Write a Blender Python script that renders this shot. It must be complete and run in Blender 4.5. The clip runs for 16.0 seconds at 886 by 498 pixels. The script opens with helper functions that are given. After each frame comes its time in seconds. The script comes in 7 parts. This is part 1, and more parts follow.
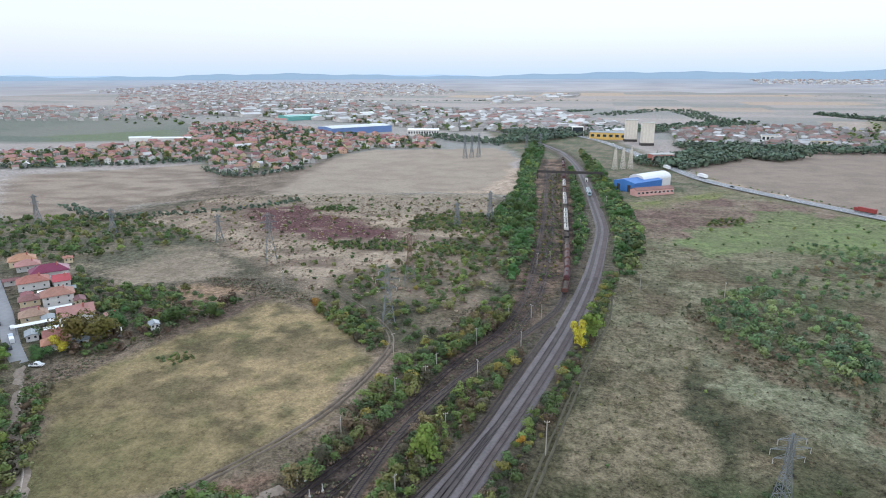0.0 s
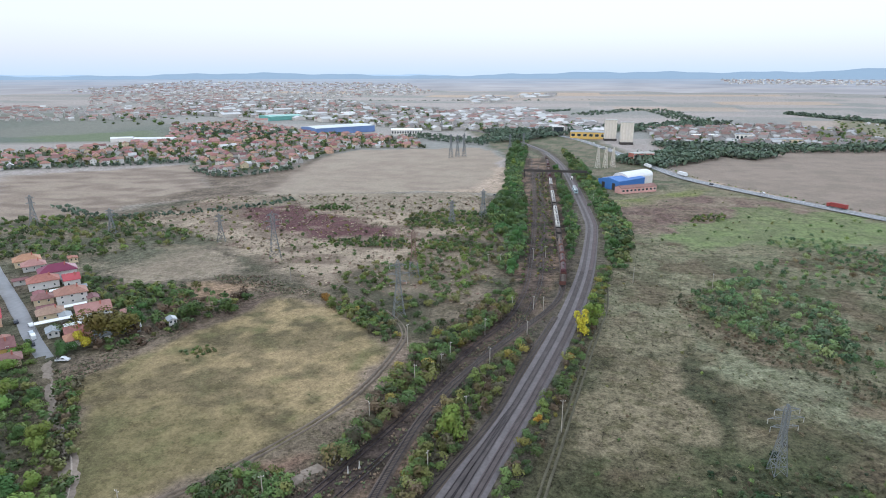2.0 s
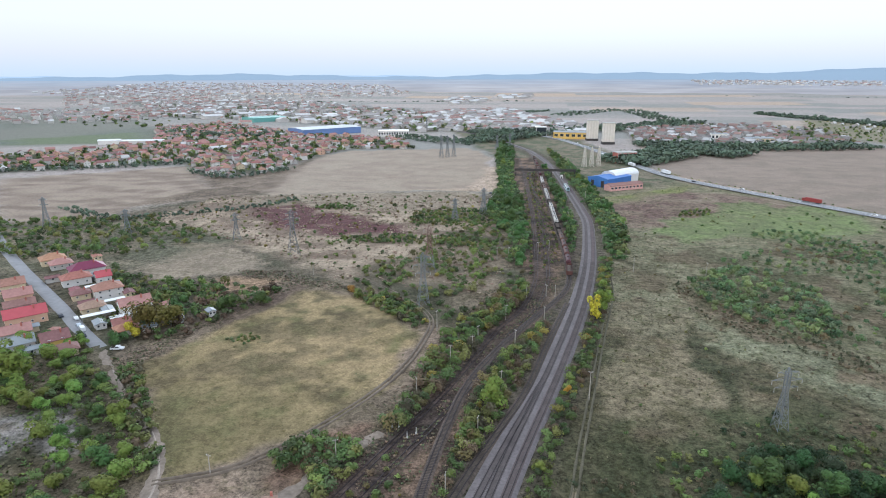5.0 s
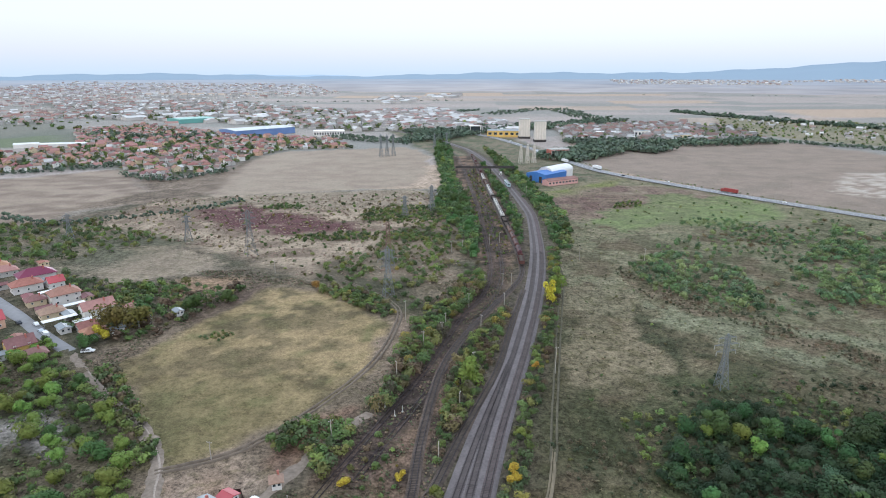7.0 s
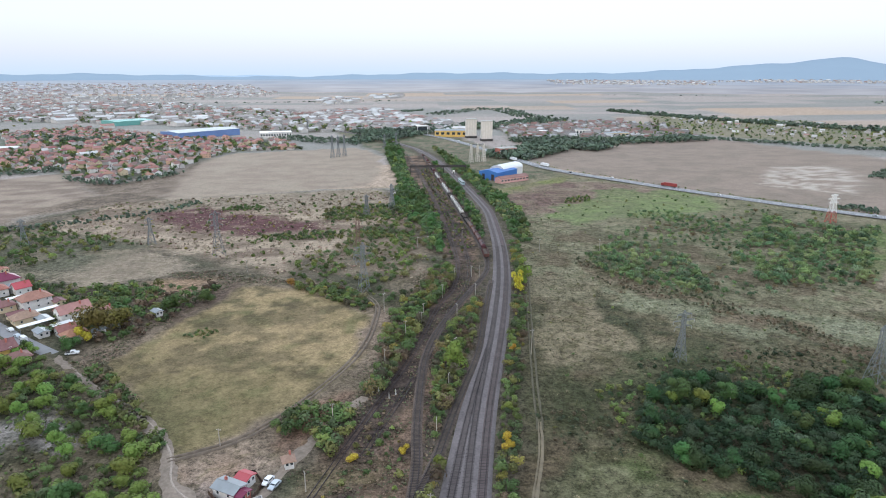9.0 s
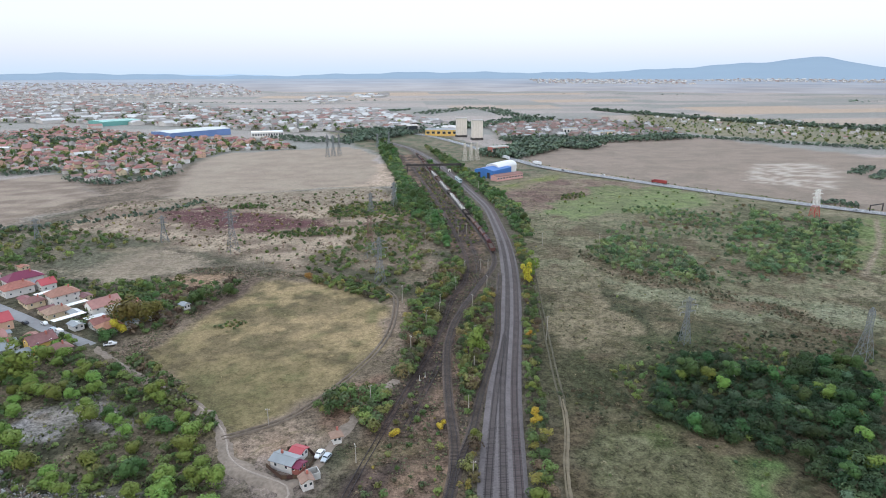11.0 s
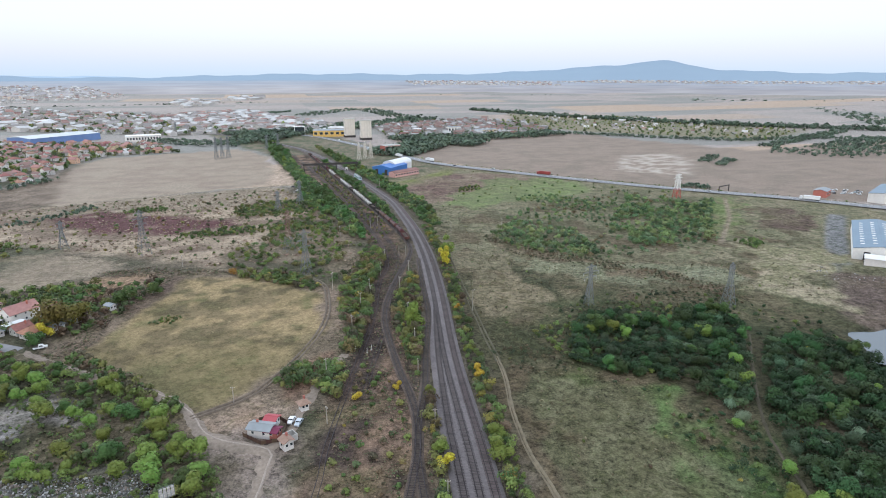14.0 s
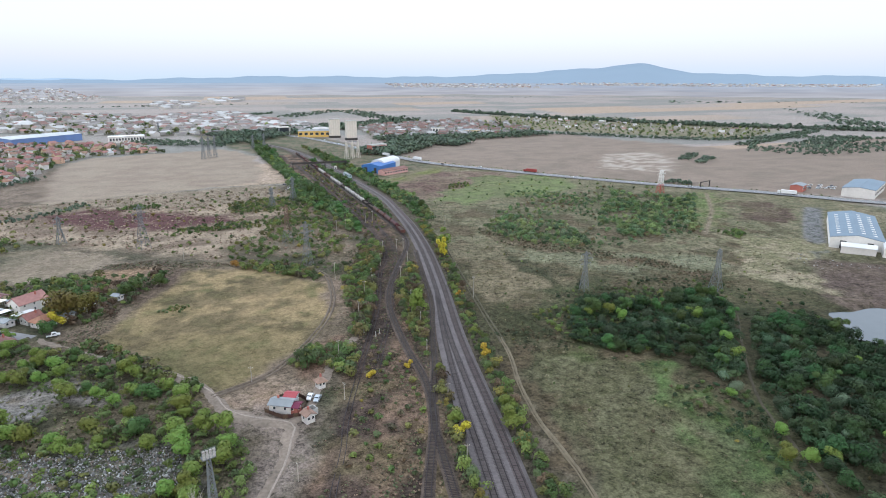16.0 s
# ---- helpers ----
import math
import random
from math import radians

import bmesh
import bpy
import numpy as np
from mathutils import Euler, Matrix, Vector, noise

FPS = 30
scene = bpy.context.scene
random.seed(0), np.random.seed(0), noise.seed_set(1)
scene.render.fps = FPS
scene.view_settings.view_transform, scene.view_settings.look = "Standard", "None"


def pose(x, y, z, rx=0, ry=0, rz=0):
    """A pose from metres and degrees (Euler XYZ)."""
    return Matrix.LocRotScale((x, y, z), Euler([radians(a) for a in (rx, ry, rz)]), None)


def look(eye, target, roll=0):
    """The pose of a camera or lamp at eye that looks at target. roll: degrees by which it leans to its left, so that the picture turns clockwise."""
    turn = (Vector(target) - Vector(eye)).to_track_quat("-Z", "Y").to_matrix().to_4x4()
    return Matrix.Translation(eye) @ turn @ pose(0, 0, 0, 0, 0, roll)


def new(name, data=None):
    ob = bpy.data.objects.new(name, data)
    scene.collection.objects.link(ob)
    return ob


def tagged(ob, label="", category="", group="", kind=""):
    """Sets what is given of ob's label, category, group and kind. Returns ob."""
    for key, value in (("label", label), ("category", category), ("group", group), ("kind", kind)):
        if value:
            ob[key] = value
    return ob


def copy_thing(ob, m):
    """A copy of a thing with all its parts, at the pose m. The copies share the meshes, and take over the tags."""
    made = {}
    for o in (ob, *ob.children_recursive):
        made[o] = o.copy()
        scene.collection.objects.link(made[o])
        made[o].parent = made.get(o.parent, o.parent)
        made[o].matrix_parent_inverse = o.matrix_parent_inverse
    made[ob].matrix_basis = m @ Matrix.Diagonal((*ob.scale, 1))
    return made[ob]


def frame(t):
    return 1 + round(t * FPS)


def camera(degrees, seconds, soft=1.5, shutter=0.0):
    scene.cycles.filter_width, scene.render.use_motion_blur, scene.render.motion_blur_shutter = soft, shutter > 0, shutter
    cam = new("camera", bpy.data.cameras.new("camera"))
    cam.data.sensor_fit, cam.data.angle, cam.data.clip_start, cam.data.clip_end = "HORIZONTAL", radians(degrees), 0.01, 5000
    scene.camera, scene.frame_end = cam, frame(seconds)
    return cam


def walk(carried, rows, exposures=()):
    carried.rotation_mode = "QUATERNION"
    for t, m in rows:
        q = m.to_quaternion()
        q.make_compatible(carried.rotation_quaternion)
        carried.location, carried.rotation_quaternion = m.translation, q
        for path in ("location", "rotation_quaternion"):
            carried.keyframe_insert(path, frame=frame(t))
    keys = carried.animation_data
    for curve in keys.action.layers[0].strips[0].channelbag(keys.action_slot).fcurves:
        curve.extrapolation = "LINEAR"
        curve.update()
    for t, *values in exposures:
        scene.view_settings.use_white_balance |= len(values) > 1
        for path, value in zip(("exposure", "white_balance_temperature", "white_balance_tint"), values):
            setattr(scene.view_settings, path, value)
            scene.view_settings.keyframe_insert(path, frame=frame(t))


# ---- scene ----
cam = camera(72.24, 16.0, soft=1.0)
PATH = [
    (0, (53.37, 39.97, 94.68), (30.52, 133.32, 67.04), -0.15),
    (0.5, (51.04, 36.47, 95.12), (28.64, 129.92, 67.47), -0.14),
    (1, (48.68, 32.93, 95.54), (27.00, 126.55, 67.88), -0.08),
    (1.5, (46.28, 29.35, 95.95), (25.81, 123.23, 68.25), -0.10),
    (2, (43.81, 25.74, 96.37), (24.73, 119.90, 68.64), -0.06),
    (2.5, (41.26, 22.09, 96.79), (23.41, 116.49, 69.06), -0.07),
    (3, (38.64, 18.42, 97.21), (21.77, 113.00, 69.46), -0.09),
    (3.5, (35.99, 14.73, 97.62), (19.68, 109.42, 69.90), -0.10),
    (6, (22.08, -5.27, 99.17), (10.52, 90.13, 71.50), -0.08),
    (6.5, (18.74, -8.90, 99.33), (11.07, 86.88, 71.62), -0.02),
    (7, (15.38, -12.48, 99.50), (11.57, 83.52, 71.77), -0.04),
    (7.5, (11.98, -16.04, 99.72), (11.75, 80.05, 72.02), 0.04),
    (8, (8.53, -19.55, 99.99), (10.79, 76.51, 72.29), 0.03),
    (8.5, (5.06, -23.06, 100.30), (9.18, 72.94, 72.61), -0.00),
    (11, (-14.30, -39.69, 102.25), (-5.82, 55.97, 74.39), -0.04),
    (11.5, (-18.18, -43.04, 102.20), (-9.76, 52.66, 74.42), -0.04),
    (12, (-22.06, -46.40, 102.13), (-12.31, 49.18, 74.40), -0.04),
    (12.5, (-25.99, -49.76, 101.98), (-12.12, 45.32, 74.27), -0.01),
    (13, (-29.97, -53.05, 101.71), (-9.67, 40.87, 74.01), 0.03),
    (13.5, (-33.99, -56.18, 101.26), (-8.32, 36.42, 73.56), 0.01),
    (14, (-37.93, -59.01, 100.61), (-10.52, 33.12, 73.04), 0.01),
    (14.5, (-41.61, -61.44, 99.81), (-13.33, 30.45, 72.32), -0.00),
    (15, (-44.90, -63.41, 98.92), (-15.66, 28.21, 71.53), 0.02),
    (15.5, (-47.81, -65.02, 97.96), (-18.15, 26.50, 70.69), 0.00),
    (16, (-50.51, -66.43, 96.99), (-19.88, 24.82, 69.88), 0.08),
]
walk(cam, [(t, look(eye, target, roll)) for t, eye, target, roll in PATH], [(0, 0.06, 5500, 4), (16, 0.06, 5650, 5)])

# ---- world, sun, exposure ----
world = bpy.data.worlds.new("sky")
scene.world = world
world.use_nodes = True
wn, wl = world.node_tree.nodes, world.node_tree.links
sky = wn.new("ShaderNodeTexSky")
sky.sky_type, sky.sun_disc = "NISHITA", False
sky.sun_elevation, sky.sun_rotation = radians(16), radians(200)
sky.air_density, sky.dust_density, sky.ozone_density = 1.0, 3.0, 1.0
# thin high cloud, brightest overhead and faintly blue near the horizon
coord, split, ramp = wn.new("ShaderNodeTexCoord"), wn.new("ShaderNodeSeparateXYZ"), wn.new("ShaderNodeValToRGB")
wl.new(coord.outputs["Generated"], split.inputs[0])
wl.new(split.outputs["Z"], ramp.inputs[0])
stops = ramp.color_ramp.elements
stops[0].position, stops[0].color = 0.0, (0.69, 0.74, 0.81, 1)
stops[1].position, stops[1].color = 0.13, (0.92, 0.84, 0.88, 1)
for place, tone in ((0.03, (0.80, 0.755, 0.825, 1)), (0.07, (0.885, 0.81, 0.86, 1)), (0.5, (1.2, 1.17, 1.18, 1))):
    stops.new(place).color = tone
clear, cloud, both = wn.new("ShaderNodeBackground"), wn.new("ShaderNodeBackground"), wn.new("ShaderNodeAddShader")
wl.new(sky.outputs[0], clear.inputs[0])
clear.inputs[1].default_value = 0.05
wl.new(ramp.outputs[0], cloud.inputs[0])
cloud.inputs[1].default_value = 1.0
wl.new(clear.outputs[0], both.inputs[0])
wl.new(cloud.outputs[0], both.inputs[1])
wl.new(both.outputs[0], wn["World Output"].inputs[0])

sun = new("sun", bpy.data.lights.new("sun", "SUN"))
sun.data.energy, sun.data.angle, sun.data.color = 1.1, radians(14), (1.0, 0.93, 0.85)
sun.matrix_world = look((-60, 160, 90), (0, 0, 40))

# ---- materials ----


def material(name, colour, rough=0.8, metal=0.0, vary=0.25, scale=2.0, bump=0.0, random_ob=0.0, island=0.0, attribute=None):
    """A surface with two scales of tone, relief, and shades that differ from piece to piece."""
    m = bpy.data.materials.new(name)
    m.use_nodes = True
    n, k = m.node_tree.nodes, m.node_tree.links
    b = n["Principled BSDF"]
    b.inputs["Roughness"].default_value, b.inputs["Metallic"].default_value = rough, metal
    b.inputs["Specular IOR Level"].default_value = 0.25
    tc = n.new("ShaderNodeTexCoord")
    fine, wide = n.new("ShaderNodeTexNoise"), n.new("ShaderNodeTexNoise")
    fine.inputs["Scale"].default_value, wide.inputs["Scale"].default_value = scale, scale * 0.13
    fine.inputs["Detail"].default_value = wide.inputs["Detail"].default_value = 3
    for q in (fine, wide):
        k.new(tc.outputs["Object"], q.inputs["Vector"])
    add = n.new("ShaderNodeMath")
    add.operation = "ADD"
    k.new(fine.outputs[0], add.inputs[0])
    k.new(wide.outputs[0], add.inputs[1])
    value = add.outputs[0]
    span = n.new("ShaderNodeMapRange")
    span.inputs["From Min"].default_value, span.inputs["From Max"].default_value = 0.6, 1.4
    span.inputs["To Min"].default_value, span.inputs["To Max"].default_value = 1 - vary, 1 + vary
    k.new(value, span.inputs["Value"])
    hsv = n.new("ShaderNodeHueSaturation")
    hsv.inputs["Color"].default_value = (*colour, 1)
    k.new(span.outputs[0], hsv.inputs["Value"])
    if attribute:
        at = n.new("ShaderNodeAttribute")
        at.attribute_name = attribute
        k.new(at.outputs["Color"], hsv.inputs["Color"])
    out = hsv.outputs[0]
    if random_ob or island:
        info = n.new("ShaderNodeObjectInfo")
        geo = n.new("ShaderNodeNewGeometry")
        for source, amount, hue in ((info.outputs["Random"], random_ob, 0.035), (geo.outputs["Random Per Island"], island, 0.012)):
            if amount:
                h2 = n.new("ShaderNodeHueSaturation")
                for socket, lo, hi in (("Value", 1 - amount, 1 + amount), ("Hue", 0.5 - hue, 0.5 + hue)):
                    r = n.new("ShaderNodeMapRange")
                    r.inputs["To Min"].default_value, r.inputs["To Max"].default_value = lo, hi
                    k.new(source, r.inputs["Value"])
                    k.new(r.outputs[0], h2.inputs[socket])
                k.new(out, h2.inputs["Color"])
                out = h2.outputs[0]
    k.new(out, b.inputs["Base Color"])
    if bump:
        bp = n.new("ShaderNodeBump")
        bp.inputs["Strength"].default_value, bp.inputs["Distance"].default_value = bump, 0.3
        k.new(value, bp.inputs["Height"])
        k.new(bp.outputs[0], b.inputs["Normal"])
    return m


M_BALLAST = material("ballast", (0.142, 0.126, 0.128), 0.95, vary=0.3, scale=1.2, bump=0.4)
M_OLDBED = material("old_ballast", (0.092, 0.072, 0.06), 0.95, vary=0.6, scale=0.9, bump=0.4)
M_RAIL = material("rail_steel", (0.035, 0.028, 0.032), 0.55, 0.5, vary=0.3)
M_SLEEPER = material("sleeper", (0.085, 0.074, 0.072), 0.9, vary=0.3, random_ob=0.3)
M_OLDSLEEPER = material("old_sleeper", (0.045, 0.037, 0.033), 0.9, vary=0.4, random_ob=0.4)
M_ROAD = material("asphalt", (0.23, 0.232, 0.24), 0.9, vary=0.14, scale=0.4)
M_STREET = material("street", (0.25, 0.25, 0.26), 0.9, vary=0.18, scale=0.4)
M_DIRT = material("dirt", (0.225, 0.185, 0.15), 0.95, vary=0.4, scale=0.9, bump=0.4)
M_BARK = material("bark", (0.10, 0.08, 0.06), 0.9)
M_WOOD = material("weathered_pole", (0.38, 0.35, 0.31), 0.85)
M_STEEL = material("galvanised_steel", (0.21, 0.225, 0.235), 0.6, 0.3)
M_REDWHITE = material("red_paint", (0.42, 0.10, 0.08), 0.6)
M_RUSTY = material("rusty_steel", (0.21, 0.13, 0.115), 0.7, 0.2)
M_WHITE = material("white_paint", (0.75, 0.74, 0.72), 0.6, vary=0.08)
M_CONCRETE = material("pale_concrete", (0.62, 0.58, 0.52), 0.85, vary=0.12, scale=0.3)
M_GLASS = material("window_glass", (0.04, 0.05, 0.06), 0.12, vary=0.1)
M_DARK = material("dark_steel", (0.055, 0.05, 0.05), 0.7)
M_LEAF = material("leaf_green", (0.072, 0.125, 0.036), 0.7, vary=0.25, scale=0.6, random_ob=0.35, island=0.16)
M_LEAF_PALE = material("leaf_pale", (0.165, 0.225, 0.045), 0.7, vary=0.3, scale=0.6, random_ob=0.3, island=0.16)
M_LEAF_OLIVE = material("leaf_olive", (0.165, 0.16, 0.036), 0.7, vary=0.3, scale=0.6, random_ob=0.2, island=0.16)
M_LEAF_YELLOW = material("leaf_yellow", (0.42, 0.30, 0.035), 0.7, vary=0.25, scale=0.6, random_ob=0.15, island=0.3)
M_LEAF_ORANGE = material("leaf_orange", (0.27, 0.15, 0.035), 0.7, vary=0.3, scale=0.6, island=0.3)
M_SCRUB = material("scrub_leaf", (0.07, 0.09, 0.04), 0.75, vary=0.25, scale=0.35, island=0.17, attribute="tint")


def ground_material():
    """Earth and dry grass: the plan's tone, broken up by tussocks and by ragged mats of darker weeds."""
    m = bpy.data.materials.new("ground")
    m.use_nodes = True
    n, k = m.node_tree.nodes, m.node_tree.links
    b = n["Principled BSDF"]
    b.inputs["Roughness"].default_value, b.inputs["Specular IOR Level"].default_value = 0.95, 0.1
    at, tc = n.new("ShaderNodeAttribute"), n.new("ShaderNodeTexCoord")
    at.attribute_name = "tint"

    def noise(scale, detail, rough, warp=0.0):
        q = n.new("ShaderNodeTexNoise")
        q.inputs["Scale"].default_value, q.inputs["Detail"].default_value, q.inputs["Roughness"].default_value = scale, detail, rough
        q.inputs["Distortion"].default_value = warp
        k.new(tc.outputs["Object"], q.inputs["Vector"])
        return q.outputs[0]

    def calc(kind, x, y, z=0.0):
        w = n.new("ShaderNodeMath")
        w.operation = kind
        for i, v in enumerate((x, y, z)):
            if isinstance(v, float):
                w.inputs[i].default_value = v
            else:
                k.new(v, w.inputs[i])
        return w.outputs[0]

    def span(v, lo, hi, a, c):
        q = n.new("ShaderNodeMapRange")
        for key, x in (("From Min", lo), ("From Max", hi), ("To Min", a), ("To Max", c)):
            q.inputs[key].default_value = x
        k.new(v, q.inputs["Value"])
        return q.outputs[0]

    value = calc("MULTIPLY_ADD", noise(0.11, 4, 0.65), 0.22, 0.0)
    value = calc("MULTIPLY_ADD", noise(0.42, 4, 0.65), 0.4, value)
    value = calc("MULTIPLY_ADD", noise(1.5, 4, 0.65), 0.42, value)
    value = calc("MULTIPLY_ADD", noise(4.5, 3, 0.7), 0.16, value)
    tussock = span(value, 0.46, 0.74, -0.85, 0.8)
    factor = calc("MULTIPLY_ADD", tussock, at.outputs["Alpha"], 1.0)
    hsv = n.new("ShaderNodeHueSaturation")
    k.new(at.outputs["Color"], hsv.inputs["Color"])
    k.new(factor, hsv.inputs["Value"])
    mats = calc("MULTIPLY", span(noise(0.16, 7, 0.7, 0.6), 0.5, 0.6, 0.0, 0.75), at.outputs["Alpha"])
    mix = n.new("ShaderNodeMixRGB")
    mix.blend_type = "MULTIPLY"
    mix.inputs[2].default_value = (0.56, 0.60, 0.50, 1)
    k.new(mats, mix.inputs[0])
    k.new(hsv.outputs[0], mix.inputs[1])
    k.new(mix.outputs[0], b.inputs["Base Color"])
    bp = n.new("ShaderNodeBump")
    bp.inputs["Strength"].default_value, bp.inputs["Distance"].default_value = 0.8, 1.2
    k.new(value, bp.inputs["Height"])
    k.new(bp.outputs[0], b.inputs["Normal"])
    return m


M_GROUND = ground_material()

# ---- mesh and shape helpers ----


class Geo:
    """Collects vertices and faces for one mesh."""

    def __init__(self):
        self.v, self.f = [], []

    def put(self, verts, faces):
        n = len(self.v)
        self.v += [tuple(p) for p in verts]
        self.f += [tuple(i + n for i in q) for q in faces]
        return self

    def box(self, x0, y0, z0, x1, y1, z1, m=None):
        pts = [(x, y, z) for z in (z0, z1) for x, y in ((x0, y0), (x1, y0), (x1, y1), (x0, y1))]
        if m is not None:
            pts = [m @ Vector(p) for p in pts]
        return self.put(pts, [(3, 2, 1, 0), (4, 5, 6, 7), (0, 1, 5, 4), (1, 2, 6, 5), (2, 3, 7, 6), (3, 0, 4, 7)])

    def tube(self, a, b, r0, r1=None, n=4):
        a, b = Vector(a), Vector(b)
        r1 = r0 if r1 is None else r1
        q = (b - a).to_track_quat("Z", "Y")
        ring = [Vector((math.cos(i * math.tau / n), math.sin(i * math.tau / n), 0)) for i in range(n)]
        self.put([a + q @ (p * r0) for p in ring] + [b + q @ (p * r1) for p in ring],
                 [(i, (i + 1) % n, n + (i + 1) % n, n + i) for i in range(n)] + [tuple(range(n))[::-1], tuple(range(n, 2 * n))])
        return self

    def chain(self, points, r, n=4):
        """One bar of upright rings through the points."""
        ring = [((math.cos((i + 0.5) * math.tau / n)) * r, (math.sin((i + 0.5) * math.tau / n)) * r) for i in range(n)]
        m = len(points)
        return self.put([(p[0] + a, p[1] + b, p[2]) for p in points for a, b in ring],
                        [(j * n + i, j * n + (i + 1) % n, (j + 1) * n + (i + 1) % n, (j + 1) * n + i) for j in range(m - 1) for i in range(n)]
                        + [tuple(range(n))[::-1], tuple(range((m - 1) * n, m * n))])

    def prism(self, profile, y0, y1):
        """A closed outline in x and z, drawn out along y."""
        n = len(profile)
        return self.put([(x, y0, z) for x, z in profile] + [(x, y1, z) for x, z in profile],
                        [(i, (i + 1) % n, n + (i + 1) % n, n + i) for i in range(n)] + [tuple(range(n))[::-1], tuple(range(n, 2 * n))])

    def mesh(self, name, mat):
        me = bpy.data.meshes.new(name)
        me.from_pydata(self.v, [], self.f)
        me.materials.append(mat)
        me.update()
        return me


def thing(name, x, y, z=0.0, rz=0.0, label="", category="", group="", kind=""):
    ob = new(name)
    ob.matrix_basis = pose(x, y, z, 0, 0, rz)
    return tagged(ob, label, category, group, kind)


def part(name, geo, mat, parent, label=""):
    ob = new(name, geo.mesh(name, mat) if isinstance(geo, Geo) else geo)
    ob.parent = parent
    return tagged(ob, label)


def bulk_mesh(name, verts, quads, mat, tint=None):
    """A mesh from large arrays of vertices and four-cornered faces."""
    me = bpy.data.meshes.new(name)
    me.vertices.add(len(verts))
    me.vertices.foreach_set("co", np.asarray(verts, np.float32).ravel())
    me.loops.add(quads.size)
    me.loops.foreach_set("vertex_index", quads.astype(np.int32).ravel())
    me.polygons.add(len(quads))
    me.polygons.foreach_set("loop_start", np.arange(len(quads), dtype=np.int32) * 4)
    if tint is not None:
        at = me.attributes.new("tint", "FLOAT_COLOR", "POINT")
        rgba = np.ones((len(verts), 4), np.float32)
        rgba[:, :np.shape(tint)[1]] = tint
        at.data.foreach_set("color", rgba.ravel())
    me.materials.append(mat)
    me.update(calc_edges=True)
    return me


def spline(points, step=3.0):
    """A smooth line through the points, in even steps."""
    p = np.array(points, float)
    p = np.vstack([2 * p[0] - p[1], p, 2 * p[-1] - p[-2]])
    out = []
    for i in range(1, len(p) - 2):
        n = max(2, int(np.hypot(*(p[i + 1] - p[i])) / 2))
        t = np.linspace(0, 1, n, endpoint=False)[:, None]
        out.append(0.5 * (2 * p[i] + (p[i + 1] - p[i - 1]) * t + (2 * p[i - 1] - 5 * p[i] + 4 * p[i + 1] - p[i + 2]) * t ** 2
                          + (3 * p[i] - p[i - 1] - 3 * p[i + 1] + p[i + 2]) * t ** 3))
    out = np.vstack(out + [p[-2:-1]])
    s = np.r_[0, np.cumsum(np.hypot(*np.diff(out, axis=0).T))]
    at = np.arange(0, s[-1], step)
    return np.stack([np.interp(at, s, out[:, 0]), np.interp(at, s, out[:, 1])], 1)


def sideways(line):
    d = np.gradient(line, axis=0)
    d /= np.hypot(*d.T)[:, None] + 1e-9
    return np.stack([d[:, 1], -d[:, 0]], 1)


def swept(line, profile, mat, name, parent=None, ragged=0.0):
    """A strip with the given outline (offset to the right, height) along a line."""
    side, k = sideways(line), len(profile)
    loose = lambda seed: 1 + ragged * (np.random.default_rng(seed).random(len(line)) - 0.5)[:, None]
    verts = np.concatenate([np.c_[line + side * o * loose(n), np.full(len(line), h)][:, None] for n, (o, h) in enumerate(profile)], 1).reshape(-1, 3)
    i = np.arange(len(line) - 1)[:, None] * k
    j = np.arange(k - 1)[None]
    a = (i + j).ravel()
    ob = new(name, bulk_mesh(name, verts, np.stack([a + 1, a, a + k, a + k + 1], 1)[:, ::-1], mat))
    ob.parent = parent
    return ob


def lattice_noise(x, y, size, seed):
    """Smooth noise from 0 to 1 over the plan, with lumps of the given size in metres."""
    rng = np.random.default_rng(seed)
    table = rng.random((257, 257))
    u, v = x / size + 1000.3, y / size + 1000.7
    i, j = np.floor(u).astype(int), np.floor(v).astype(int)
    a, b = u - i, v - j
    a, b = a * a * (3 - 2 * a), b * b * (3 - 2 * b)
    g = lambda p, q: table[p % 257, q % 257]
    return (g(i, j) * (1 - a) + g(i + 1, j) * a) * (1 - b) + (g(i, j + 1) * (1 - a) + g(i + 1, j + 1) * a) * b


def inside(x, y, poly):
    """Metres inside (above zero) or outside (below zero) an outline."""
    p = np.array(poly, float)
    odd, near = np.zeros(x.shape, bool), np.full(x.shape, 1e9)
    for (x0, y0), (x1, y1) in zip(p, np.roll(p, -1, 0)):
        cross = ((y0 > y) != (y1 > y)) & (x < (x1 - x0) * (y - y0) / (y1 - y0 + 1e-12) + x0)
        odd ^= cross
        t = np.clip(((x - x0) * (x1 - x0) + (y - y0) * (y1 - y0)) / ((x1 - x0) ** 2 + (y1 - y0) ** 2 + 1e-9), 0, 1)
        near = np.minimum(near, np.hypot(x - x0 - t * (x1 - x0), y - y0 - t * (y1 - y0)))
    return np.where(odd, near, -near)


def off_line(x, y, line):
    """Metres from a line."""
    near = np.full(x.shape, 1e9)
    for (x0, y0), (x1, y1) in zip(line[:-1], line[1:]):
        t = np.clip(((x - x0) * (x1 - x0) + (y - y0) * (y1 - y0)) / ((x1 - x0) ** 2 + (y1 - y0) ** 2 + 1e-9), 0, 1)
        near = np.minimum(near, np.hypot(x - x0 - t * (x1 - x0), y - y0 - t * (y1 - y0)))
    return near


def far_rise(x, y):
    """The plain lies flat round the line and climbs slowly to the hills."""
    r = np.hypot(x, y)
    return 62 * np.clip((r - 1200) / 3500, 0, 1.1) ** 1.5


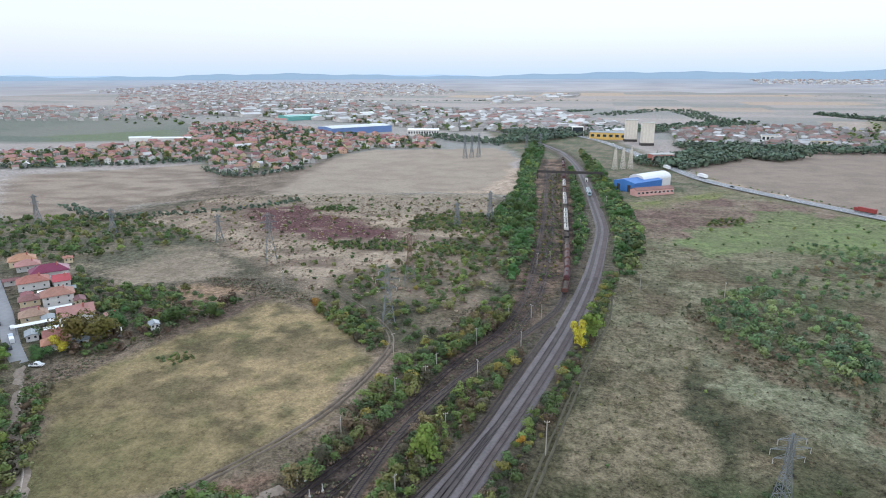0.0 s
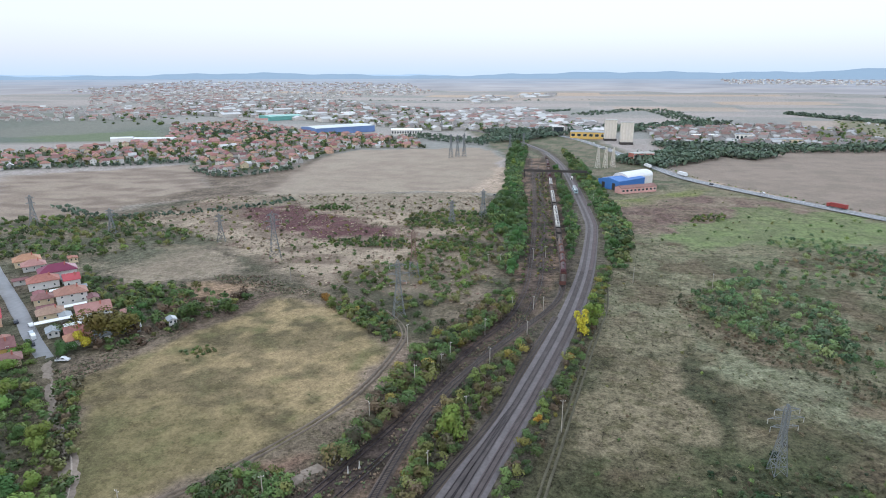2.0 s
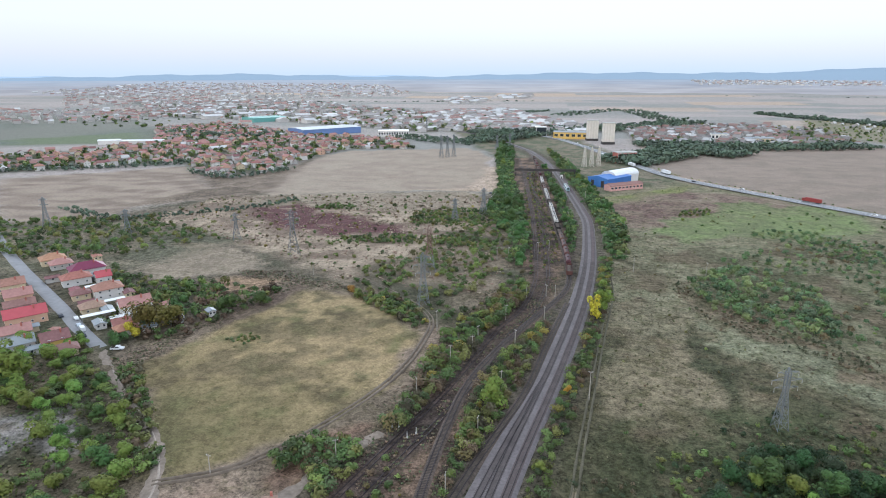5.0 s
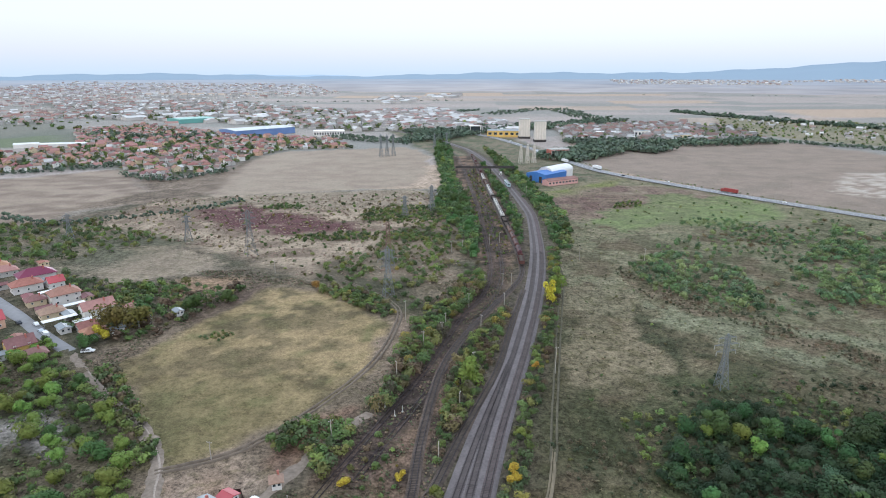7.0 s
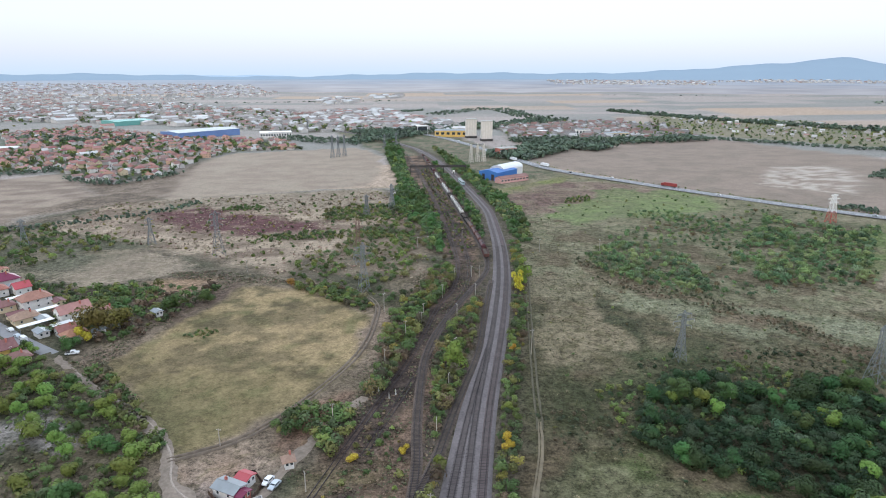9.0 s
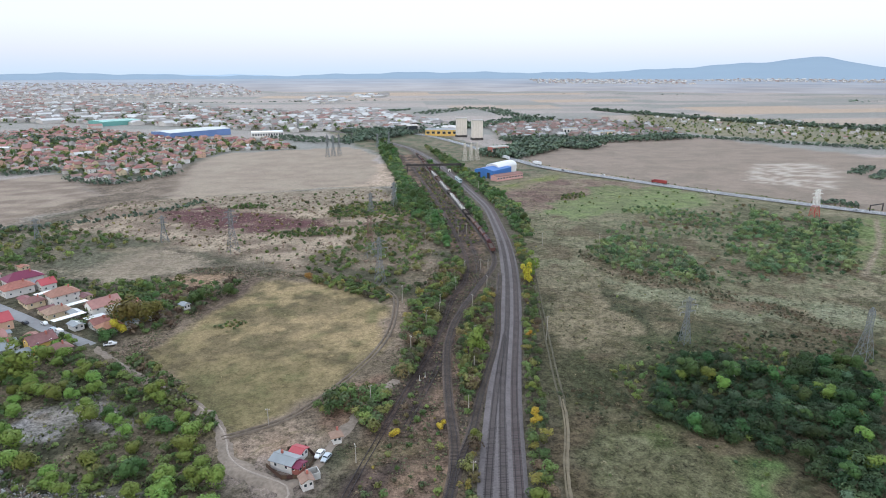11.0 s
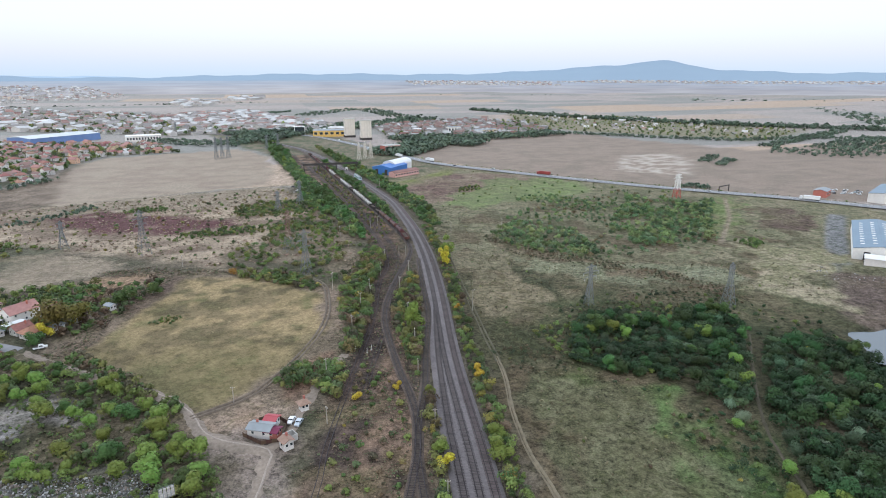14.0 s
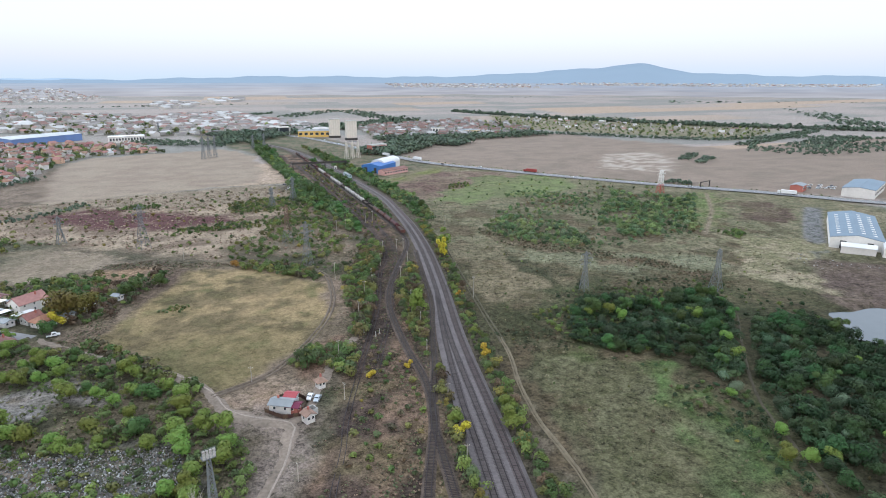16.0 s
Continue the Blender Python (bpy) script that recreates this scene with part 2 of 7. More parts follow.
# ---- lines of the plan ----
MAIN = spline([(-22, -95), (-3.5, 3), (5.1, 48.3), (11, 80.2), (21.2, 137.9), (35.5, 203.7), (46.9, 264.6), (54.5, 321.7), (58.8, 378.4),
               (60.9, 425.7), (58.6, 469), (55.6, 508.7), (52, 555), (47.2, 612), (40, 682), (30.6, 745), (20.6, 795), (4.8, 850), (-40, 960), (-110, 1090), (-300, 1300)], 4)
SIDING = spline([(-30, -90), (-14, 10), (-7.3, 55), (-5.5, 68), (-3.4, 81), (0.8, 99), (2.6, 115), (2.9, 133), (4.8, 160), (7.5, 182), (14, 206), (25.3, 235),
                 (38.5, 267), (43.8, 285), (45.4, 305), (44.9, 335), (42.1, 389), (37.8, 465), (32.7, 551), (27.7, 641), (23.1, 720), (16.6, 794), (-2, 870), (-55, 985)], 4)
SPUR = spline([(-45, -40), (-27, 15), (-14.2, 52.7), (-7.8, 70), (-3, 83), (1.6, 99), (8.1, 117), (14.6, 140), (26.9, 181), (34, 218), (43.5, 265)], 4)
YARD = spline([(-41, 40), (-36, 60), (-30.4, 78), (-26.6, 94), (-14.9, 129.5), (-7, 153), (2.5, 182), (14, 228), (23.4, 255), (28.6, 298), (27.5, 362), (25, 428), (19.5, 523), (9.3, 675), (-2, 780), (-40, 880)], 4)
HIGHWAY = spline([(900, -150), (600, 110), (440, 277), (411, 312), (384, 346), (350, 380), (308, 424), (270, 470), (243, 505), (206, 556), (174, 602), (152, 646), (134, 712), (113, 797), (85, 900), (52, 995), (-5, 1085), (-90, 1175), (-260, 1290), (-700, 1500), (-1300, 1900)], 8)
STREET = spline([(-420, 420), (-300, 318), (-240, 270), (-185, 229), (-153, 204), (-131, 188)], 3)
LANE = spline([(-131, 188), (-114, 171), (-98, 157), (-77, 138), (-66, 123), (-61, 110), (-54, 103), (-43, 96), (-44, 88), (-46, 79), (-49, 71), (-66, 30), (-80, 0)], 3)
DUMP_WAY = spline([(-151, 132), (-133, 118), (-120, 105), (-109, 92), (-101, 82)], 3)
YARD_WAY = spline([(-43, 96), (-36, 104), (-32, 115), (-26, 129), (-19, 142), (-13, 153)], 3)
TRACK_W = spline([(-65, 120), (-46, 131), (-29, 157), (-18, 184), (-13.5, 212), (-15, 238), (-34, 262), (-60, 285)], 3)
TRACK_E = spline([(15, -10), (24, 40), (26, 59), (27, 76), (31, 97), (38, 122), (44, 160), (53, 215), (60, 256), (64, 279), (67, 323), (76, 373), (76, 424), (72, 473)], 3)
DITCH_E = spline([(55, -20), (81, 26), (93, 53), (101, 68), (121, 94), (150, 128), (166, 149)], 3)

FIELD_TAN = [(-110, 180), (-101, 200), (-93, 230), (-84, 262), (-55, 260), (-16, 223), (-17, 200), (-21, 178), (-29, 157), (-46, 133), (-66, 125), (-88, 152)]
FIELD_PLOUGHED = [(-172, 275), (-180, 330), (-164, 334), (-116, 292), (-138, 274), (-157, 266)]
FIELD_NORTH = [(-225, 519), (-247, 734), (-225, 797), (-110, 830), (-70, 853), (-32, 757), (-26, 640), (-33, 540), (-200, 484)]
FIELD_WEST = [(-408, 423), (-498, 520), (-359, 633), (-269, 508), (-280, 449), (-291, 362), (-313, 340)]
SCRUBLAND = [(-249, 380), (-237, 476), (-27, 512), (-2, 455), (6, 357), (10, 270), (-60, 275), (-130, 325)]
PURPLE = [(-160, 455), (-92, 412), (-50, 378), (-99, 362), (-152, 380), (-190, 432)]
GREEN_E = [(100, 400), (146, 456), (190, 462), (260, 470), (245, 425), (218, 400), (166, 398), (120, 390)]
BROWN_E = [(77, 483), (144, 560), (205, 540), (245, 480), (140, 425), (77, 404)]
LAWN_E = [(71, 502), (165, 590), (160, 560), (80, 485)]
FIELD_FAR_E = [(150, 745), (457, 1045), (548, 798), (623, 633), (1021, 706), (640, 170), (480, 270), (394, 352), (318, 432), (250, 512), (184, 612), (160, 660)]
WOOD_E = [(74, 140), (90, 156), (102, 158), (120, 140), (140, 150), (152, 148), (146, 126), (123, 100), (108, 80), (98, 77), (92, 97), (77, 108), (66, 122)]
WOOD_E2 = [(141, 111), (164, 112), (172, 96), (170, 70), (140, 40), (110, 5), (70, -30), (50, -30), (70, 0), (84, 24), (95, 50), (104, 66), (121, 90)]
SLABS = [[(-133, 146), (-113.8, 137.4), (-111.6, 122.9), (-125, 123)], [(-121, 106), (-110.2, 102.2), (-106.9, 92.4), (-116, 86)]]
LOW_E = [(72, 76), (90, 80), (100, 68), (88, 45), (80, 28), (60, -10), (55, 5), (70, 28), (77, 42)]
WOOD_W = [(-150, 200), (-122, 182), (-95, 154), (-73, 129), (-63, 106), (-54, 86), (-56, 60), (-75, 20), (-180, 20), (-210, 190)]
RUBBLE = [(-125, 114), (-107, 100), (-94, 98), (-72, 94), (-70, 73), (-103, 70), (-140, 90)]
BUSH_MID = [(-57, 263), (-24, 236), (-9, 228), (10, 250), (22, 300), (16, 393), (-26, 386), (-40, 330), (-63, 301)]
RAIL_TREES = [(-8, 437), (-8, 569), (-25, 758), (-34, 1000), (-14, 953), (5, 572), (20, 427), (23, 360), (20, 311), (10, 380)]
RAIL_TREES_E = [(38, 850), (64, 684), (74, 560), (83, 472), (86, 400), (75, 330), (69, 340), (70.5, 410), (67.5, 472), (61, 560), (49, 684)]
RAIL_TREES_M = [(28, 760), (40, 640), (48, 520), (53, 430), (54, 370), (51, 332), (48.5, 345), (46, 433), (41, 520), (34, 640)]
POND = [(186, 118), (214, 112), (240, 90), (215, 66), (182, 80), (172, 92), (178, 106)]
PLOUGH_E = [(249, 176), (290, 150), (262, 118), (206, 104), (196, 120)]
STRIP_E = [(316, 354), (334, 349), (261, 253), (228, 256)]
VILLAGE = [(-682, 664), (-541, 545), (-481, 592), (-379, 657), (-325, 591), (-275, 566), (-251, 628), (-247, 740), (-229, 812), (-148, 832), (-190, 948), (-362, 1006), (-646, 1220), (-686, 1064), (-535, 838), (-592, 735)]
TOWN = [(-1339, 1985), (-893, 1356), (-554, 1300), (-179, 1080), (14, 1150), (60, 1250), (-171, 1560), (-846, 2054)]
WORKS_E = [(196, 1256), (165, 940), (303, 915), (480, 945), (528, 1212), (409, 1302)]

# ---- ground ----


def spread(fine0, fine1, step, lo, hi, grow=1.09):
    mids = list(np.arange(fine0, fine1 + step, step))
    s = step
    while mids[-1] < hi:
        s = min(s * grow, 220)
        mids.append(mids[-1] + s)
    s = step
    while mids[0] > lo:
        s = min(s * grow, 220)
        mids.insert(0, mids[0] - s)
    return np.array(mids)


gx, gy = np.meshgrid(spread(-260, 330, 2.0, -4850, 4850), spread(20, 480, 2.0, -4850, 4850, 1.03), indexing="ij")
NX, NY = gx.shape
gx, gy = gx.ravel(), gy.ravel()
wob = 5.0
wx = gx + (lattice_noise(gx, gy, 14, 1) - 0.5) * wob * 2 + (lattice_noise(gx, gy, 4, 2) - 0.5) * 3
wy = gy + (lattice_noise(gx, gy, 14, 3) - 0.5) * wob * 2 + (lattice_noise(gx, gy, 4, 4) - 0.5) * 3
n_big, n_mid, n_small = lattice_noise(gx, gy, 60, 5), lattice_noise(gx, gy, 13, 6), lattice_noise(gx, gy, 4.5, 7)
n_streak = lattice_noise(gx * 0.35, gy, 9, 8)
tint = np.zeros((len(gx), 3))


def lay(mask, colour, other=None, mix=None):
    c = np.array(colour)[None]
    if other is not None:
        c = c * (1 - mix[:, None]) + np.array(other)[None] * mix[:, None]
    tint[:] = tint * (1 - mask[:, None]) + c * mask[:, None]


def soft(d, w=4.0):
    return np.clip(d / w + 0.5, 0, 1)


def step01(v, lo, hi):
    return np.clip((v - lo) / (hi - lo), 0, 1)


ones = np.ones(len(gx))
blotch = step01(0.55 * n_mid + 0.45 * n_big, 0.35, 0.65)
# far plain: strips of stubble, grass and fallow, their colour greyed for haze
parcel = lattice_noise(np.round(gx / 210), np.round(gy / 90 + gx / 900), 1.0, 11)
lay(ones, (0.40, 0.352, 0.325), (0.29, 0.283, 0.262), step01(parcel, 0.35, 0.65))
lay(step01(lattice_noise(np.round(gx / 330), np.round(gy / 150), 1.0, 12), 0.7, 0.75), (0.46, 0.36, 0.28))
# rough grass near the line, east and west
near_w = soft(inside(gx, gy, [(-330, -400), (-330, 300), (-240, 500), (-20, 520), (60, 520), (60, -400)]), 30)
lay(near_w, (0.155, 0.128, 0.096), (0.092, 0.092, 0.06), blotch)
near_e = soft(inside(gx, gy, [(20, -400), (30, 150), (60, 300), (70, 560), (160, 600), (300, 470), (420, 310), (420, -400)]), 20)
lay(near_e, (0.095, 0.086, 0.052), (0.05, 0.057, 0.03), blotch)
mid_e = near_e * np.clip((gy + 0.35 * gx - 235) / 60, 0, 1)
lay(mid_e, (0.25, 0.22, 0.15), (0.16, 0.16, 0.095), step01(n_mid * 0.6 + n_small * 0.4, 0.35, 0.68))
lay(near_e * step01(n_mid * 0.7 + n_small * 0.3, 0.55, 0.7) * 0.5 * step01(gy + 0.25 * gx, 150, 240), (0.21, 0.19, 0.125))
lay(soft(3.4 - off_line(gx, gy, np.array([(250, 178), (300, 222), (362, 275)])), 3), (0.27, 0.26, 0.25))
lay(soft(6 - off_line(gx, gy, np.array([(268, 190), (320, 238), (368, 280)])), 3), (0.22, 0.22, 0.22))
lay(soft(inside(wx, wy, SCRUBLAND), 12), (0.42, 0.34, 0.255), (0.22, 0.168, 0.128), step01(0.35 * n_streak + 0.35 * n_mid + 0.3 * n_big, 0.42, 0.6))
lay(soft(inside(wx, wy, [(-215, 440), (-200, 490), (-30, 525), (-6, 460), (-80, 440)]), 10), (0.32, 0.265, 0.20), (0.22, 0.18, 0.135), step01(n_mid, 0.4, 0.8))
lay(soft(inside(wx, wy, PURPLE), 10) * step01(n_streak + n_mid, 0.45, 0.85), (0.125, 0.062, 0.064))
for poly, ca, cb in ((FIELD_NORTH, (0.36, 0.30, 0.235), (0.31, 0.25, 0.20)), (FIELD_WEST, (0.35, 0.285, 0.225), (0.23, 0.18, 0.145)),
                     (FIELD_FAR_E, (0.31, 0.25, 0.205), (0.26, 0.215, 0.175)), (FIELD_PLOUGHED, (0.32, 0.265, 0.20), (0.22, 0.18, 0.14)),
                     (GREEN_E, (0.205, 0.235, 0.115), (0.185, 0.195, 0.11)), (BROWN_E, (0.18, 0.125, 0.105), (0.25, 0.20, 0.15)),
                     (LAWN_E, (0.20, 0.215, 0.085), (0.21, 0.19, 0.11)), (STRIP_E, (0.17, 0.20, 0.085), (0.21, 0.19, 0.12)),
                     (PLOUGH_E, (0.13, 0.10, 0.085), (0.16, 0.125, 0.10))):
    lay(soft(inside(wx, wy, poly), 6), ca, cb, step01(n_mid * 0.6 + n_streak * 0.4, 0.35, 0.7))
lay(soft(inside(wx, wy, [(-130, 276), (-83, 273), (-98, 245), (-125, 240)]), 8), (0.30, 0.21, 0.14), (0.18, 0.135, 0.098), blotch)
lay(soft(inside(wx, wy, [(-300, 420), (-225, 470), (-205, 500), (-247, 734), (-250, 628), (-275, 566), (-325, 591), (-379, 657), (-359, 633), (-269, 508)]), 10), (0.235, 0.185, 0.145), (0.165, 0.13, 0.10), step01(n_mid, 0.35, 0.7))
lay(soft(inside(wx, wy, [(-60, 860), (-20, 740), (20, 560), (70, 520), (170, 610), (140, 740), (105, 900), (60, 1120), (-140, 1130)]), 14), (0.215, 0.185, 0.135), (0.12, 0.13, 0.08), step01(n_mid * 0.6 + n_small * 0.4, 0.35, 0.65))
# dark weeds ring the tan field, whose grass is greener to the south-west
ring = inside(wx, wy, FIELD_TAN)
lay(soft(ring + 14, 10), (0.265, 0.205, 0.155), (0.155, 0.125, 0.088), blotch)
lay(soft(ring, 4), (0.35, 0.268, 0.15), (0.25, 0.20, 0.105), np.clip(step01(n_mid * 0.6 + n_small * 0.4, 0.4, 0.75) * 0.8 + 0.35 * step01(200 - gy - 0.5 * (gx + 60), 0, 60), 0, 1))
lay(soft(ring, 4) * step01(n_small * 0.5 + n_mid * 0.5, 0.6, 0.72) * 0.75, (0.13, 0.11, 0.06))
lay(soft(ring, 4) * step01(lattice_noise(gx, gy, 7, 15) * 0.6 + n_small * 0.4, 0.6, 0.72) * 0.6, (0.17, 0.165, 0.075))
# scrub floors are dark
lay(soft(inside(wx, wy, [(103, 247), (140, 232), (200, 207), (238, 182), (216, 170), (150, 203), (103, 231)]), 10), (0.17, 0.118, 0.084), (0.20, 0.155, 0.105), step01(n_small, 0.4, 0.7))
lay(soft(inside(wx, wy, [(100, 300), (132, 345), (214, 405), (300, 420), (320, 353), (234, 246), (180, 236), (137, 232), (106, 262)]), 16) * 0.7, (0.115, 0.12, 0.07), (0.225, 0.20, 0.135), step01(n_mid * 0.6 + n_small * 0.4, 0.45, 0.6))
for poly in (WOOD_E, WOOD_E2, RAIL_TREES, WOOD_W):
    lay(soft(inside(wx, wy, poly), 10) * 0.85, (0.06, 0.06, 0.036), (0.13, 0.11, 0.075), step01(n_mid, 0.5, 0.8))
lay(soft(inside(wx, wy, [(42, 60), (40, 105), (62, 132), (86, 100), (88, 60), (75, 20), (55, 5)]), 10), (0.10, 0.115, 0.05), (0.145, 0.12, 0.075), step01(n_mid * 0.7 + n_small * 0.3, 0.35, 0.6))
lay(soft(inside(wx, wy, [(60, 150), (62, 240), (95, 262), (120, 215), (100, 175)]), 16) * step01(n_mid, 0.3, 0.5), (0.25, 0.215, 0.14), (0.19, 0.15, 0.095), n_small)
lay(soft(inside(wx, wy, [(120, 205), (100, 262), (130, 232), (210, 196), (200, 170)]), 12) * step01(n_mid, 0.3, 0.55), (0.24, 0.245, 0.165))
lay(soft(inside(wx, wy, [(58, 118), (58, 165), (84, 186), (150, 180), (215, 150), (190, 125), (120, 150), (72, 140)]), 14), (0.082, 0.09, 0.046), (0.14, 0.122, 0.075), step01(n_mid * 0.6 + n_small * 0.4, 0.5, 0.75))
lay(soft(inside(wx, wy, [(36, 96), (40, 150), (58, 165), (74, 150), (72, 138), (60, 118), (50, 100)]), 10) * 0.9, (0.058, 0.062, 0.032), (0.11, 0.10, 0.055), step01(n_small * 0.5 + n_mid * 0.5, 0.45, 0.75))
lay(soft(inside(wx, wy, [(-180, 278), (-181, 305), (-157, 330), (-118, 304), (-137, 281), (-159, 268)]), 5), (0.30, 0.25, 0.185), (0.245, 0.20, 0.15), n_mid)
lay(soft(inside(wx, wy, [(-114, 214), (-104, 236), (-93, 255), (-85, 281), (-78, 267), (-94, 239), (-97, 215)]), 7) * 0.85, (0.105, 0.073, 0.062), (0.16, 0.12, 0.09), n_mid)
# the eastern pasture: pale dry patches, dark heath and greener hollows with ragged edges
rag = lattice_noise(gx, gy, 22, 301) * 0.45 + lattice_noise(gx, gy, 9, 302) * 0.33 + n_small * 0.22
rx_, ry_ = gx + (rag - 0.5) * 46, gy + (lattice_noise(gx, gy, 18, 303) - 0.5) * 34 + (lattice_noise(gx, gy, 6, 304) - 0.5) * 12
PASTURE = [(30, 20), (36, 110), (60, 250), (75, 400), (110, 400), (160, 395), (320, 360), (345, 330), (270, 190), (190, 120), (80, 20)]
east = soft(inside(gx, gy, PASTURE), 14)
lay(east * 0.55 * step01(gy + 0.25 * gx, 190, 250) * step01(rag, 0.5, 0.58), (0.205, 0.185, 0.118), (0.17, 0.172, 0.105), n_mid)
lay(east * 0.75 * step01(0.5 - rag, 0.02, 0.1), (0.095, 0.094, 0.054), (0.135, 0.105, 0.07), step01(n_mid, 0.3, 0.7))
for poly, ca, cb, gain in (
        ([(61, 223), (88, 222), (86, 190), (65, 160), (55, 188)], (0.24, 0.20, 0.132), (0.18, 0.155, 0.098), 0.8),
        ([(62, 280), (96, 262), (98, 246), (79, 225), (59, 232)], (0.235, 0.205, 0.135), (0.17, 0.15, 0.098), 0.65),
        ([(83, 325), (112, 336), (108, 300), (86, 283)], (0.25, 0.235, 0.155), (0.17, 0.15, 0.095), 0.8),
        ([(104, 254), (142, 228), (170, 196), (150, 186), (117, 208), (100, 228)], (0.24, 0.245, 0.16), (0.185, 0.185, 0.118), 0.8),
        ([(91, 244), (105, 223), (112, 199), (96, 180), (85, 196)], (0.07, 0.073, 0.042), (0.12, 0.105, 0.065), 0.95),
        ([(38, 140), (61, 138), (98, 170), (149, 178), (166, 156), (153, 138), (120, 138), (97, 155), (58, 113)], (0.085, 0.088, 0.05), (0.13, 0.112, 0.07), 0.85),
        ([(101, 302), (136, 240), (163, 207), (176, 172), (168, 150), (156, 190), (128, 226), (96, 272)], (0.115, 0.10, 0.06), (0.17, 0.128, 0.088), 0.8),
        ([(56, 113), (81, 84), (77, 50), (65, 20), (30, 30), (36, 95)], (0.155, 0.15, 0.088), (0.115, 0.112, 0.062), 0.9),
        ([(72, 96), (70, 69), (60, 40), (62, 20), (80, 50), (86, 84)], (0.105, 0.165, 0.055), (0.115, 0.13, 0.06), 0.85),
        ([(30, 135), (40, 110), (32, 76), (30, 55), (20, 50), (26, 97)], (0.10, 0.08, 0.05), (0.135, 0.105, 0.068), 0.9),
        ([(326, 365), (349, 356), (242, 239), (224, 246)], (0.165, 0.21, 0.085), (0.19, 0.19, 0.10), 0.9),
        ([(243, 238), (278, 204), (209, 140), (184, 164)], (0.33, 0.285, 0.20), (0.24, 0.225, 0.135), 0.95),
        ([(335, 312), (360, 291), (306, 250), (287, 265)], (0.115, 0.08, 0.068), (0.15, 0.12, 0.085), 0.9),
        ([(102, 402), (160, 494), (245, 504), (250, 450), (230, 420), (205, 405), (160, 404), (128, 379)], (0.20, 0.245, 0.105), (0.17, 0.19, 0.095), 0.85),
        ([(76, 475), (141, 529), (150, 481), (104, 415), (77, 409)], (0.155, 0.105, 0.088), (0.21, 0.165, 0.12), 0.7)):
    lay(soft(inside(rx_, ry_, poly), 5) * gain, ca, cb, step01(0.5 * n_mid + 0.5 * n_small, 0.35, 0.65))
lay(soft(1.6 - off_line(gx, gy, np.array([(337, 360), (290, 300), (233, 242)])), 2), (0.27, 0.225, 0.165))
# the tan field greens and darkens towards the lane
low_field = soft(ring, 4) * step01(205 - gy - 0.55 * (gx + 60), 0, 75)
lay(low_field * 0.7, (0.145, 0.133, 0.064), (0.185, 0.152, 0.08), step01(rag, 0.42, 0.6))
lay(soft(ring, 4) * step01(rag, 0.57, 0.62) * 0.55, (0.12, 0.10, 0.06))
for poly in SLABS:
    lay(soft(inside(wx, wy, poly), 3), (0.33, 0.31, 0.30), (0.22, 0.20, 0.175), step01(n_mid, 0.4, 0.7))
lay(soft(inside(wx, wy, WOOD_W), 8) * step01(rag, 0.45, 0.55) * 0.8, (0.15, 0.115, 0.08), (0.215, 0.18, 0.125), n_small)
lay(soft(inside(wx, wy, RUBBLE), 8), (0.22, 0.212, 0.20), (0.12, 0.12, 0.085), step01(n_small, 0.35, 0.6))
lay(soft(inside(wx, wy, [(-114, 150), (-92, 132), (-96, 124), (-122, 140)]), 5), (0.32, 0.29, 0.27))
for poly in (VILLAGE, TOWN):
    lay(soft(inside(wx, wy, poly), 25), (0.14, 0.125, 0.10), (0.085, 0.095, 0.06), blotch)
lay(soft(inside(wx, wy, [(594, 1464), (857, 1286), (948, 857), (729, 727), (525, 969), (491, 1154)]), 20), (0.20, 0.20, 0.13), (0.27, 0.24, 0.17), blotch)
lay(soft(inside(wx, wy, WORKS_E), 25), (0.24, 0.21, 0.18), (0.11, 0.12, 0.075), blotch)
lay(soft(inside(wx, wy, [(-1700, 820), (-760, 760), (-560, 850), (-650, 1050), (-900, 1300), (-1700, 1400)]), 40) * 0.85, (0.115, 0.145, 0.115), (0.20, 0.20, 0.165), step01(parcel, 0.3, 0.7))
lay(soft(inside(wx, wy, BUSH_MID), 10) * 0.7, (0.20, 0.16, 0.115), (0.095, 0.09, 0.06), step01(n_mid, 0.4, 0.7))
lay(soft(inside(wx, wy, [(75, 70), (78, 58), (70, 33), (60, 5), (45, 10), (56, 33), (68, 44)]), 8) * 0.8, (0.085, 0.13, 0.055), (0.10, 0.115, 0.055), n_small)
lay(soft(inside(wx, wy, [(-800, 868), (-687, 1001), (-554, 850), (-740, 787)]), 15), (0.165, 0.195, 0.12))
lay(soft(inside(wx, wy, [(-420, 260), (-190, 270), (-150, 345), (-250, 385), (-420, 340)]), 15), (0.135, 0.13, 0.09), (0.26, 0.215, 0.155), blotch)
lay(soft(inside(wx, wy, [(409, 633), (482, 640), (470, 575), (390, 470), (330, 520)]), 12) * step01(n_small + n_mid, 0.8, 1.2), (0.50, 0.44, 0.38))
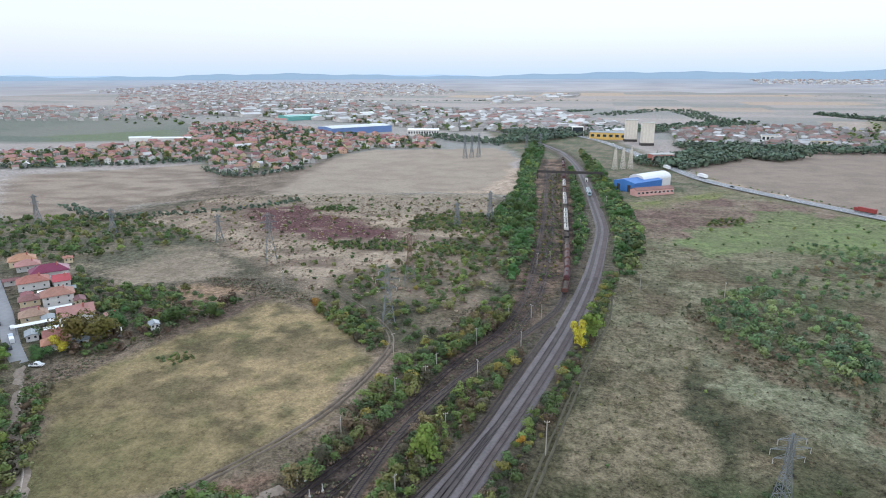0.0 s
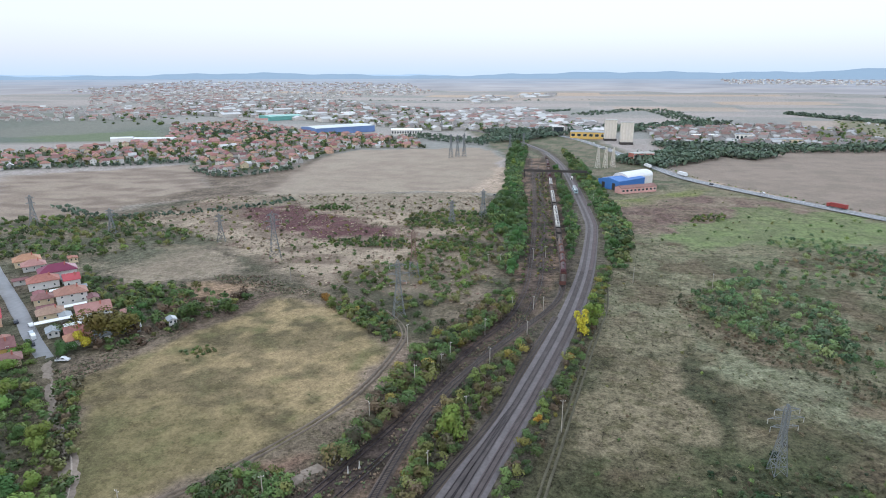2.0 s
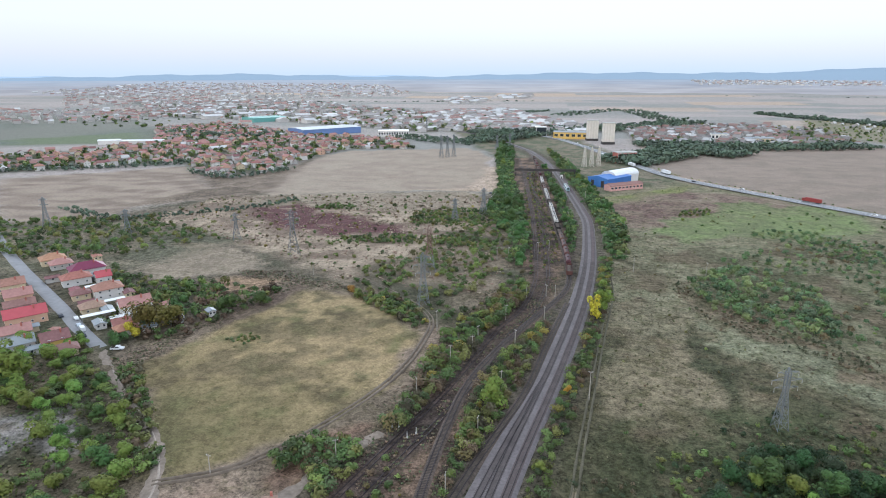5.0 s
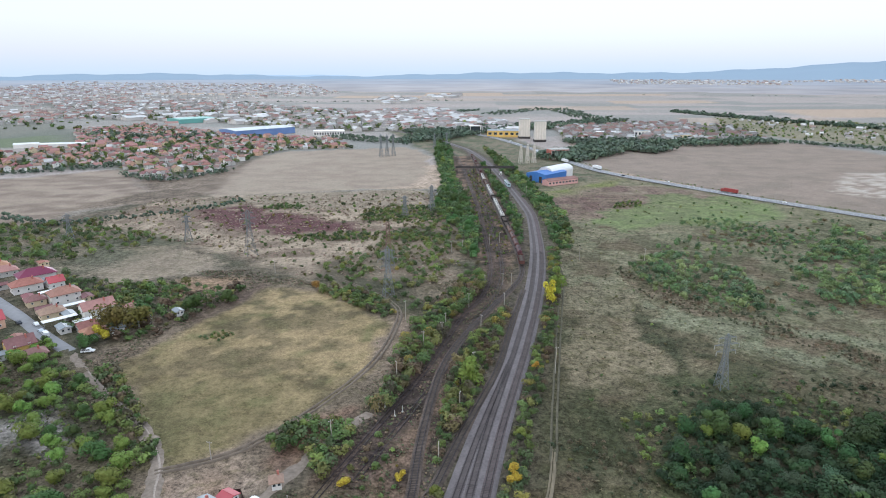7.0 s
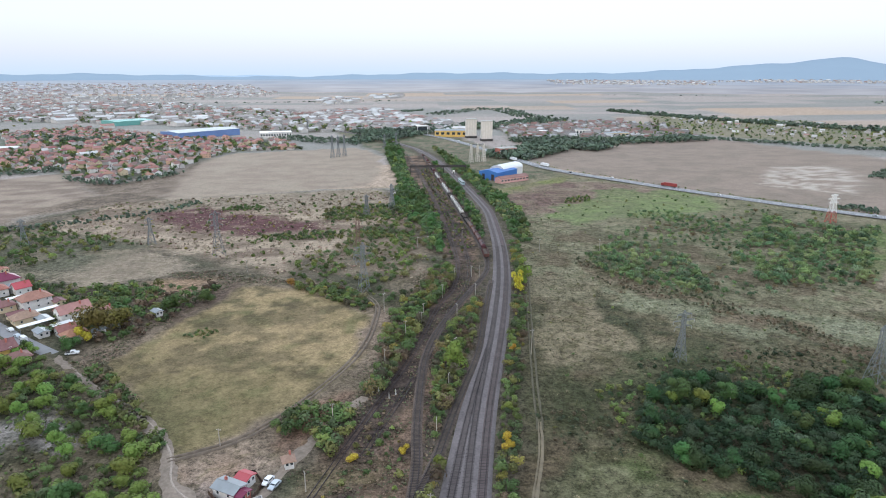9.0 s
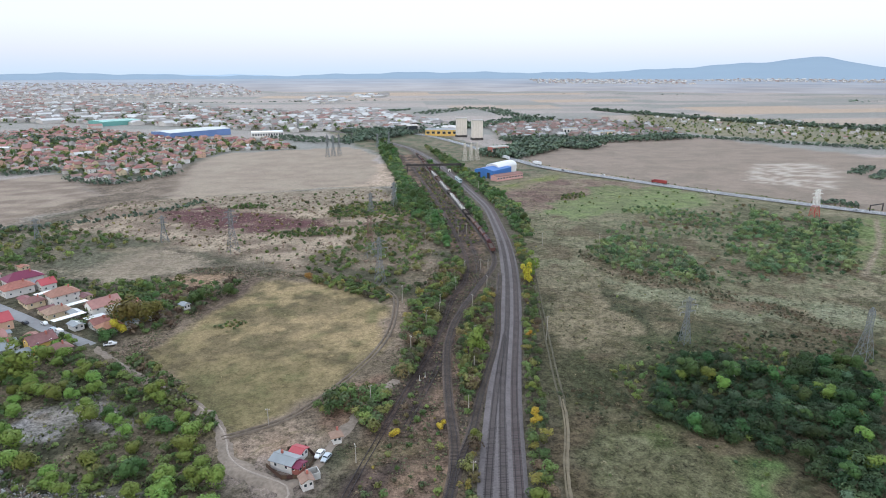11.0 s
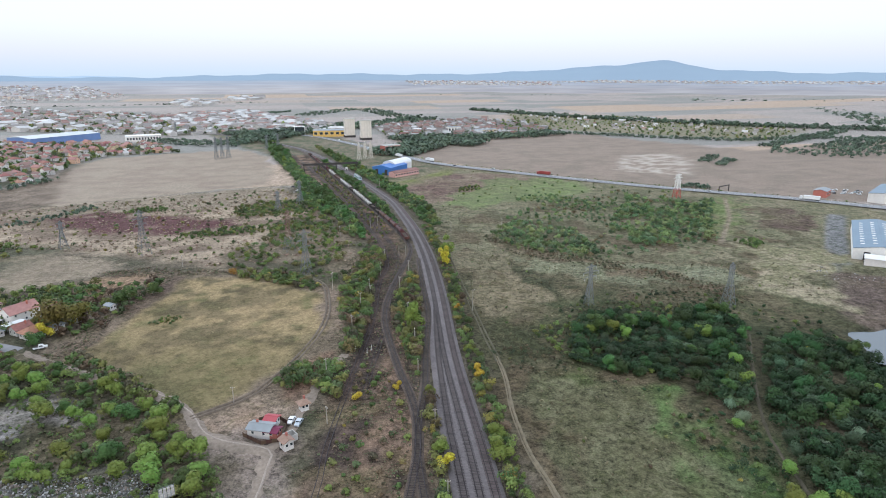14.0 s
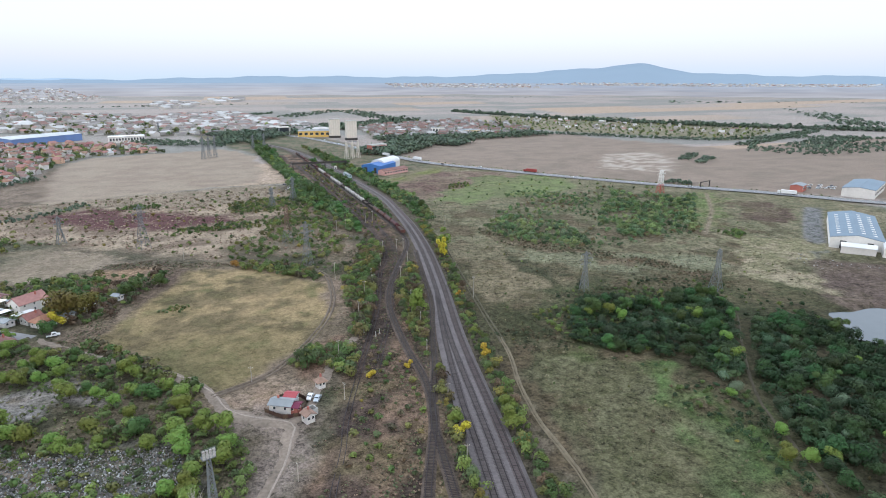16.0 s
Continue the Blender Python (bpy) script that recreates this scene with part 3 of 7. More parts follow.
# trodden and oily earth along the railway
d_main = off_line(gx, gy, MAIN[MAIN[:, 1] < 900][::3])
yard_poly = [(-46, 30), (-36, 75), (-24, 118), (-6, 165), (3, 200), (15, 240), (22, 300), (14, 440), (6, 560), (-6, 760), (30, 760), (52, 420), (55, 330), (38, 240), (26, 190), (10, 120), (2, 60), (-8, 20)]
lay(soft(inside(wx, wy, yard_poly), 6), (0.075, 0.057, 0.047), (0.235, 0.163, 0.118), step01(n_mid * 0.4 + n_small * 0.6, 0.38, 0.7))
lay(soft(inside(wx, wy, [(-36, 120), (-28, 150), (-19, 152), (-24, 128)]), 6), (0.25, 0.15, 0.10), (0.17, 0.115, 0.085), n_small)
lay(soft(inside(wx, wy, [(-64, 118), (-45, 126), (-36, 120), (-38, 112), (-55, 104)]), 6), (0.28, 0.20, 0.145), (0.33, 0.26, 0.20), n_small)
lay(0.8 * soft(4.0 - off_line(gx, gy, LANE[(LANE[:, 1] < 104) & (LANE[:, 1] > 60)]) + 6 * n_small, 6), (0.235, 0.19, 0.165), (0.30, 0.25, 0.22), n_mid)
for line_, shift_ in ((YARD, 0), (YARD, 6)):
    q_ = (line_ + sideways(line_) * shift_)[(line_[:, 1] > 30) & (line_[:, 1] < 640)][::2]
    lay(soft(2.6 - off_line(gx, gy, q_) + 2 * (n_small - 0.5), 2.0) * 0.75, (0.07, 0.054, 0.05))
lay(soft(inside(wx, wy, [(-48, 30), (-34, 75), (-28, 112), (-4, 118), (0, 60), (-10, 20)]), 8) * step01(rag, 0.44, 0.56) * 0.85, (0.24, 0.175, 0.115), (0.145, 0.125, 0.07), n_small)
lay(soft(12 - d_main, 5) * 0.8, (0.12, 0.10, 0.085), (0.085, 0.08, 0.05), n_small)

# ploughed and mown fields are even, waste ground is rough
coarse = np.clip(1.05 - 0.65 * np.clip((np.hypot(gx, gy) - 420) / 500, 0, 1), 0, 1)
for poly in (FIELD_NORTH, FIELD_WEST, FIELD_FAR_E):
    coarse = coarse * (1 - 0.72 * soft(inside(gx, gy, poly), 12))
for poly in (FIELD_TAN, FIELD_PLOUGHED, GREEN_E, SCRUBLAND):
    coarse = coarse * (1 - 0.45 * soft(inside(gx, gy, poly), 12))
tint *= 0.9
gz = far_rise(gx, gy) + (n_mid - 0.5) * 0.5 * np.clip((d_main - 14) / 10, 0, 1) + (n_big - 0.5) * 0.6 * np.clip((d_main - 14) / 40, 0, 1) - 0.25
in_pond = soft(inside(wx, wy, POND), 6)
gz = gz - in_pond * 3.0
lay(in_pond, (0.06, 0.06, 0.05))
ii, jj = np.meshgrid(np.arange(NX - 1), np.arange(NY - 1), indexing="ij")
g0 = (ii * NY + jj).ravel()
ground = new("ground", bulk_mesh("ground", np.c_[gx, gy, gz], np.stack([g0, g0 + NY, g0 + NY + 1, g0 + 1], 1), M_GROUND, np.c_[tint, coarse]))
tagged(ground, "dry autumn plain of fields, scrub and bare earth", "ground", kind="structure")

# ---- hills at the edge of the plain ----


def hill_height(deg):
    """Height of the far ridge over the plain, by compass bearing from north."""
    h = 34 + 22 * np.exp(-((deg - 20) / 14) ** 2) + 30 * np.exp(-((deg - 46) / 18) ** 2) + 38 * np.exp(-((deg - 35.6) / 2.6) ** 2) + 36 * np.exp(-((deg - 33) / 8) ** 2)
    return h + 10 * np.sin(deg * 0.21 + 1) + 4 * np.sin(deg * 0.9) + 2 * np.sin(deg * 2.3)


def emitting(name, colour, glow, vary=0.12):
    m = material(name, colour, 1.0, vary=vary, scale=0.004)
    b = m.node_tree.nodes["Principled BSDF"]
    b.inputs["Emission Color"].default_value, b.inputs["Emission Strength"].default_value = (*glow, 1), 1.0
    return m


# distance haze is put into the hills' colour as a pale blue glow
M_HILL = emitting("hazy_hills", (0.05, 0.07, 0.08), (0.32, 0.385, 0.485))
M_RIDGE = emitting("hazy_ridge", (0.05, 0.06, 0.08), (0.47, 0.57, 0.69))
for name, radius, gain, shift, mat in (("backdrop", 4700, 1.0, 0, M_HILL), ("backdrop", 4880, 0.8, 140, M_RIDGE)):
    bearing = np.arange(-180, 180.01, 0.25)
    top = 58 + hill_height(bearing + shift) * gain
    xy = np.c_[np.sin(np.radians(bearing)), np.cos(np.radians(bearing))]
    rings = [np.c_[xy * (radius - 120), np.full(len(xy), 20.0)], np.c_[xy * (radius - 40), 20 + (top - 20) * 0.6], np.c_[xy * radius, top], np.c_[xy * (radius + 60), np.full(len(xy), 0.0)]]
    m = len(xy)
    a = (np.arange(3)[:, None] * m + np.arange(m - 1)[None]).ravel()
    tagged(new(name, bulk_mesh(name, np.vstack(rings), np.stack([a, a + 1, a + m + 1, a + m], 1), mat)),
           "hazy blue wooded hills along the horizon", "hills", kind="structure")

# added rings glow bluer towards the hills, standing in for haze over the plain
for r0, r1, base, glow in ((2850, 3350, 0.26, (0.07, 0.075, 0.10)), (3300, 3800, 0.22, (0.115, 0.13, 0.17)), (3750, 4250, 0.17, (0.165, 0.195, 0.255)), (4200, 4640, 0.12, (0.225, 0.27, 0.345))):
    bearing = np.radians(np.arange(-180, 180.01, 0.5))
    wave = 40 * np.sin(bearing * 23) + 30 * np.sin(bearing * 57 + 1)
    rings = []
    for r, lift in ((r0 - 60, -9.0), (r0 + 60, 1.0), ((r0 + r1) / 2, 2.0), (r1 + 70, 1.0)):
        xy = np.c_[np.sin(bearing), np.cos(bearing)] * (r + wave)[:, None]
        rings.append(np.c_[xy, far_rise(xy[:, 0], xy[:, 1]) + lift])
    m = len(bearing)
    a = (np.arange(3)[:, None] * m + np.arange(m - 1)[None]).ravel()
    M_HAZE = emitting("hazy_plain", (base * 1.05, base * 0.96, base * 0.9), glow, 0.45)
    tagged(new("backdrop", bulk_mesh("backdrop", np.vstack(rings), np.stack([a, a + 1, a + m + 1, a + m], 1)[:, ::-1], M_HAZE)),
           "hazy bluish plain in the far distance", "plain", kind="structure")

# ---- railway ----
RAIL_OUTLINE = [(-0.06, 0.0), (-0.06, 0.17), (0.06, 0.17), (0.06, 0.0)]


def railway(name, line, bed, width, label, rail_mat=M_RAIL, base=0.0):
    """A ballast bed with two rails; the sleepers follow at the end of the file."""
    root = thing(name, 0, 0, 0, 0, label, "railway track", "railway tracks", "structure")
    if width:
        h = base + 0.12
        swept(line, [(-width - 0.9, -0.5), (-width, h), (width, h), (width + 0.9, -0.5)], bed, "ballast_bed", root)
    side = sideways(line)
    for o in (-0.72, 0.72):
        swept(line + side * o, [(a * 1.6, b + base + 0.12) for a, b in RAIL_OUTLINE], rail_mat, "rail", root)
    return root


side = sideways(MAIN)
taper = np.clip((195 - MAIN[:, 1]) / 105, 0, 1)[:, None]
main_b = railway("railway_track_1", MAIN, M_BALLAST, 0, "pale grey ballasted railway line with dark steel rails")
# the bed narrows where the west track joins
thin = np.clip((MAIN[:, 1] - 260) / 120, 0, 1)[:, None]
bed_l, bed_r = 2.7 + 3.7 * taper - 0.9 * thin, 5.9 - 0.7 * thin
rows_ = [MAIN - side * (bed_l + 0.8), MAIN - side * bed_l, MAIN + side * bed_r, MAIN + side * (bed_r + 0.8)]
bed_v = np.stack([np.c_[q, np.full(len(q), z)] for q, z in zip(rows_, (-0.5, 0.12, 0.12, -0.5))], 1).reshape(-1, 3)
k_ = (np.arange(len(MAIN) - 1)[:, None] * 4 + np.arange(3)[None]).ravel()
new("ballast_bed", bulk_mesh("ballast_bed", bed_v, np.stack([k_ + 5, k_ + 4, k_, k_ + 1], 1), M_BALLAST)).parent = main_b
main_a = railway("railway_track_2", (MAIN - side * 4.0 * taper)[MAIN[:, 1] < 190], M_BALLAST, 0, "dark steel rails on pale grey ballast")
main_c = railway("railway_track_3", (MAIN + side * 3.9)[MAIN[:, 1] < 800], M_BALLAST, 0, "rusty brown rails on ballast at the edge of the line")
M_OILY = material("oily_ballast", (0.098, 0.083, 0.082), 0.95, vary=0.3)
for root_, line_ in ((main_b, MAIN), (main_a, (MAIN - side * 4.0 * taper)[MAIN[:, 1] < 186])):
    swept(line_, [(-0.95, 0.119), (-0.85, 0.13), (0.85, 0.13), (0.95, 0.119)], M_OILY, "track_bed", root_)
siding = railway("railway_track_4", SIDING, M_OLDBED, 1.1, "old dark siding with weedy ballast", base=0.015)
spur = railway("railway_track_5", SPUR, M_OLDBED, 1.1, "disused curved spur with dark ballast", base=0.05)
yard_side = sideways(YARD)
yard_1 = railway("railway_track_6", YARD, M_OLDBED, 0, "overgrown old yard track sunk in dark earth", base=-0.26)
yard_2 = railway("railway_track_7", (YARD + yard_side * 6)[(YARD[:, 1] > 120) & (YARD[:, 1] < 700)], M_OLDBED, 0, "overgrown old yard track sunk in dark earth", base=-0.27)
dark_strip = swept((MAIN + side * 3.9)[MAIN[:, 1] < 800], [(-1.25, 0.121), (-1.2, 0.135), (1.2, 0.135), (1.25, 0.121)], material("rusty_ballast", (0.11, 0.085, 0.085), 0.95, vary=0.3), "ballast_bed", main_c)

# ---- roads and lanes ----


def road(name, line, half, mat, label, z=0.0, verge=0.5, ragged=0.0):
    ob = swept(line, [(-half - verge, z - 0.5), (-half, z), (half, z), (half + verge, z - 0.5)], mat, name, ragged=ragged)
    return tagged(ob, label, "road", kind="structure")


highway = road("road_1", HIGHWAY, 4.6, M_ROAD, "wide grey asphalt highway across the plain", 0.9, 1.2)
for o in (-4.2, 0.0, 4.2):
    swept(HIGHWAY + sideways(HIGHWAY) * o, [(-0.12, 0.905), (0.12, 0.905)], M_WHITE, "road_line", highway)
street = road("road_2", STREET, 2.6, M_STREET, "dusty pale village street", 0.02)
lane = road("road_3", LANE, 1.15, M_DIRT, "unpaved dusty lane with wheel ruts", -0.06, 1.6, 0.9)
dump_way = road("road_5", DUMP_WAY, 1.9, M_DIRT, "pale dusty track through dumped rubble", -0.04, 1.4, 0.7)
yard_way = road("road_4", YARD_WAY, 1.2, M_DIRT, "unpaved track along the old yard", -0.17, 1.8, 0.9)
M_PATH = material("trodden_grass", (0.18, 0.152, 0.105), 0.95, vary=0.35, scale=0.6, bump=0.3)


M_RUT = material("brown_rut", (0.155, 0.125, 0.098), 0.95, vary=0.4, scale=0.6)


def rut(line, shift, half, mat, label, z=0.1):
    ob = swept(line + sideways(line) * shift, [(-half - 0.25, -0.45), (-half, z), (half, z), (half + 0.25, -0.45)], mat, "path", ragged=0.8)
    return tagged(ob, label, "path", kind="structure")


for o in (-0.8, 0.8):
    rut(TRACK_W, o, 0.26, M_RUT, "worn wheel rut along the field edge")
    rut(TRACK_E[TRACK_E[:, 1] < 135], o * 0.55, 0.3 if o > 0 else 0.12, M_PATH, "faint wheel rut through rough grass", -0.06)
    rut(TRACK_E[TRACK_E[:, 1] > 128], o, 0.2, material("damp_rut", (0.10, 0.092, 0.062), 0.95, vary=0.4), "damp grassy wheel rut", 0.08)
rut(LANE[LANE[:, 1] < 175], -0.75, 0.22, material("dusty_rut", (0.33, 0.28, 0.24), 0.95, vary=0.3), "pale dusty rut in the lane", 0.02)
rut(DITCH_E, 0, 0.25, material("shaded_path", (0.09, 0.08, 0.055), 0.95, vary=0.4), "narrow worn path between bushes", -0.2)

# ---- trees and scrub ----


def scatter(poly, gap, count, seed, keep=None):
    """Up to count places inside an outline, at least gap metres apart."""
    rng = np.random.default_rng(seed)
    p = np.array(poly, float)
    lo, hi = p.min(0), p.max(0)
    cell, out = {}, []
    for _ in range(40):
        q = lo + (hi - lo) * rng.random((count * 3, 2))
        q = q[inside(q[:, 0], q[:, 1], poly) > 0]
        if keep is not None:
            q = q[keep(q[:, 0], q[:, 1])]
        for x, y in q:
            k = (int(x // gap), int(y // gap))
            if all((x - a) ** 2 + (y - b) ** 2 > gap * gap for i in (-1, 0, 1) for j in (-1, 0, 1) for a, b in cell.get((k[0] + i, k[1] + j), ())):
                cell.setdefault(k, []).append((x, y))
                out.append((x, y))
                if len(out) >= count:
                    return np.array(out)
    return np.array(out).reshape(-1, 2)


def clear_of_lines(x, y, extra=0.0):
    ok = off_line(x, y, MAIN[::2]) > 7.4 + extra
    for line, w in ((SIDING[::2], 2.6), (SPUR[::2], 2.4), (YARD[::2], 2.2), (LANE[::2], 3.0), (TRACK_W[::2], 2.4), (STREET[::2], 5), (HIGHWAY[::2], 10)):
        ok &= off_line(x, y, line) > w + extra
    return ok


def crown_quads(seed, leaves, lobes=7, wide=0.36, tall=0.48, base=0.5, leaf=0.037, tip=0.0, tight=0.42):
    """Leaf tufts over the outsides of several uneven lobes; height 1."""
    rng = np.random.default_rng(seed)
    centre = np.c_[rng.normal(0, wide * tight, lobes), rng.normal(0, wide * tight, lobes), base + rng.normal(0, tall * 0.42, lobes)]
    centre[0] = (0, 0, base)
    centre[:, :2] *= np.clip(1 - tip * (centre[:, 2:] - base + 0.1), 0.2, 1.2)
    size = wide * rng.uniform(0.45, 0.76, lobes)
    which = rng.integers(0, lobes, leaves)
    d = rng.normal(size=(leaves, 3))
    d /= np.linalg.norm(d, axis=1)[:, None]
    d[:, 2] = np.where(d[:, 2] < -0.5, -d[:, 2], d[:, 2])
    p = centre[which] + d * (size[which] * rng.uniform(0.72, 1.08, leaves))[:, None]
    p[:, 2] = np.clip(p[:, 2], 0.06, None)
    n = d + rng.normal(0, 0.2, (leaves, 3))
    n /= np.linalg.norm(n, axis=1)[:, None]
    u = np.cross(n, rng.normal(size=(leaves, 3)))
    u /= np.linalg.norm(u, axis=1)[:, None]
    w = np.cross(n, u)
    s = (leaf * rng.uniform(0.6, 1.4, leaves))[:, None]
    quad = np.stack([p - u * s, p - w * s * 0.75 + n * s * 0.25, p + u * s, p + w * s * 0.75 + n * s * 0.25], 1).reshape(-1, 3)
    return quad


def crown_mesh(name, quad, mat):
    return bulk_mesh(name, quad, np.arange(len(quad)).reshape(-1, 4), mat)


def trunk_geo(seed, top=0.55):
    rng = random.Random(seed)
    g = Geo().tube((0, 0, -0.05), (0.01, 0, top * 0.55), 0.028, 0.019, 6)
    g.tube((0.01, 0, top * 0.53), (0.02, 0.01, top), 0.019, 0.006, 5)
    for i in range(5):
        a = i * 1.3 + rng.random()
        z = top * (0.42 + 0.1 * i)
        g.tube((0.01, 0, z), (0.2 * math.cos(a), 0.2 * math.sin(a), z + 0.16 + 0.05 * rng.random()), 0.011, 0.003, 4)
    return g


TREE_KINDS = {}


def tree_kind(key, seed, mat, label, leaves=1500, **shape):
    root = thing("tree", 0, 0, 0, 0, label, "tree")
    part("trunk", trunk_geo(seed), M_BARK, root)
    part("crown", crown_mesh("crown", crown_quads(seed, leaves, **shape), mat), None, root)
    TREE_KINDS[key] = root


def place_tree(key, x, y, h, group, turn=None, wide=1.0, label=""):
    src = TREE_KINDS[key]
    turn = (x * 37 + y * 91) % 360 if turn is None else turn
    ob = copy_thing(src, pose(x, y, -0.35, 0, 0, turn))
    ob.scale = (h * wide, h * wide, h)
    return tagged(ob, label, group=group)


for i in range(4):
    tree_kind(f"green{i}", 20 + i, M_LEAF, "young green broadleaf tree with a loose crown", lobes=6 + i, wide=0.36 + 0.02 * i)
    tree_kind(f"pale{i}", 40 + i, M_LEAF_PALE, "fresh light green tree in the scrub", lobes=6 + i, wide=0.34, tall=0.45)
tree_kind("olive", 60, M_LEAF_OLIVE, "broad olive-green walnut tree beside the houses", leaves=1600, lobes=12, wide=0.45, tall=0.36, leaf=0.04)
tree_kind("yellow", 70, M_LEAF_YELLOW, "small tree in bright yellow autumn leaf", lobes=6, wide=0.36)
tree_kind("orange", 75, M_LEAF_ORANGE, "round bush in orange autumn leaf", lobes=7, wide=0.5, tall=0.3, base=0.45)
tree_kind("poplar", 80, M_LEAF_PALE, "slim upright poplar, pale green", leaves=1000, lobes=12, wide=0.2, tall=0.62, base=0.5, leaf=0.035)
tree_kind("gold_poplar", 85, M_LEAF_YELLOW, "slim upright poplar turned golden yellow", leaves=900, lobes=11, wide=0.22, tall=0.6, base=0.48, leaf=0.038)

M_LEAF_DEEP = material("leaf_deep_green", (0.042, 0.08, 0.026), 0.7, vary=0.25, scale=0.6, random_ob=0.4, island=0.16)
for i in range(3):
    tree_kind(f"deep{i}", 100 + i, M_LEAF_DEEP, "deep green bushy tree in the thicket", lobes=7, wide=0.44, tall=0.34, base=0.47, tight=0.32)
    tree_kind(f"round{i}", 110 + i, M_LEAF_PALE, "rounded yellow-green sapling on waste ground", leaves=1400, lobes=6, wide=0.36, tall=0.40, base=0.52, tight=0.28)
off_slabs = lambda x, y: (inside(x, y, SLABS[0]) < -1) & (inside(x, y, SLABS[1]) < -1)
rng = random.Random(5)
for i, (x, y) in enumerate(scatter(WOOD_W, 4.6, 150, 21, lambda x, y: clear_of_lines(x, y, 0.8) & (inside(x, y, RUBBLE) < 2) & off_slabs(x, y) & (y > 48) & (x > -165))):
    place_tree(rng.choice(["green0", "round0", "round1", "pale2", "round2", "round0", "green2"]), x, y, rng.uniform(4.2, 7.4), "trees on the waste ground", wide=1.25)
off_ditch = lambda x, y: off_line(x, y, DITCH_E) > 2.6
tree_kind("willow", 90, material("leaf_willow", (0.07, 0.108, 0.058), 0.7, vary=0.25, scale=0.6, random_ob=0.4, island=0.14), "rounded grey-green willow bush", leaves=1600, lobes=7, wide=0.5, tall=0.26, base=0.45, leaf=0.036, tight=0.3)
for x, y in np.vstack([scatter(WOOD_E, 6.0, 48, 22, off_ditch), scatter(WOOD_E2, 6.0, 74, 26, off_ditch)]):
    key = rng.choice(["deep0", "willow", "deep1", "deep2", "willow", "deep0", "green1", "deep2", "round1"])
    place_tree(key, x, y, rng.uniform(3.4, 5.4) if key == "willow" else rng.uniform(4.0, 7.5), "trees in the eastern thicket", wide=1.1)
tree_kind("pale_willow", 95, material("leaf_silver_willow", (0.155, 0.205, 0.125), 0.7, vary=0.25, scale=0.6, random_ob=0.2, island=0.12), "round silvery green willow bush", leaves=1700, lobes=6, wide=0.5, tall=0.24, base=0.45, leaf=0.033, tight=0.28)
for key, x, y, h, wd in (
        ("green1", 87, 143, 7.5, 1.2),
        ("green0", 74, 112, 7.0, 1.2),
        ("round0", 125, 112, 6.0, 1.2),
        ("round1", 119, 101, 6.5, 1.2),
        ("round2", 112, 89, 6.0, 1.2),
        ("round0", 109, 92, 5.0, 1.2),
        ("pale_willow", 102, 86, 3.8, 1.1),
        ("pale_willow", 97, 78, 4.0, 1.1),
        ("pale_willow", 95, 70, 4.4, 1.2),
        ("round2", 91, 68, 4.0, 1.2),
        ("green2", 139, 140, 6.0, 1.2),
        ("green3", 150, 144, 6.0, 1.2),
        ("yellow", 153, 101, 3.2, 1.2),
        ("pale_willow", 146, 63, 5.0, 1.2),
        ("round1", 79, 36, 6.0, 1.2),
        ("round0", 85, 34, 5.5, 1.2),
        ("pale_willow", 120, 53, 4.5, 1.2),
        ("willow", 123, 70, 5.0, 1.3),
        ("willow", 121, 59, 5.0, 1.3),
        ("pale_willow", 111, 117, 4.0, 1.2),
        ("willow", 109, 123, 4.2, 1.3),
        ("round2", 91, 32, 5.0, 1.2),
        ("round1", 88, 46, 5.0, 1.2),
        ("pale_willow", 105, 52, 4.2, 1.2),
        ("pale_willow", 105, 38, 4.6, 1.2),
):
    place_tree(key, x, y, h, "trees in the eastern thicket", wide=wd)
for poly, n, seed, h0, h1 in ((RAIL_TREES, 30, 23, 6, 10), (RAIL_TREES_E, 14, 24, 6, 9), (RAIL_TREES_M, 10, 25, 4, 7)):
    for x, y in scatter(poly, 7.0, n, seed, clear_of_lines):
        place_tree(rng.choice(["green0", "green1", "green2", "green3", "pale3"]), x, y, rng.uniform(h0, h1), "trees along the railway", wide=1.2)
for key, x, y, h, wd in (("pale3", 16.5, 169, 11.5, 0.95), ("gold_poplar", 53, 244, 12.5, 0.85), ("poplar", 57, 254, 13.5, 1.1), ("olive", -123, 206, 13, 1.0),
                         ("olive", -117, 212, 10, 1.0), ("yellow", -125.5, 199.5, 7.0, 1.1), ("green3", -128, 193, 6.0, 1.2), ("poplar", -142, 161, 14, 1.25), ("poplar", -148, 158, 11, 1.25),
                         ("orange", -57, 263, 4.5, 1.1), ("yellow", 28.4, 120, 4.8, 1.2), ("orange", 16.8, 65, 3.0, 1.3), ("pale1", 17.9, 74, 6.0, 1.5), ("pale2", 20.6, 84, 5.2, 1.4),
                         ("yellow", 2.1, 74, 5.0, 1.3), ("pale0", 3.5, 82.5, 5.2, 1.4), ("yellow", -14.7, 116, 3.6, 1.4), ("yellow", -0.8, 119, 3.4, 1.1), ("pale2", 8.6, 113, 4.2, 1.1),
                         ("yellow", 39.8, 181, 3.8, 1.0), ("pale0", 31, 140, 4.0, 1.3), ("orange", 49, 225, 3.5, 1.0), ("green1", -120, 222, 8, 1.2), ("green2", -105, 232, 9, 1.2),
                         ("green0", -92, 240, 8, 1.3), ("pale1", -140, 190, 4.5, 1.3), ("green0", -146, 196, 4.0, 1.3)):
    place_tree(key, x, y, h, "single trees", wide=wd)


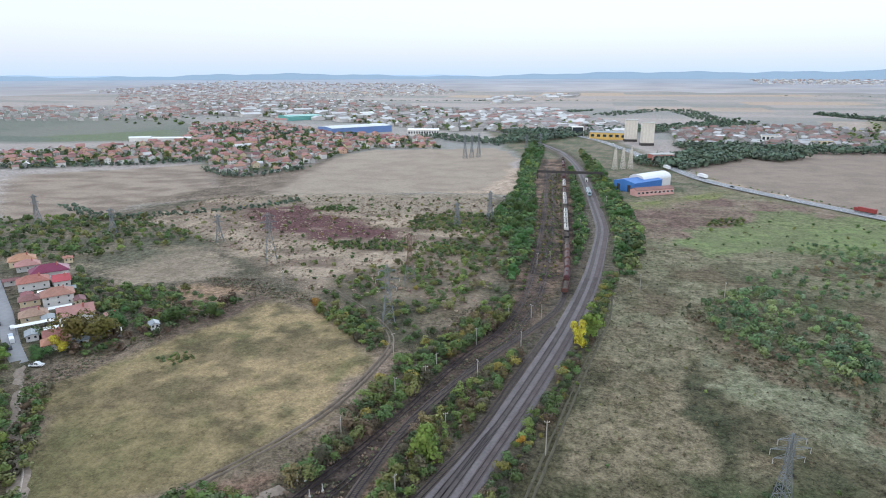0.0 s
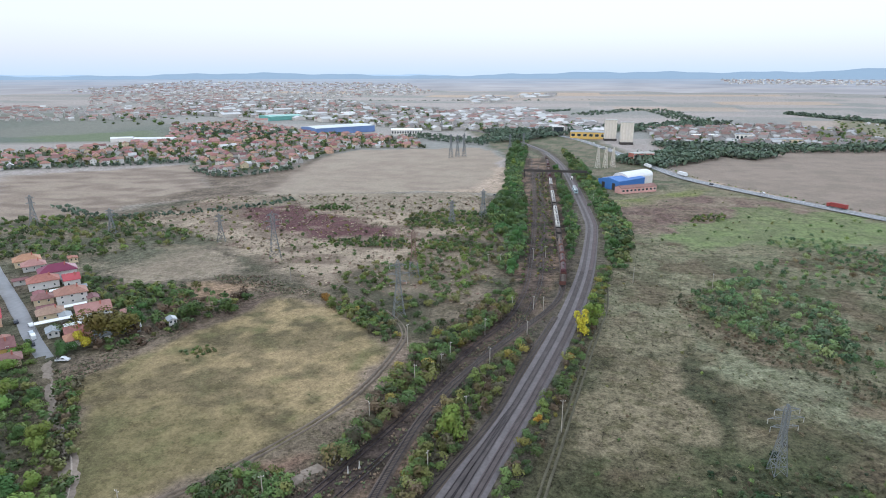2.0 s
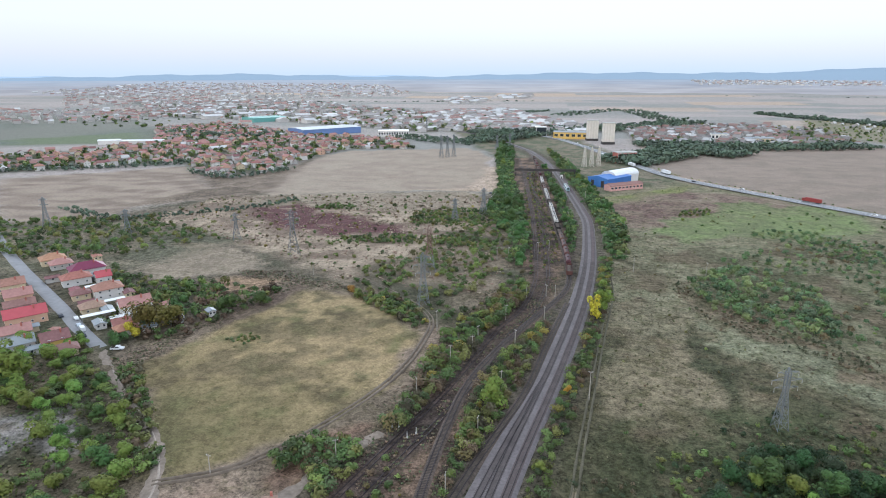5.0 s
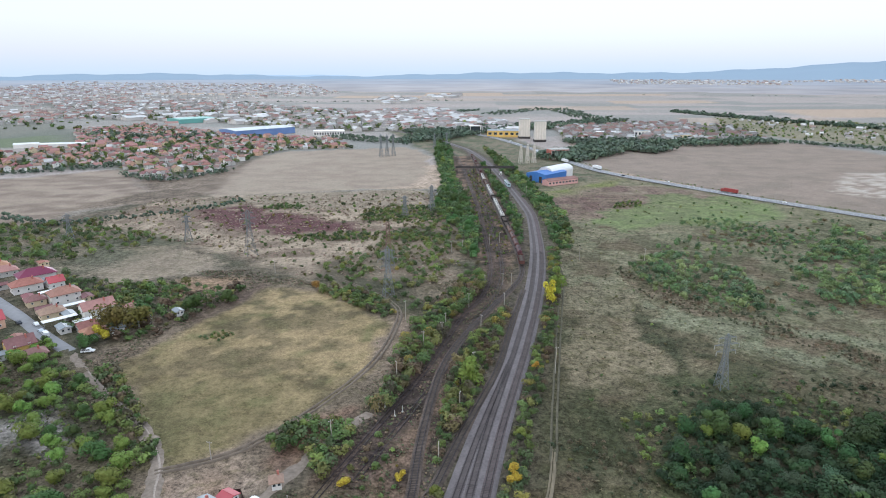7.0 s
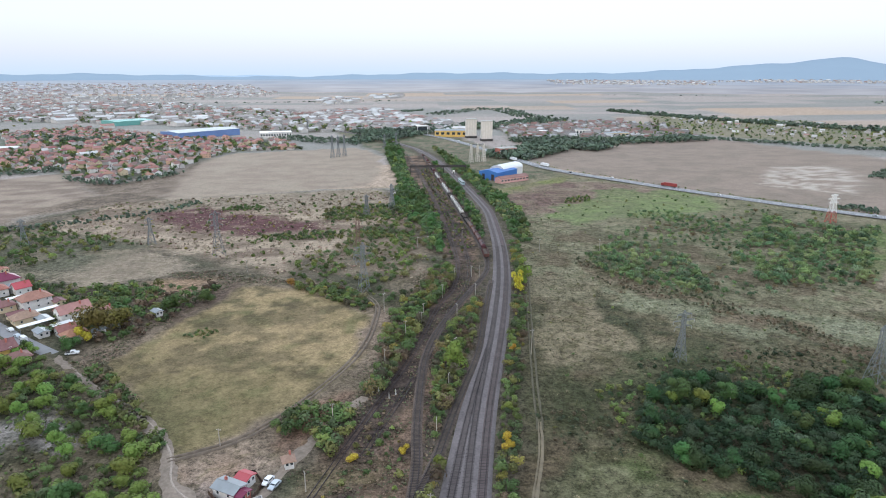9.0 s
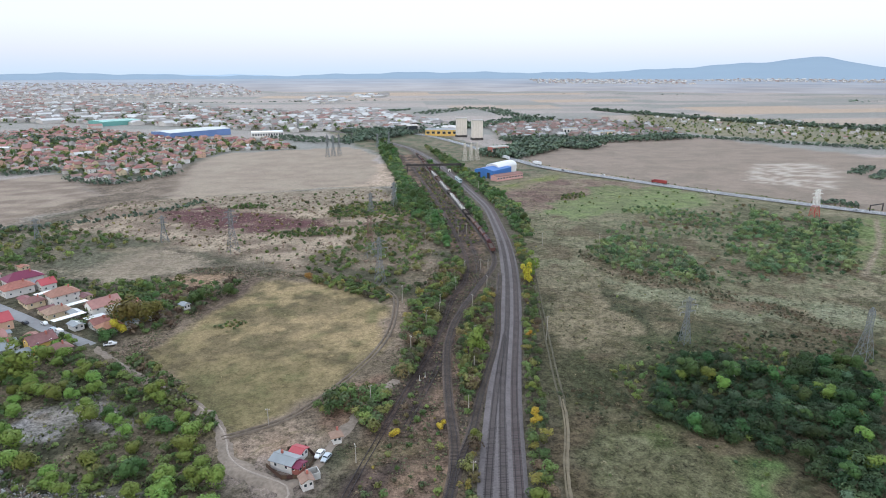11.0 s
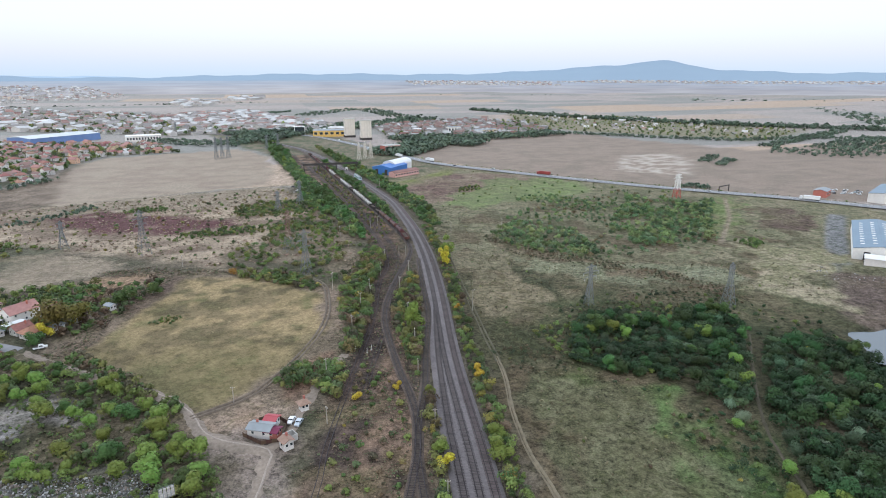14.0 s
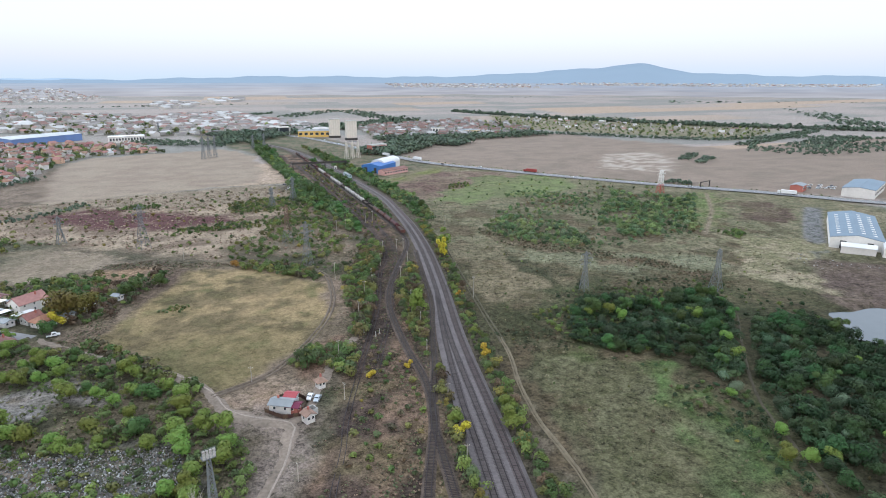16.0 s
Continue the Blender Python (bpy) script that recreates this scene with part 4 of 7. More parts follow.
def thicket(name, places, sizes, colours, seed, label, leaves=90, variants=6, leaf=0.13, spread_tone=0.38):
    """One mesh of many low bushes, each with its own tone."""
    r = np.random.default_rng(seed)
    kinds = [crown_quads(seed * 7 + i, leaves, lobes=5, wide=0.54, tall=0.3, base=0.44, leaf=leaf, tight=0.36) for i in range(variants)]
    verts, tones = [], []
    for (x, y), s in zip(places, sizes):
        a, k = r.uniform(0, math.tau), kinds[r.integers(variants)]
        c, sn = math.cos(a) * s, math.sin(a) * s
        verts.append(np.c_[k[:, 0] * c - k[:, 1] * sn + x, k[:, 0] * sn + k[:, 1] * c + y, k[:, 2] * s * r.uniform(0.7, 1.05) - 0.3])
        tone = np.array(colours[r.integers(len(colours))]) * r.uniform(1 - spread_tone, 1 + spread_tone)
        tones.append(np.repeat(tone[None], len(k), 0))
    v = np.vstack(verts)
    return tagged(new(name, bulk_mesh(name, v, np.arange(len(v)).reshape(-1, 4), M_SCRUB, np.vstack(tones))), label, "scrub", kind="stuff")


GREENS = [(0.082, 0.13, 0.042), (0.105, 0.15, 0.046), (0.145, 0.19, 0.05), (0.085, 0.115, 0.05), (0.155, 0.16, 0.05)]
AUTUMN = GREENS + [(0.15, 0.125, 0.055), (0.13, 0.095, 0.06), (0.24, 0.20, 0.05), (0.16, 0.17, 0.06)] + GREENS + [(0.10, 0.09, 0.055)]
FRESH = [(0.085, 0.15, 0.055), (0.105, 0.165, 0.06), (0.145, 0.20, 0.062), (0.09, 0.135, 0.062)]
rs = np.random.default_rng(9)


def scrub(name, poly, gap, count, h0, h1, colours, seed, label, keep=clear_of_lines, **kw):
    q = scatter(poly, gap, count, seed, keep)
    return thicket(name, q, rs.uniform(h0, h1, len(q)), colours, seed, label, **kw)


DARK = [(0.026, 0.054, 0.022), (0.032, 0.062, 0.025), (0.04, 0.066, 0.03), (0.024, 0.044, 0.019), (0.055, 0.085, 0.036)]
scrub("scrub", WOOD_E, 3.0, 300, 2.0, 5.6, DARK, 31, "dense dark green thicket", keep=lambda x, y: off_ditch(x, y) & (lattice_noise(x, y, 10, 73) > 0.3), leaves=360, leaf=0.062)
scrub("scrub", WOOD_E2, 3.1, 420, 2.2, 6.2, DARK, 39, "dense dark green thicket beside the pond", keep=lambda x, y: off_ditch(x, y) & (lattice_noise(x, y, 10, 74) > 0.28), leaves=360, leaf=0.062)
FRINGE = [(62, 112), (60, 142), (80, 172), (112, 180), (160, 168), (182, 132), (184, 90), (150, 122), (100, 76), (80, 92)]
scrub("scrub", FRINGE, 4.0, 190, 0.8, 2.6, DARK + GREENS[:3], 93, "low bushes straggling round the thicket", keep=lambda x, y: off_ditch(x, y) & (inside(x, y, POND) < -3) & (lattice_noise(x, y, 9, 72) > 0.42), leaves=120, leaf=0.11)
scrub("scrub", LOW_E, 3.0, 90, 1.0, 2.8, DARK + GREENS[:2], 40, "low green undergrowth at the thicket's edge", keep=off_ditch, leaves=140, leaf=0.1)
clumped = lambda size, seed, cut: lambda x, y: lattice_noise(x, y, size, seed) * 0.65 + lattice_noise(x, y, size * 0.4, seed + 1) * 0.35 > cut
PASTURE_TREES = [(0.115, 0.185, 0.075), (0.16, 0.225, 0.085), (0.08, 0.135, 0.065), (0.14, 0.19, 0.105), (0.18, 0.22, 0.09)]
SCRUB_E1 = [(104, 312), (139, 328), (160, 300), (152, 268), (146, 240), (118, 250), (104, 275)]
SCRUB_E2 = [(200, 316), (262, 388), (316, 352), (233, 250), (184, 248), (172, 272)]
SCRUB_E3 = [(149, 408), (194, 428), (212, 388), (224, 352), (203, 329), (182, 380)]
SCRUB_ALL = [(100, 300), (132, 345), (214, 405), (300, 420), (320, 353), (234, 246), (180, 236), (137, 232), (106, 262)]
scrub("scrub", SCRUB_E1, 3.6, 190, 2.0, 5.2, PASTURE_TREES, 32, "rounded green bushes on rough pasture", keep=clumped(14, 401, 0.43), leaves=130, leaf=0.1)
scrub("scrub", SCRUB_E2, 3.8, 330, 2.0, 5.4, PASTURE_TREES, 33, "rounded green bushes in open groups", keep=clumped(17, 403, 0.46), leaves=130, leaf=0.1)
scrub("scrub", SCRUB_E3, 4.0, 90, 1.6, 4.2, PASTURE_TREES, 141, "chain of bushes on green pasture", keep=clumped(16, 405, 0.45), leaves=110, leaf=0.1)
scrub("scrub", SCRUB_ALL, 4.6, 440, 1.4, 4.0, PASTURE_TREES + [(0.14, 0.11, 0.06)], 142, "low straggling bushes on rough pasture", keep=clumped(18, 407, 0.46), leaves=90, leaf=0.12)
EAST_BAND = [(98, 300), (108, 268), (134, 240), (161, 207), (176, 170), (168, 150), (158, 185), (130, 224), (102, 250), (92, 285)]
scrub("weeds", EAST_BAND, 2.0, 520, 0.7, 1.9, [(0.075, 0.08, 0.045), (0.115, 0.09, 0.055), (0.06, 0.075, 0.04), (0.14, 0.10, 0.065)], 143, "dark tall weeds edging the scrub", keep=clumped(9, 409, 0.42), leaves=50, leaf=0.14)
HEATH = [(38, 138), (61, 138), (98, 170), (149, 180), (168, 156), (153, 138), (120, 142), (97, 155), (58, 113), (44, 118)]
scrub("weeds", HEATH, 2.0, 700, 0.6, 1.7, [(0.06, 0.075, 0.04), (0.085, 0.08, 0.045), (0.05, 0.068, 0.036), (0.12, 0.095, 0.06)], 144, "dark tall weeds round the thicket", keep=clumped(8, 411, 0.42), leaves=50, leaf=0.14)
scrub("scrub", BUSH_MID, 3.4, 250, 1.6, 4.4, GREENS * 2 + [(0.13, 0.115, 0.06), (0.15, 0.15, 0.06)], 34, "mixed green and olive scrub beside the yard", keep=lambda x, y: clear_of_lines(x, y) & (lattice_noise(x, y, 11, 71) > 0.36), leaves=180, leaf=0.1)
scrub("scrub", WOOD_W, 2.8, 560, 1.4, 4.2, GREENS + [(0.15, 0.20, 0.06), (0.12, 0.165, 0.055)], 35, "green undergrowth on waste ground", keep=lambda x, y: clear_of_lines(x, y, -0.5) & (inside(x, y, RUBBLE) < 0) & off_slabs(x, y) & (y > 30) & (x > -175) & clumped(13, 421, 0.39)(x, y), leaves=260, leaf=0.075)
scrub("scrub", RAIL_TREES, 3.2, 560, 3.0, 6.0, FRESH, 36, "dense bushes along the railway")
scrub("scrub", RAIL_TREES_E, 3.4, 420, 3.0, 6.5, FRESH + [(0.15, 0.165, 0.065)], 37, "bushes along the railway turning yellow")
scrub("scrub", RAIL_TREES_M, 3.2, 220, 2.2, 4.8, FRESH, 38, "bushes between the tracks")

# ---- buildings ----
ROOFS = {"red": material("red_tiles", (0.28, 0.135, 0.12), 0.8, vary=0.25, scale=0.9, random_ob=0.2), "orange": material("orange_tiles", (0.32, 0.145, 0.115), 0.8, vary=0.25, scale=0.9, random_ob=0.2),
         "brown": material("brown_tiles", (0.25, 0.15, 0.13), 0.8, vary=0.25, scale=0.9, random_ob=0.25), "plum": material("plum_sheet_roof", (0.17, 0.035, 0.075), 0.5, vary=0.1, scale=0.5),
         "scarlet": material("scarlet_sheet_roof", (0.40, 0.085, 0.10), 0.5, vary=0.1, scale=0.5), "grey": material("grey_sheet_roof", (0.27, 0.295, 0.315), 0.5, vary=0.15, scale=0.4),
         "pink": material("faded_pink_tiles", (0.36, 0.20, 0.18), 0.8, vary=0.2, scale=0.9), "white": material("white_sheet", (0.72, 0.73, 0.74), 0.5, vary=0.08, scale=0.3),
         "blue": material("blue_sheet", (0.07, 0.18, 0.47), 0.45, vary=0.1, scale=0.3), "green": material("green_sheet", (0.08, 0.38, 0.32), 0.5, vary=0.1, scale=0.3),
         "dull_blue": material("faded_blue_sheet", (0.16, 0.24, 0.46), 0.7, vary=0.1, scale=0.1), "lead": material("lead_grey_roof", (0.42, 0.46, 0.49), 0.7, vary=0.1, scale=0.1),
         "dull_green": material("faded_green_sheet", (0.16, 0.36, 0.33), 0.7, vary=0.1, scale=0.1), "steel_blue": material("steel_blue_sheet", (0.17, 0.235, 0.30), 0.5, vary=0.12, scale=0.3)}
WALLS = {"white": material("white_render", (0.66, 0.64, 0.62), 0.85, vary=0.12, scale=0.6, random_ob=0.1), "cream": material("cream_render", (0.62, 0.52, 0.36), 0.85, vary=0.12, scale=0.6),
         "grey": material("grey_render", (0.45, 0.44, 0.42), 0.85, vary=0.15, scale=0.6), "yellow": material("yellow_render", (0.62, 0.43, 0.14), 0.85, vary=0.12, scale=0.6),
         "peach": material("peach_render", (0.60, 0.40, 0.29), 0.85, vary=0.12, scale=0.6), "pink_wall": material("pink_render", (0.60, 0.36, 0.33), 0.85, vary=0.12, scale=0.6),
         "brick": material("brick_red_render", (0.40, 0.15, 0.12), 0.85, vary=0.15, scale=0.6)}


def gable_walls(w, d, h, rise):
    return Geo().prism([(-d / 2, -0.4), (d / 2, -0.4), (d / 2, h), (0, h + rise), (-d / 2, h)], -w / 2, w / 2)


def gable_roof(w, d, h, rise, over=0.45, thick=0.22):
    g, e = Geo(), over
    slope = rise / (d / 2)
    for s in (-1, 1):
        a, b = (s * (d / 2 + e), h - e * slope), (0, h + rise)
        g.prism([(a[0], a[1] + 0.03), (a[0], a[1] + thick), (b[0], b[1] + thick), (b[0], b[1] + 0.03)], -w / 2 - e, w / 2 + e)
    g.prism([(-0.18, h + rise + thick - 0.08), (0.18, h + rise + thick - 0.08), (0, h + rise + thick + 0.1)], -w / 2 - e, w / 2 + e)
    return g


def hip_roof(w, d, h, rise, over=0.7, thick=0.2):
    x, y, r = d / 2 + over, w / 2 + over, max(w - d, 0.3) / 2
    v = [(-x, -y, h - 0.1), (x, -y, h - 0.1), (x, y, h - 0.1), (-x, y, h - 0.1), (0, -r, h + rise), (0, r, h + rise)]
    low = [(a, b, c) for a, b, c in v[:4]]
    up = [(a, b, c + thick) for a, b, c in v]
    return Geo().put(low + up, [(3, 2, 1, 0), (0, 1, 5, 4), (1, 2, 6, 5), (2, 3, 7, 6), (3, 0, 4, 7), (4, 5, 8), (5, 6, 9, 8), (6, 7, 9), (7, 4, 8, 9)])


def window_at(root, x, y, z, axis, wide=1.1, tall=1.3, plain=False):
    """A framed pane on a wall; axis is the wall's outward side, along x or y."""
    f, p = Geo(), Geo()
    t = 0.06
    if axis in ("x", "-x"):
        s = 1 if axis == "x" else -1
        f.box(min(x, x + s * t), y - wide / 2, z, max(x, x + s * t), y + wide / 2, z + tall)
        p.box(min(x, x + s * (t + 0.03)), y - wide / 2 + 0.1, z + 0.1, max(x, x + s * (t + 0.03)), y + wide / 2 - 0.1, z + tall - 0.1)
    else:
        s = 1 if axis == "y" else -1
        f.box(x - wide / 2, min(y, y + s * t), z, x + wide / 2, max(y, y + s * t), z + tall)
        p.box(x - wide / 2 + 0.1, min(y, y + s * (t + 0.03)), z + 0.1, x + wide / 2 - 0.1, max(y, y + s * (t + 0.03)), z + tall - 0.1)
    if plain:
        part("window", p, M_GLASS, root)
    else:
        part("pane", p, M_GLASS, part("window", f, M_WHITE, root))


def house(x, y, w, d, h, rz, roof, wall, label, rise=None, hip=False, storeys=1, rows=None, group="village houses", chimney=True, name="house", panes=True, plain=False, shrink=1.0):
    """A house whose ridge runs along its local y; w is its length, d its depth, h the eaves."""
    w, d = w * shrink, d * shrink
    rise = d * 0.32 if rise is None else rise
    root = thing(name, x, y, 0, rz, label, name.replace("_", " "), group)
    part("wall", Geo().box(-d / 2, -w / 2, -0.4, d / 2, w / 2, h) if hip else gable_walls(w, d, h, rise), WALLS[wall], root)
    part("roof", hip_roof(w, d, h, rise) if hip else gable_roof(w, d, h, rise), ROOFS[roof], root)
    if panes:
        n = rows or max(2, int(w / 3.2))
        for s in range(storeys):
            z = 0.9 + s * 2.3
            for i in range(n):
                yy = (i + 0.5) / n * w - w / 2
                window_at(root, d / 2, yy, z, "x", 0.9, 1.0, plain=plain)
                if not plain:
                    window_at(root, -d / 2, yy, z, "-x", 0.9, 1.0)
            for xx in (-d / 4, d / 4):
                window_at(root, xx, -w / 2, z, "-y", 0.9, 1.0, plain=plain)
        part("door", Geo().box(-0.5, w / 2, -0.2, 0.5, w / 2 + 0.07, 2.0), M_DARK, root, "dark wooden front door")
    if chimney:
        part("chimney", Geo().box(d * 0.12, w * 0.2, h + rise * 0.5, d * 0.12 + 0.55, w * 0.2 + 0.55, h + rise + 0.9), WALLS["brick"], root)
    return root


# the near street: each house by its place, size and roof
AX = 48  # the ridges stand square to the street
for x, y, w, d, h, turn, roof, wall, hip, storeys, label in (
        (-232, 282, 14, 10, 3.6, AX, "orange", "cream", True, 1, "low house with a faded orange tiled roof"),
        (-222, 276, 12, 9, 3.2, AX, "pink", "grey", True, 1, "low house with pale worn tiles"),
        (-200, 268, 19, 11, 4.6, AX, "plum", "white", True, 1, "large house with a plum-coloured sheet roof"),
        (-195, 254, 15, 9.5, 4.2, AX, "orange", "white", True, 1, "white house with an orange tiled hip roof"),
        (-184, 259, 8, 8, 4.0, AX, "scarlet", "white", False, 1, "white annex with a scarlet sheet roof"),
        (-167, 240, 14, 10, 5.6, AX, "red", "white", True, 2, "two-storey white house with red tiled roof"),
        (-178, 236, 9, 7, 3.0, AX, "brown", "cream", True, 1, "low side house with brown tiles"),
        (-161, 222, 11, 8, 3.2, AX, "brown", "cream", True, 1, "low house with a weathered brown hip roof"),
        (-142, 224, 15, 9.5, 5.6, AX, "pink", "white", False, 2, "two-storey white gabled house with pinkish tiles"),
        (-131, 203, 10, 7, 3.0, AX, "orange", "white", True, 1, "small white house with an orange hip roof"),
        (-137, 208, 8, 6, 3.0, AX, "red", "grey", False, 1, "low shed-like house with red tiles"),
        (-219, 240, 15, 9, 4.2, AX, "red", "cream", False, 1, "house with a bright red tiled roof"),
        (-203, 228, 13, 9, 4.4, AX, "pink", "peach", False, 1, "pink house with faded tiles"),
        (-194, 219, 14, 7, 3.2, AX, "brown", "grey", False, 1, "long low house with brown tiles"),
        (-180, 207, 18, 10, 4.8, AX, "scarlet", "peach", False, 1, "long peach house with a scarlet sheet roof"),
        (-172, 193, 13, 8, 3.4, AX, "pink", "grey", False, 1, "low house with pale pink tiles"),
        (-162, 184, 12, 8, 3.4, AX, "grey", "white", False, 1, "white outbuilding with a grey sheet roof"),
        (-150, 188, 11, 9, 4.6, AX + 2, "brown", "yellow", False, 2, "yellow gabled house with brown tiles"),
        (-141, 182, 10, 7, 3.2, AX, "brown", "cream", True, 1, "low extension with brown hip roof"),
        (-131, 230, 5, 5, 2.6, AX, "pink", "grey", True, 1, "small garden shed with a pale pink roof")):
    house(x, y, w, d, h * 0.82, turn - 90, roof, wall, label, hip=hip, storeys=storeys, group="houses on the near street", shrink=0.82)
for x, y, w in ((-152, 214, 13), (-157, 230, 10), (-178, 246, 9), (-141, 213, 8)):
    root = thing("carport", x, y, 0, AX - 90, "long low carport with a white sheet roof", "carport", "carports")
    part("roof", Geo().prism([(-1.9, 2.5), (1.9, 2.7), (1.9, 2.85), (-1.9, 2.65)], -w / 2, w / 2), ROOFS["white"], root)
    for yy in (-w / 2 + 0.3, w / 2 - 0.3):
        for xx in (-1.7, 1.7):
            part("post", Geo().box(xx - 0.08, yy - 0.08, -0.4, xx + 0.08, yy + 0.08, 2.6), M_STEEL, root)

# sheds and lean-tos in the yards between the houses
for i, (x, y, w, dd, roof) in enumerate(((-190, 262, 7, 4, "grey"), (-174, 252, 6, 4, "grey"), (-158, 242, 6, 4, "brown"), (-150, 234, 7, 4, "grey"), (-146, 207, 6, 4, "grey"), (-168, 227, 6, 4, "brown"),
                                         (-153, 221, 6, 4, "grey"), (-124, 207, 5, 3, "grey"), (-184, 240, 6, 4, "red"), (-209, 255, 6, 4, "brown"), (-188, 213, 7, 4, "brown"), (-171, 199, 6, 4, "grey"),
                                         (-157, 196, 6, 4, "red"), (-154, 181, 6, 4, "grey"), (-213, 292, 6, 4, "orange"), (-118, 216, 5, 3, "white"), (-108, 226, 4, 3, "grey"))):
    house(x, y, w, dd, 2.1, AX - 90 * (i % 2), roof, ("grey", "white", "cream")[i % 3], f"small yard shed with a {roof} roof", rise=0.6, name="shed", group="yard sheds", chimney=False, rows=1, plain=True)

# the keeper's compound by the lane
house(-44.2, 105.3, 6.8, 4.4, 2.3, 62, "grey", "white", "low white keeper's house with a grey sheet roof", rise=0.7, group="keeper's compound", rows=2)
house(-41.2, 109.2, 3.4, 3.2, 2.2, 62, "scarlet", "white", "white annex with a faded red sheet roof", rise=0.5, group="keeper's compound", chimney=False, rows=1)
house(-41.0, 103.2, 3.6, 3.2, 1.9, 62, "plum", "brick", "open porch with a dark maroon roof", rise=0.5, group="keeper's compound", chimney=False, rows=1)
house(-31.5, 115.6, 2.4, 2.4, 2.2, 20, "brown", "white", "tiny white hut with a brown hip roof", rise=1.0, hip=True, name="hut", group="huts", rows=1)
house(-37.6, 96.2, 3.0, 2.8, 2.4, 25, "brown", "white", "small white hut with rusty brown roof", rise=0.6, name="hut", group="huts", rows=1)
bin_ = thing("concrete_bin", -36.4, 100.0, 0, 25, "open grey concrete bin beside the hut", "bin")
for a in ((-1.6, -1.5, 1.6, -1.3), (-1.6, 1.3, 1.6, 1.5), (-1.6, -1.3, -1.4, 1.3), (1.4, -1.3, 1.6, 1.3)):
    part("wall", Geo().box(a[0], a[1], -0.3, a[2], a[3], 1.7), WALLS["grey"], bin_)
fence = thing("fence", 0, 0, 0, 0, "dark brown board fence round the keeper's yard", "fence")
M_FENCE = material("dark_boards", (0.075, 0.045, 0.035), 0.9, vary=0.35, scale=1.0, random_ob=0.3)
corners = [(-49.5, 105.5), (-44.6, 99.8), (-38.6, 99.6), (-36.8, 108.5), (-39.8, 113.2), (-45.0, 112.6)]
yard = np.vstack([np.linspace(a, b, 5)[:-1] for a, b in zip(corners[:-1], corners[1:])] + [corners[-1:]])
for p, q in zip(yard[:-1], yard[1:]):
    v = q - p
    m = Matrix.Translation((*p, 0)) @ Matrix.Rotation(math.atan2(v[1], v[0]), 4, "Z")
    part("board", Geo().box(0.04, -0.04, -0.3, np.hypot(*v) - 0.04, 0.04, 0.95, m), M_FENCE, fence)
    part("post", Geo().box(-0.07, -0.07, -0.3, 0.07, 0.07, 1.1, m), M_FENCE, fence)


def shed(name, x, y, w, d, h, rz, wall, roof, label, rise=2.0, bays=0, doors=0, group="large sheds", round_roof=False):
    """A long hall: plinth walls, roof slabs, wall bays and doors."""
    root = thing(name, x, y, 0, rz, label, "hall", group)
    wall, roof = (WALLS.get(wall) or ROOFS[wall]), ROOFS[roof]
    if round_roof:
        arc = [(d / 2 * math.cos(a), h + rise * math.sin(a)) for a in np.linspace(0, math.pi, 11)]
        part("wall", Geo().prism([(-d / 2, -0.4), (d / 2, -0.4)] + arc, -w / 2, w / 2), wall, root)
        for (x0, z0), (x1, z1) in zip(arc[:-1], arc[1:]):
            part("roof_panel", Geo().prism([(x0, z0 + 0.03), (x0, z0 + 0.25), (x1, z1 + 0.25), (x1, z1 + 0.03)], -w / 2 - 0.4, w / 2 + 0.4), roof, root)
    else:
        part("wall", gable_walls(w, d, h, rise), wall, root)
        part("roof", gable_roof(w, d, h, rise, 0.4, 0.3), roof, root)
    for i in range(bays):
        yy = (i + 0.5) / bays * w - w / 2
        for s, ax in ((d / 2, "x"), (-d / 2, "-x")):
            window_at(root, s, yy, h * 0.35, ax, w / bays * 0.6, h * 0.4)
    for i in range(doors):
        yy = (i + 0.5) / doors * d - d / 2
        part("door", Geo().box(yy - 1.6, -w / 2 - 0.1, -0.2, yy + 1.6, -w / 2, h * 0.75), M_DARK, root)
    return root


shed("hall", 93, 580, 36, 22, 7.5, -42, "blue", "blue", "blue sheet-metal hall beside the highway", 2.2, doors=2)
shed("hall", 104, 594, 36, 16, 7.5, -42, "white", "white", "white round-roofed hall behind the blue one", 4.5, round_roof=True)
shed("hall", 103, 557, 36, 9, 4.4, -57, "pink_wall", "brown", "long pink building with a brown roof and white windows", 1.6, bays=9)
shed("hall", -345, 1035, 112, 56, 10, -41, "dull_blue", "lead", "huge blue warehouse with a pale grey roof", 1.5)
shed("hall", -575, 1290, 78, 60, 9, -41, "dull_green", "dull_green", "large store with a turquoise roof", 1.0)
shed("hall", -215, 1005, 50, 22, 9, -75, "white", "white", "long white building with many windows", 1.0, bays=12)
shed("hall", 76, 1004, 54, 20, 10, -98, "yellow", "grey", "long yellow factory hall by the silos", 1.5, bays=6)
shed("hall", -605, 826, 30, 12, 5, -60, "white", "white", "long white farm shed", 1.5)
shed("hall", -560, 840, 60, 10, 4, -75, "white", "white", "low white glasshouse on a farm", 1.5)
ware = shed("hall", 320, 209, 80, 27, 6.0, -49, "white", "steel_blue", "long warehouse with a steel-blue roof", 2.4, doors=2)
for r in range(10):
    for c in (-9, -3, 3, 9):
        z = 6.0 + 2.4 * (1 - abs(c) / 13.5) + 0.31
        part("skylight", Geo().box(c - 1.2, -32 + r * 6.6, z - 0.3, c + 1.2, -30.6 + r * 6.6, z + 0.14), M_WHITE, ware)
shed("hall", 284, 177, 17, 7, 3.8, -139, "white", "white", "low white annex in front of the warehouse", 1.4, doors=1)
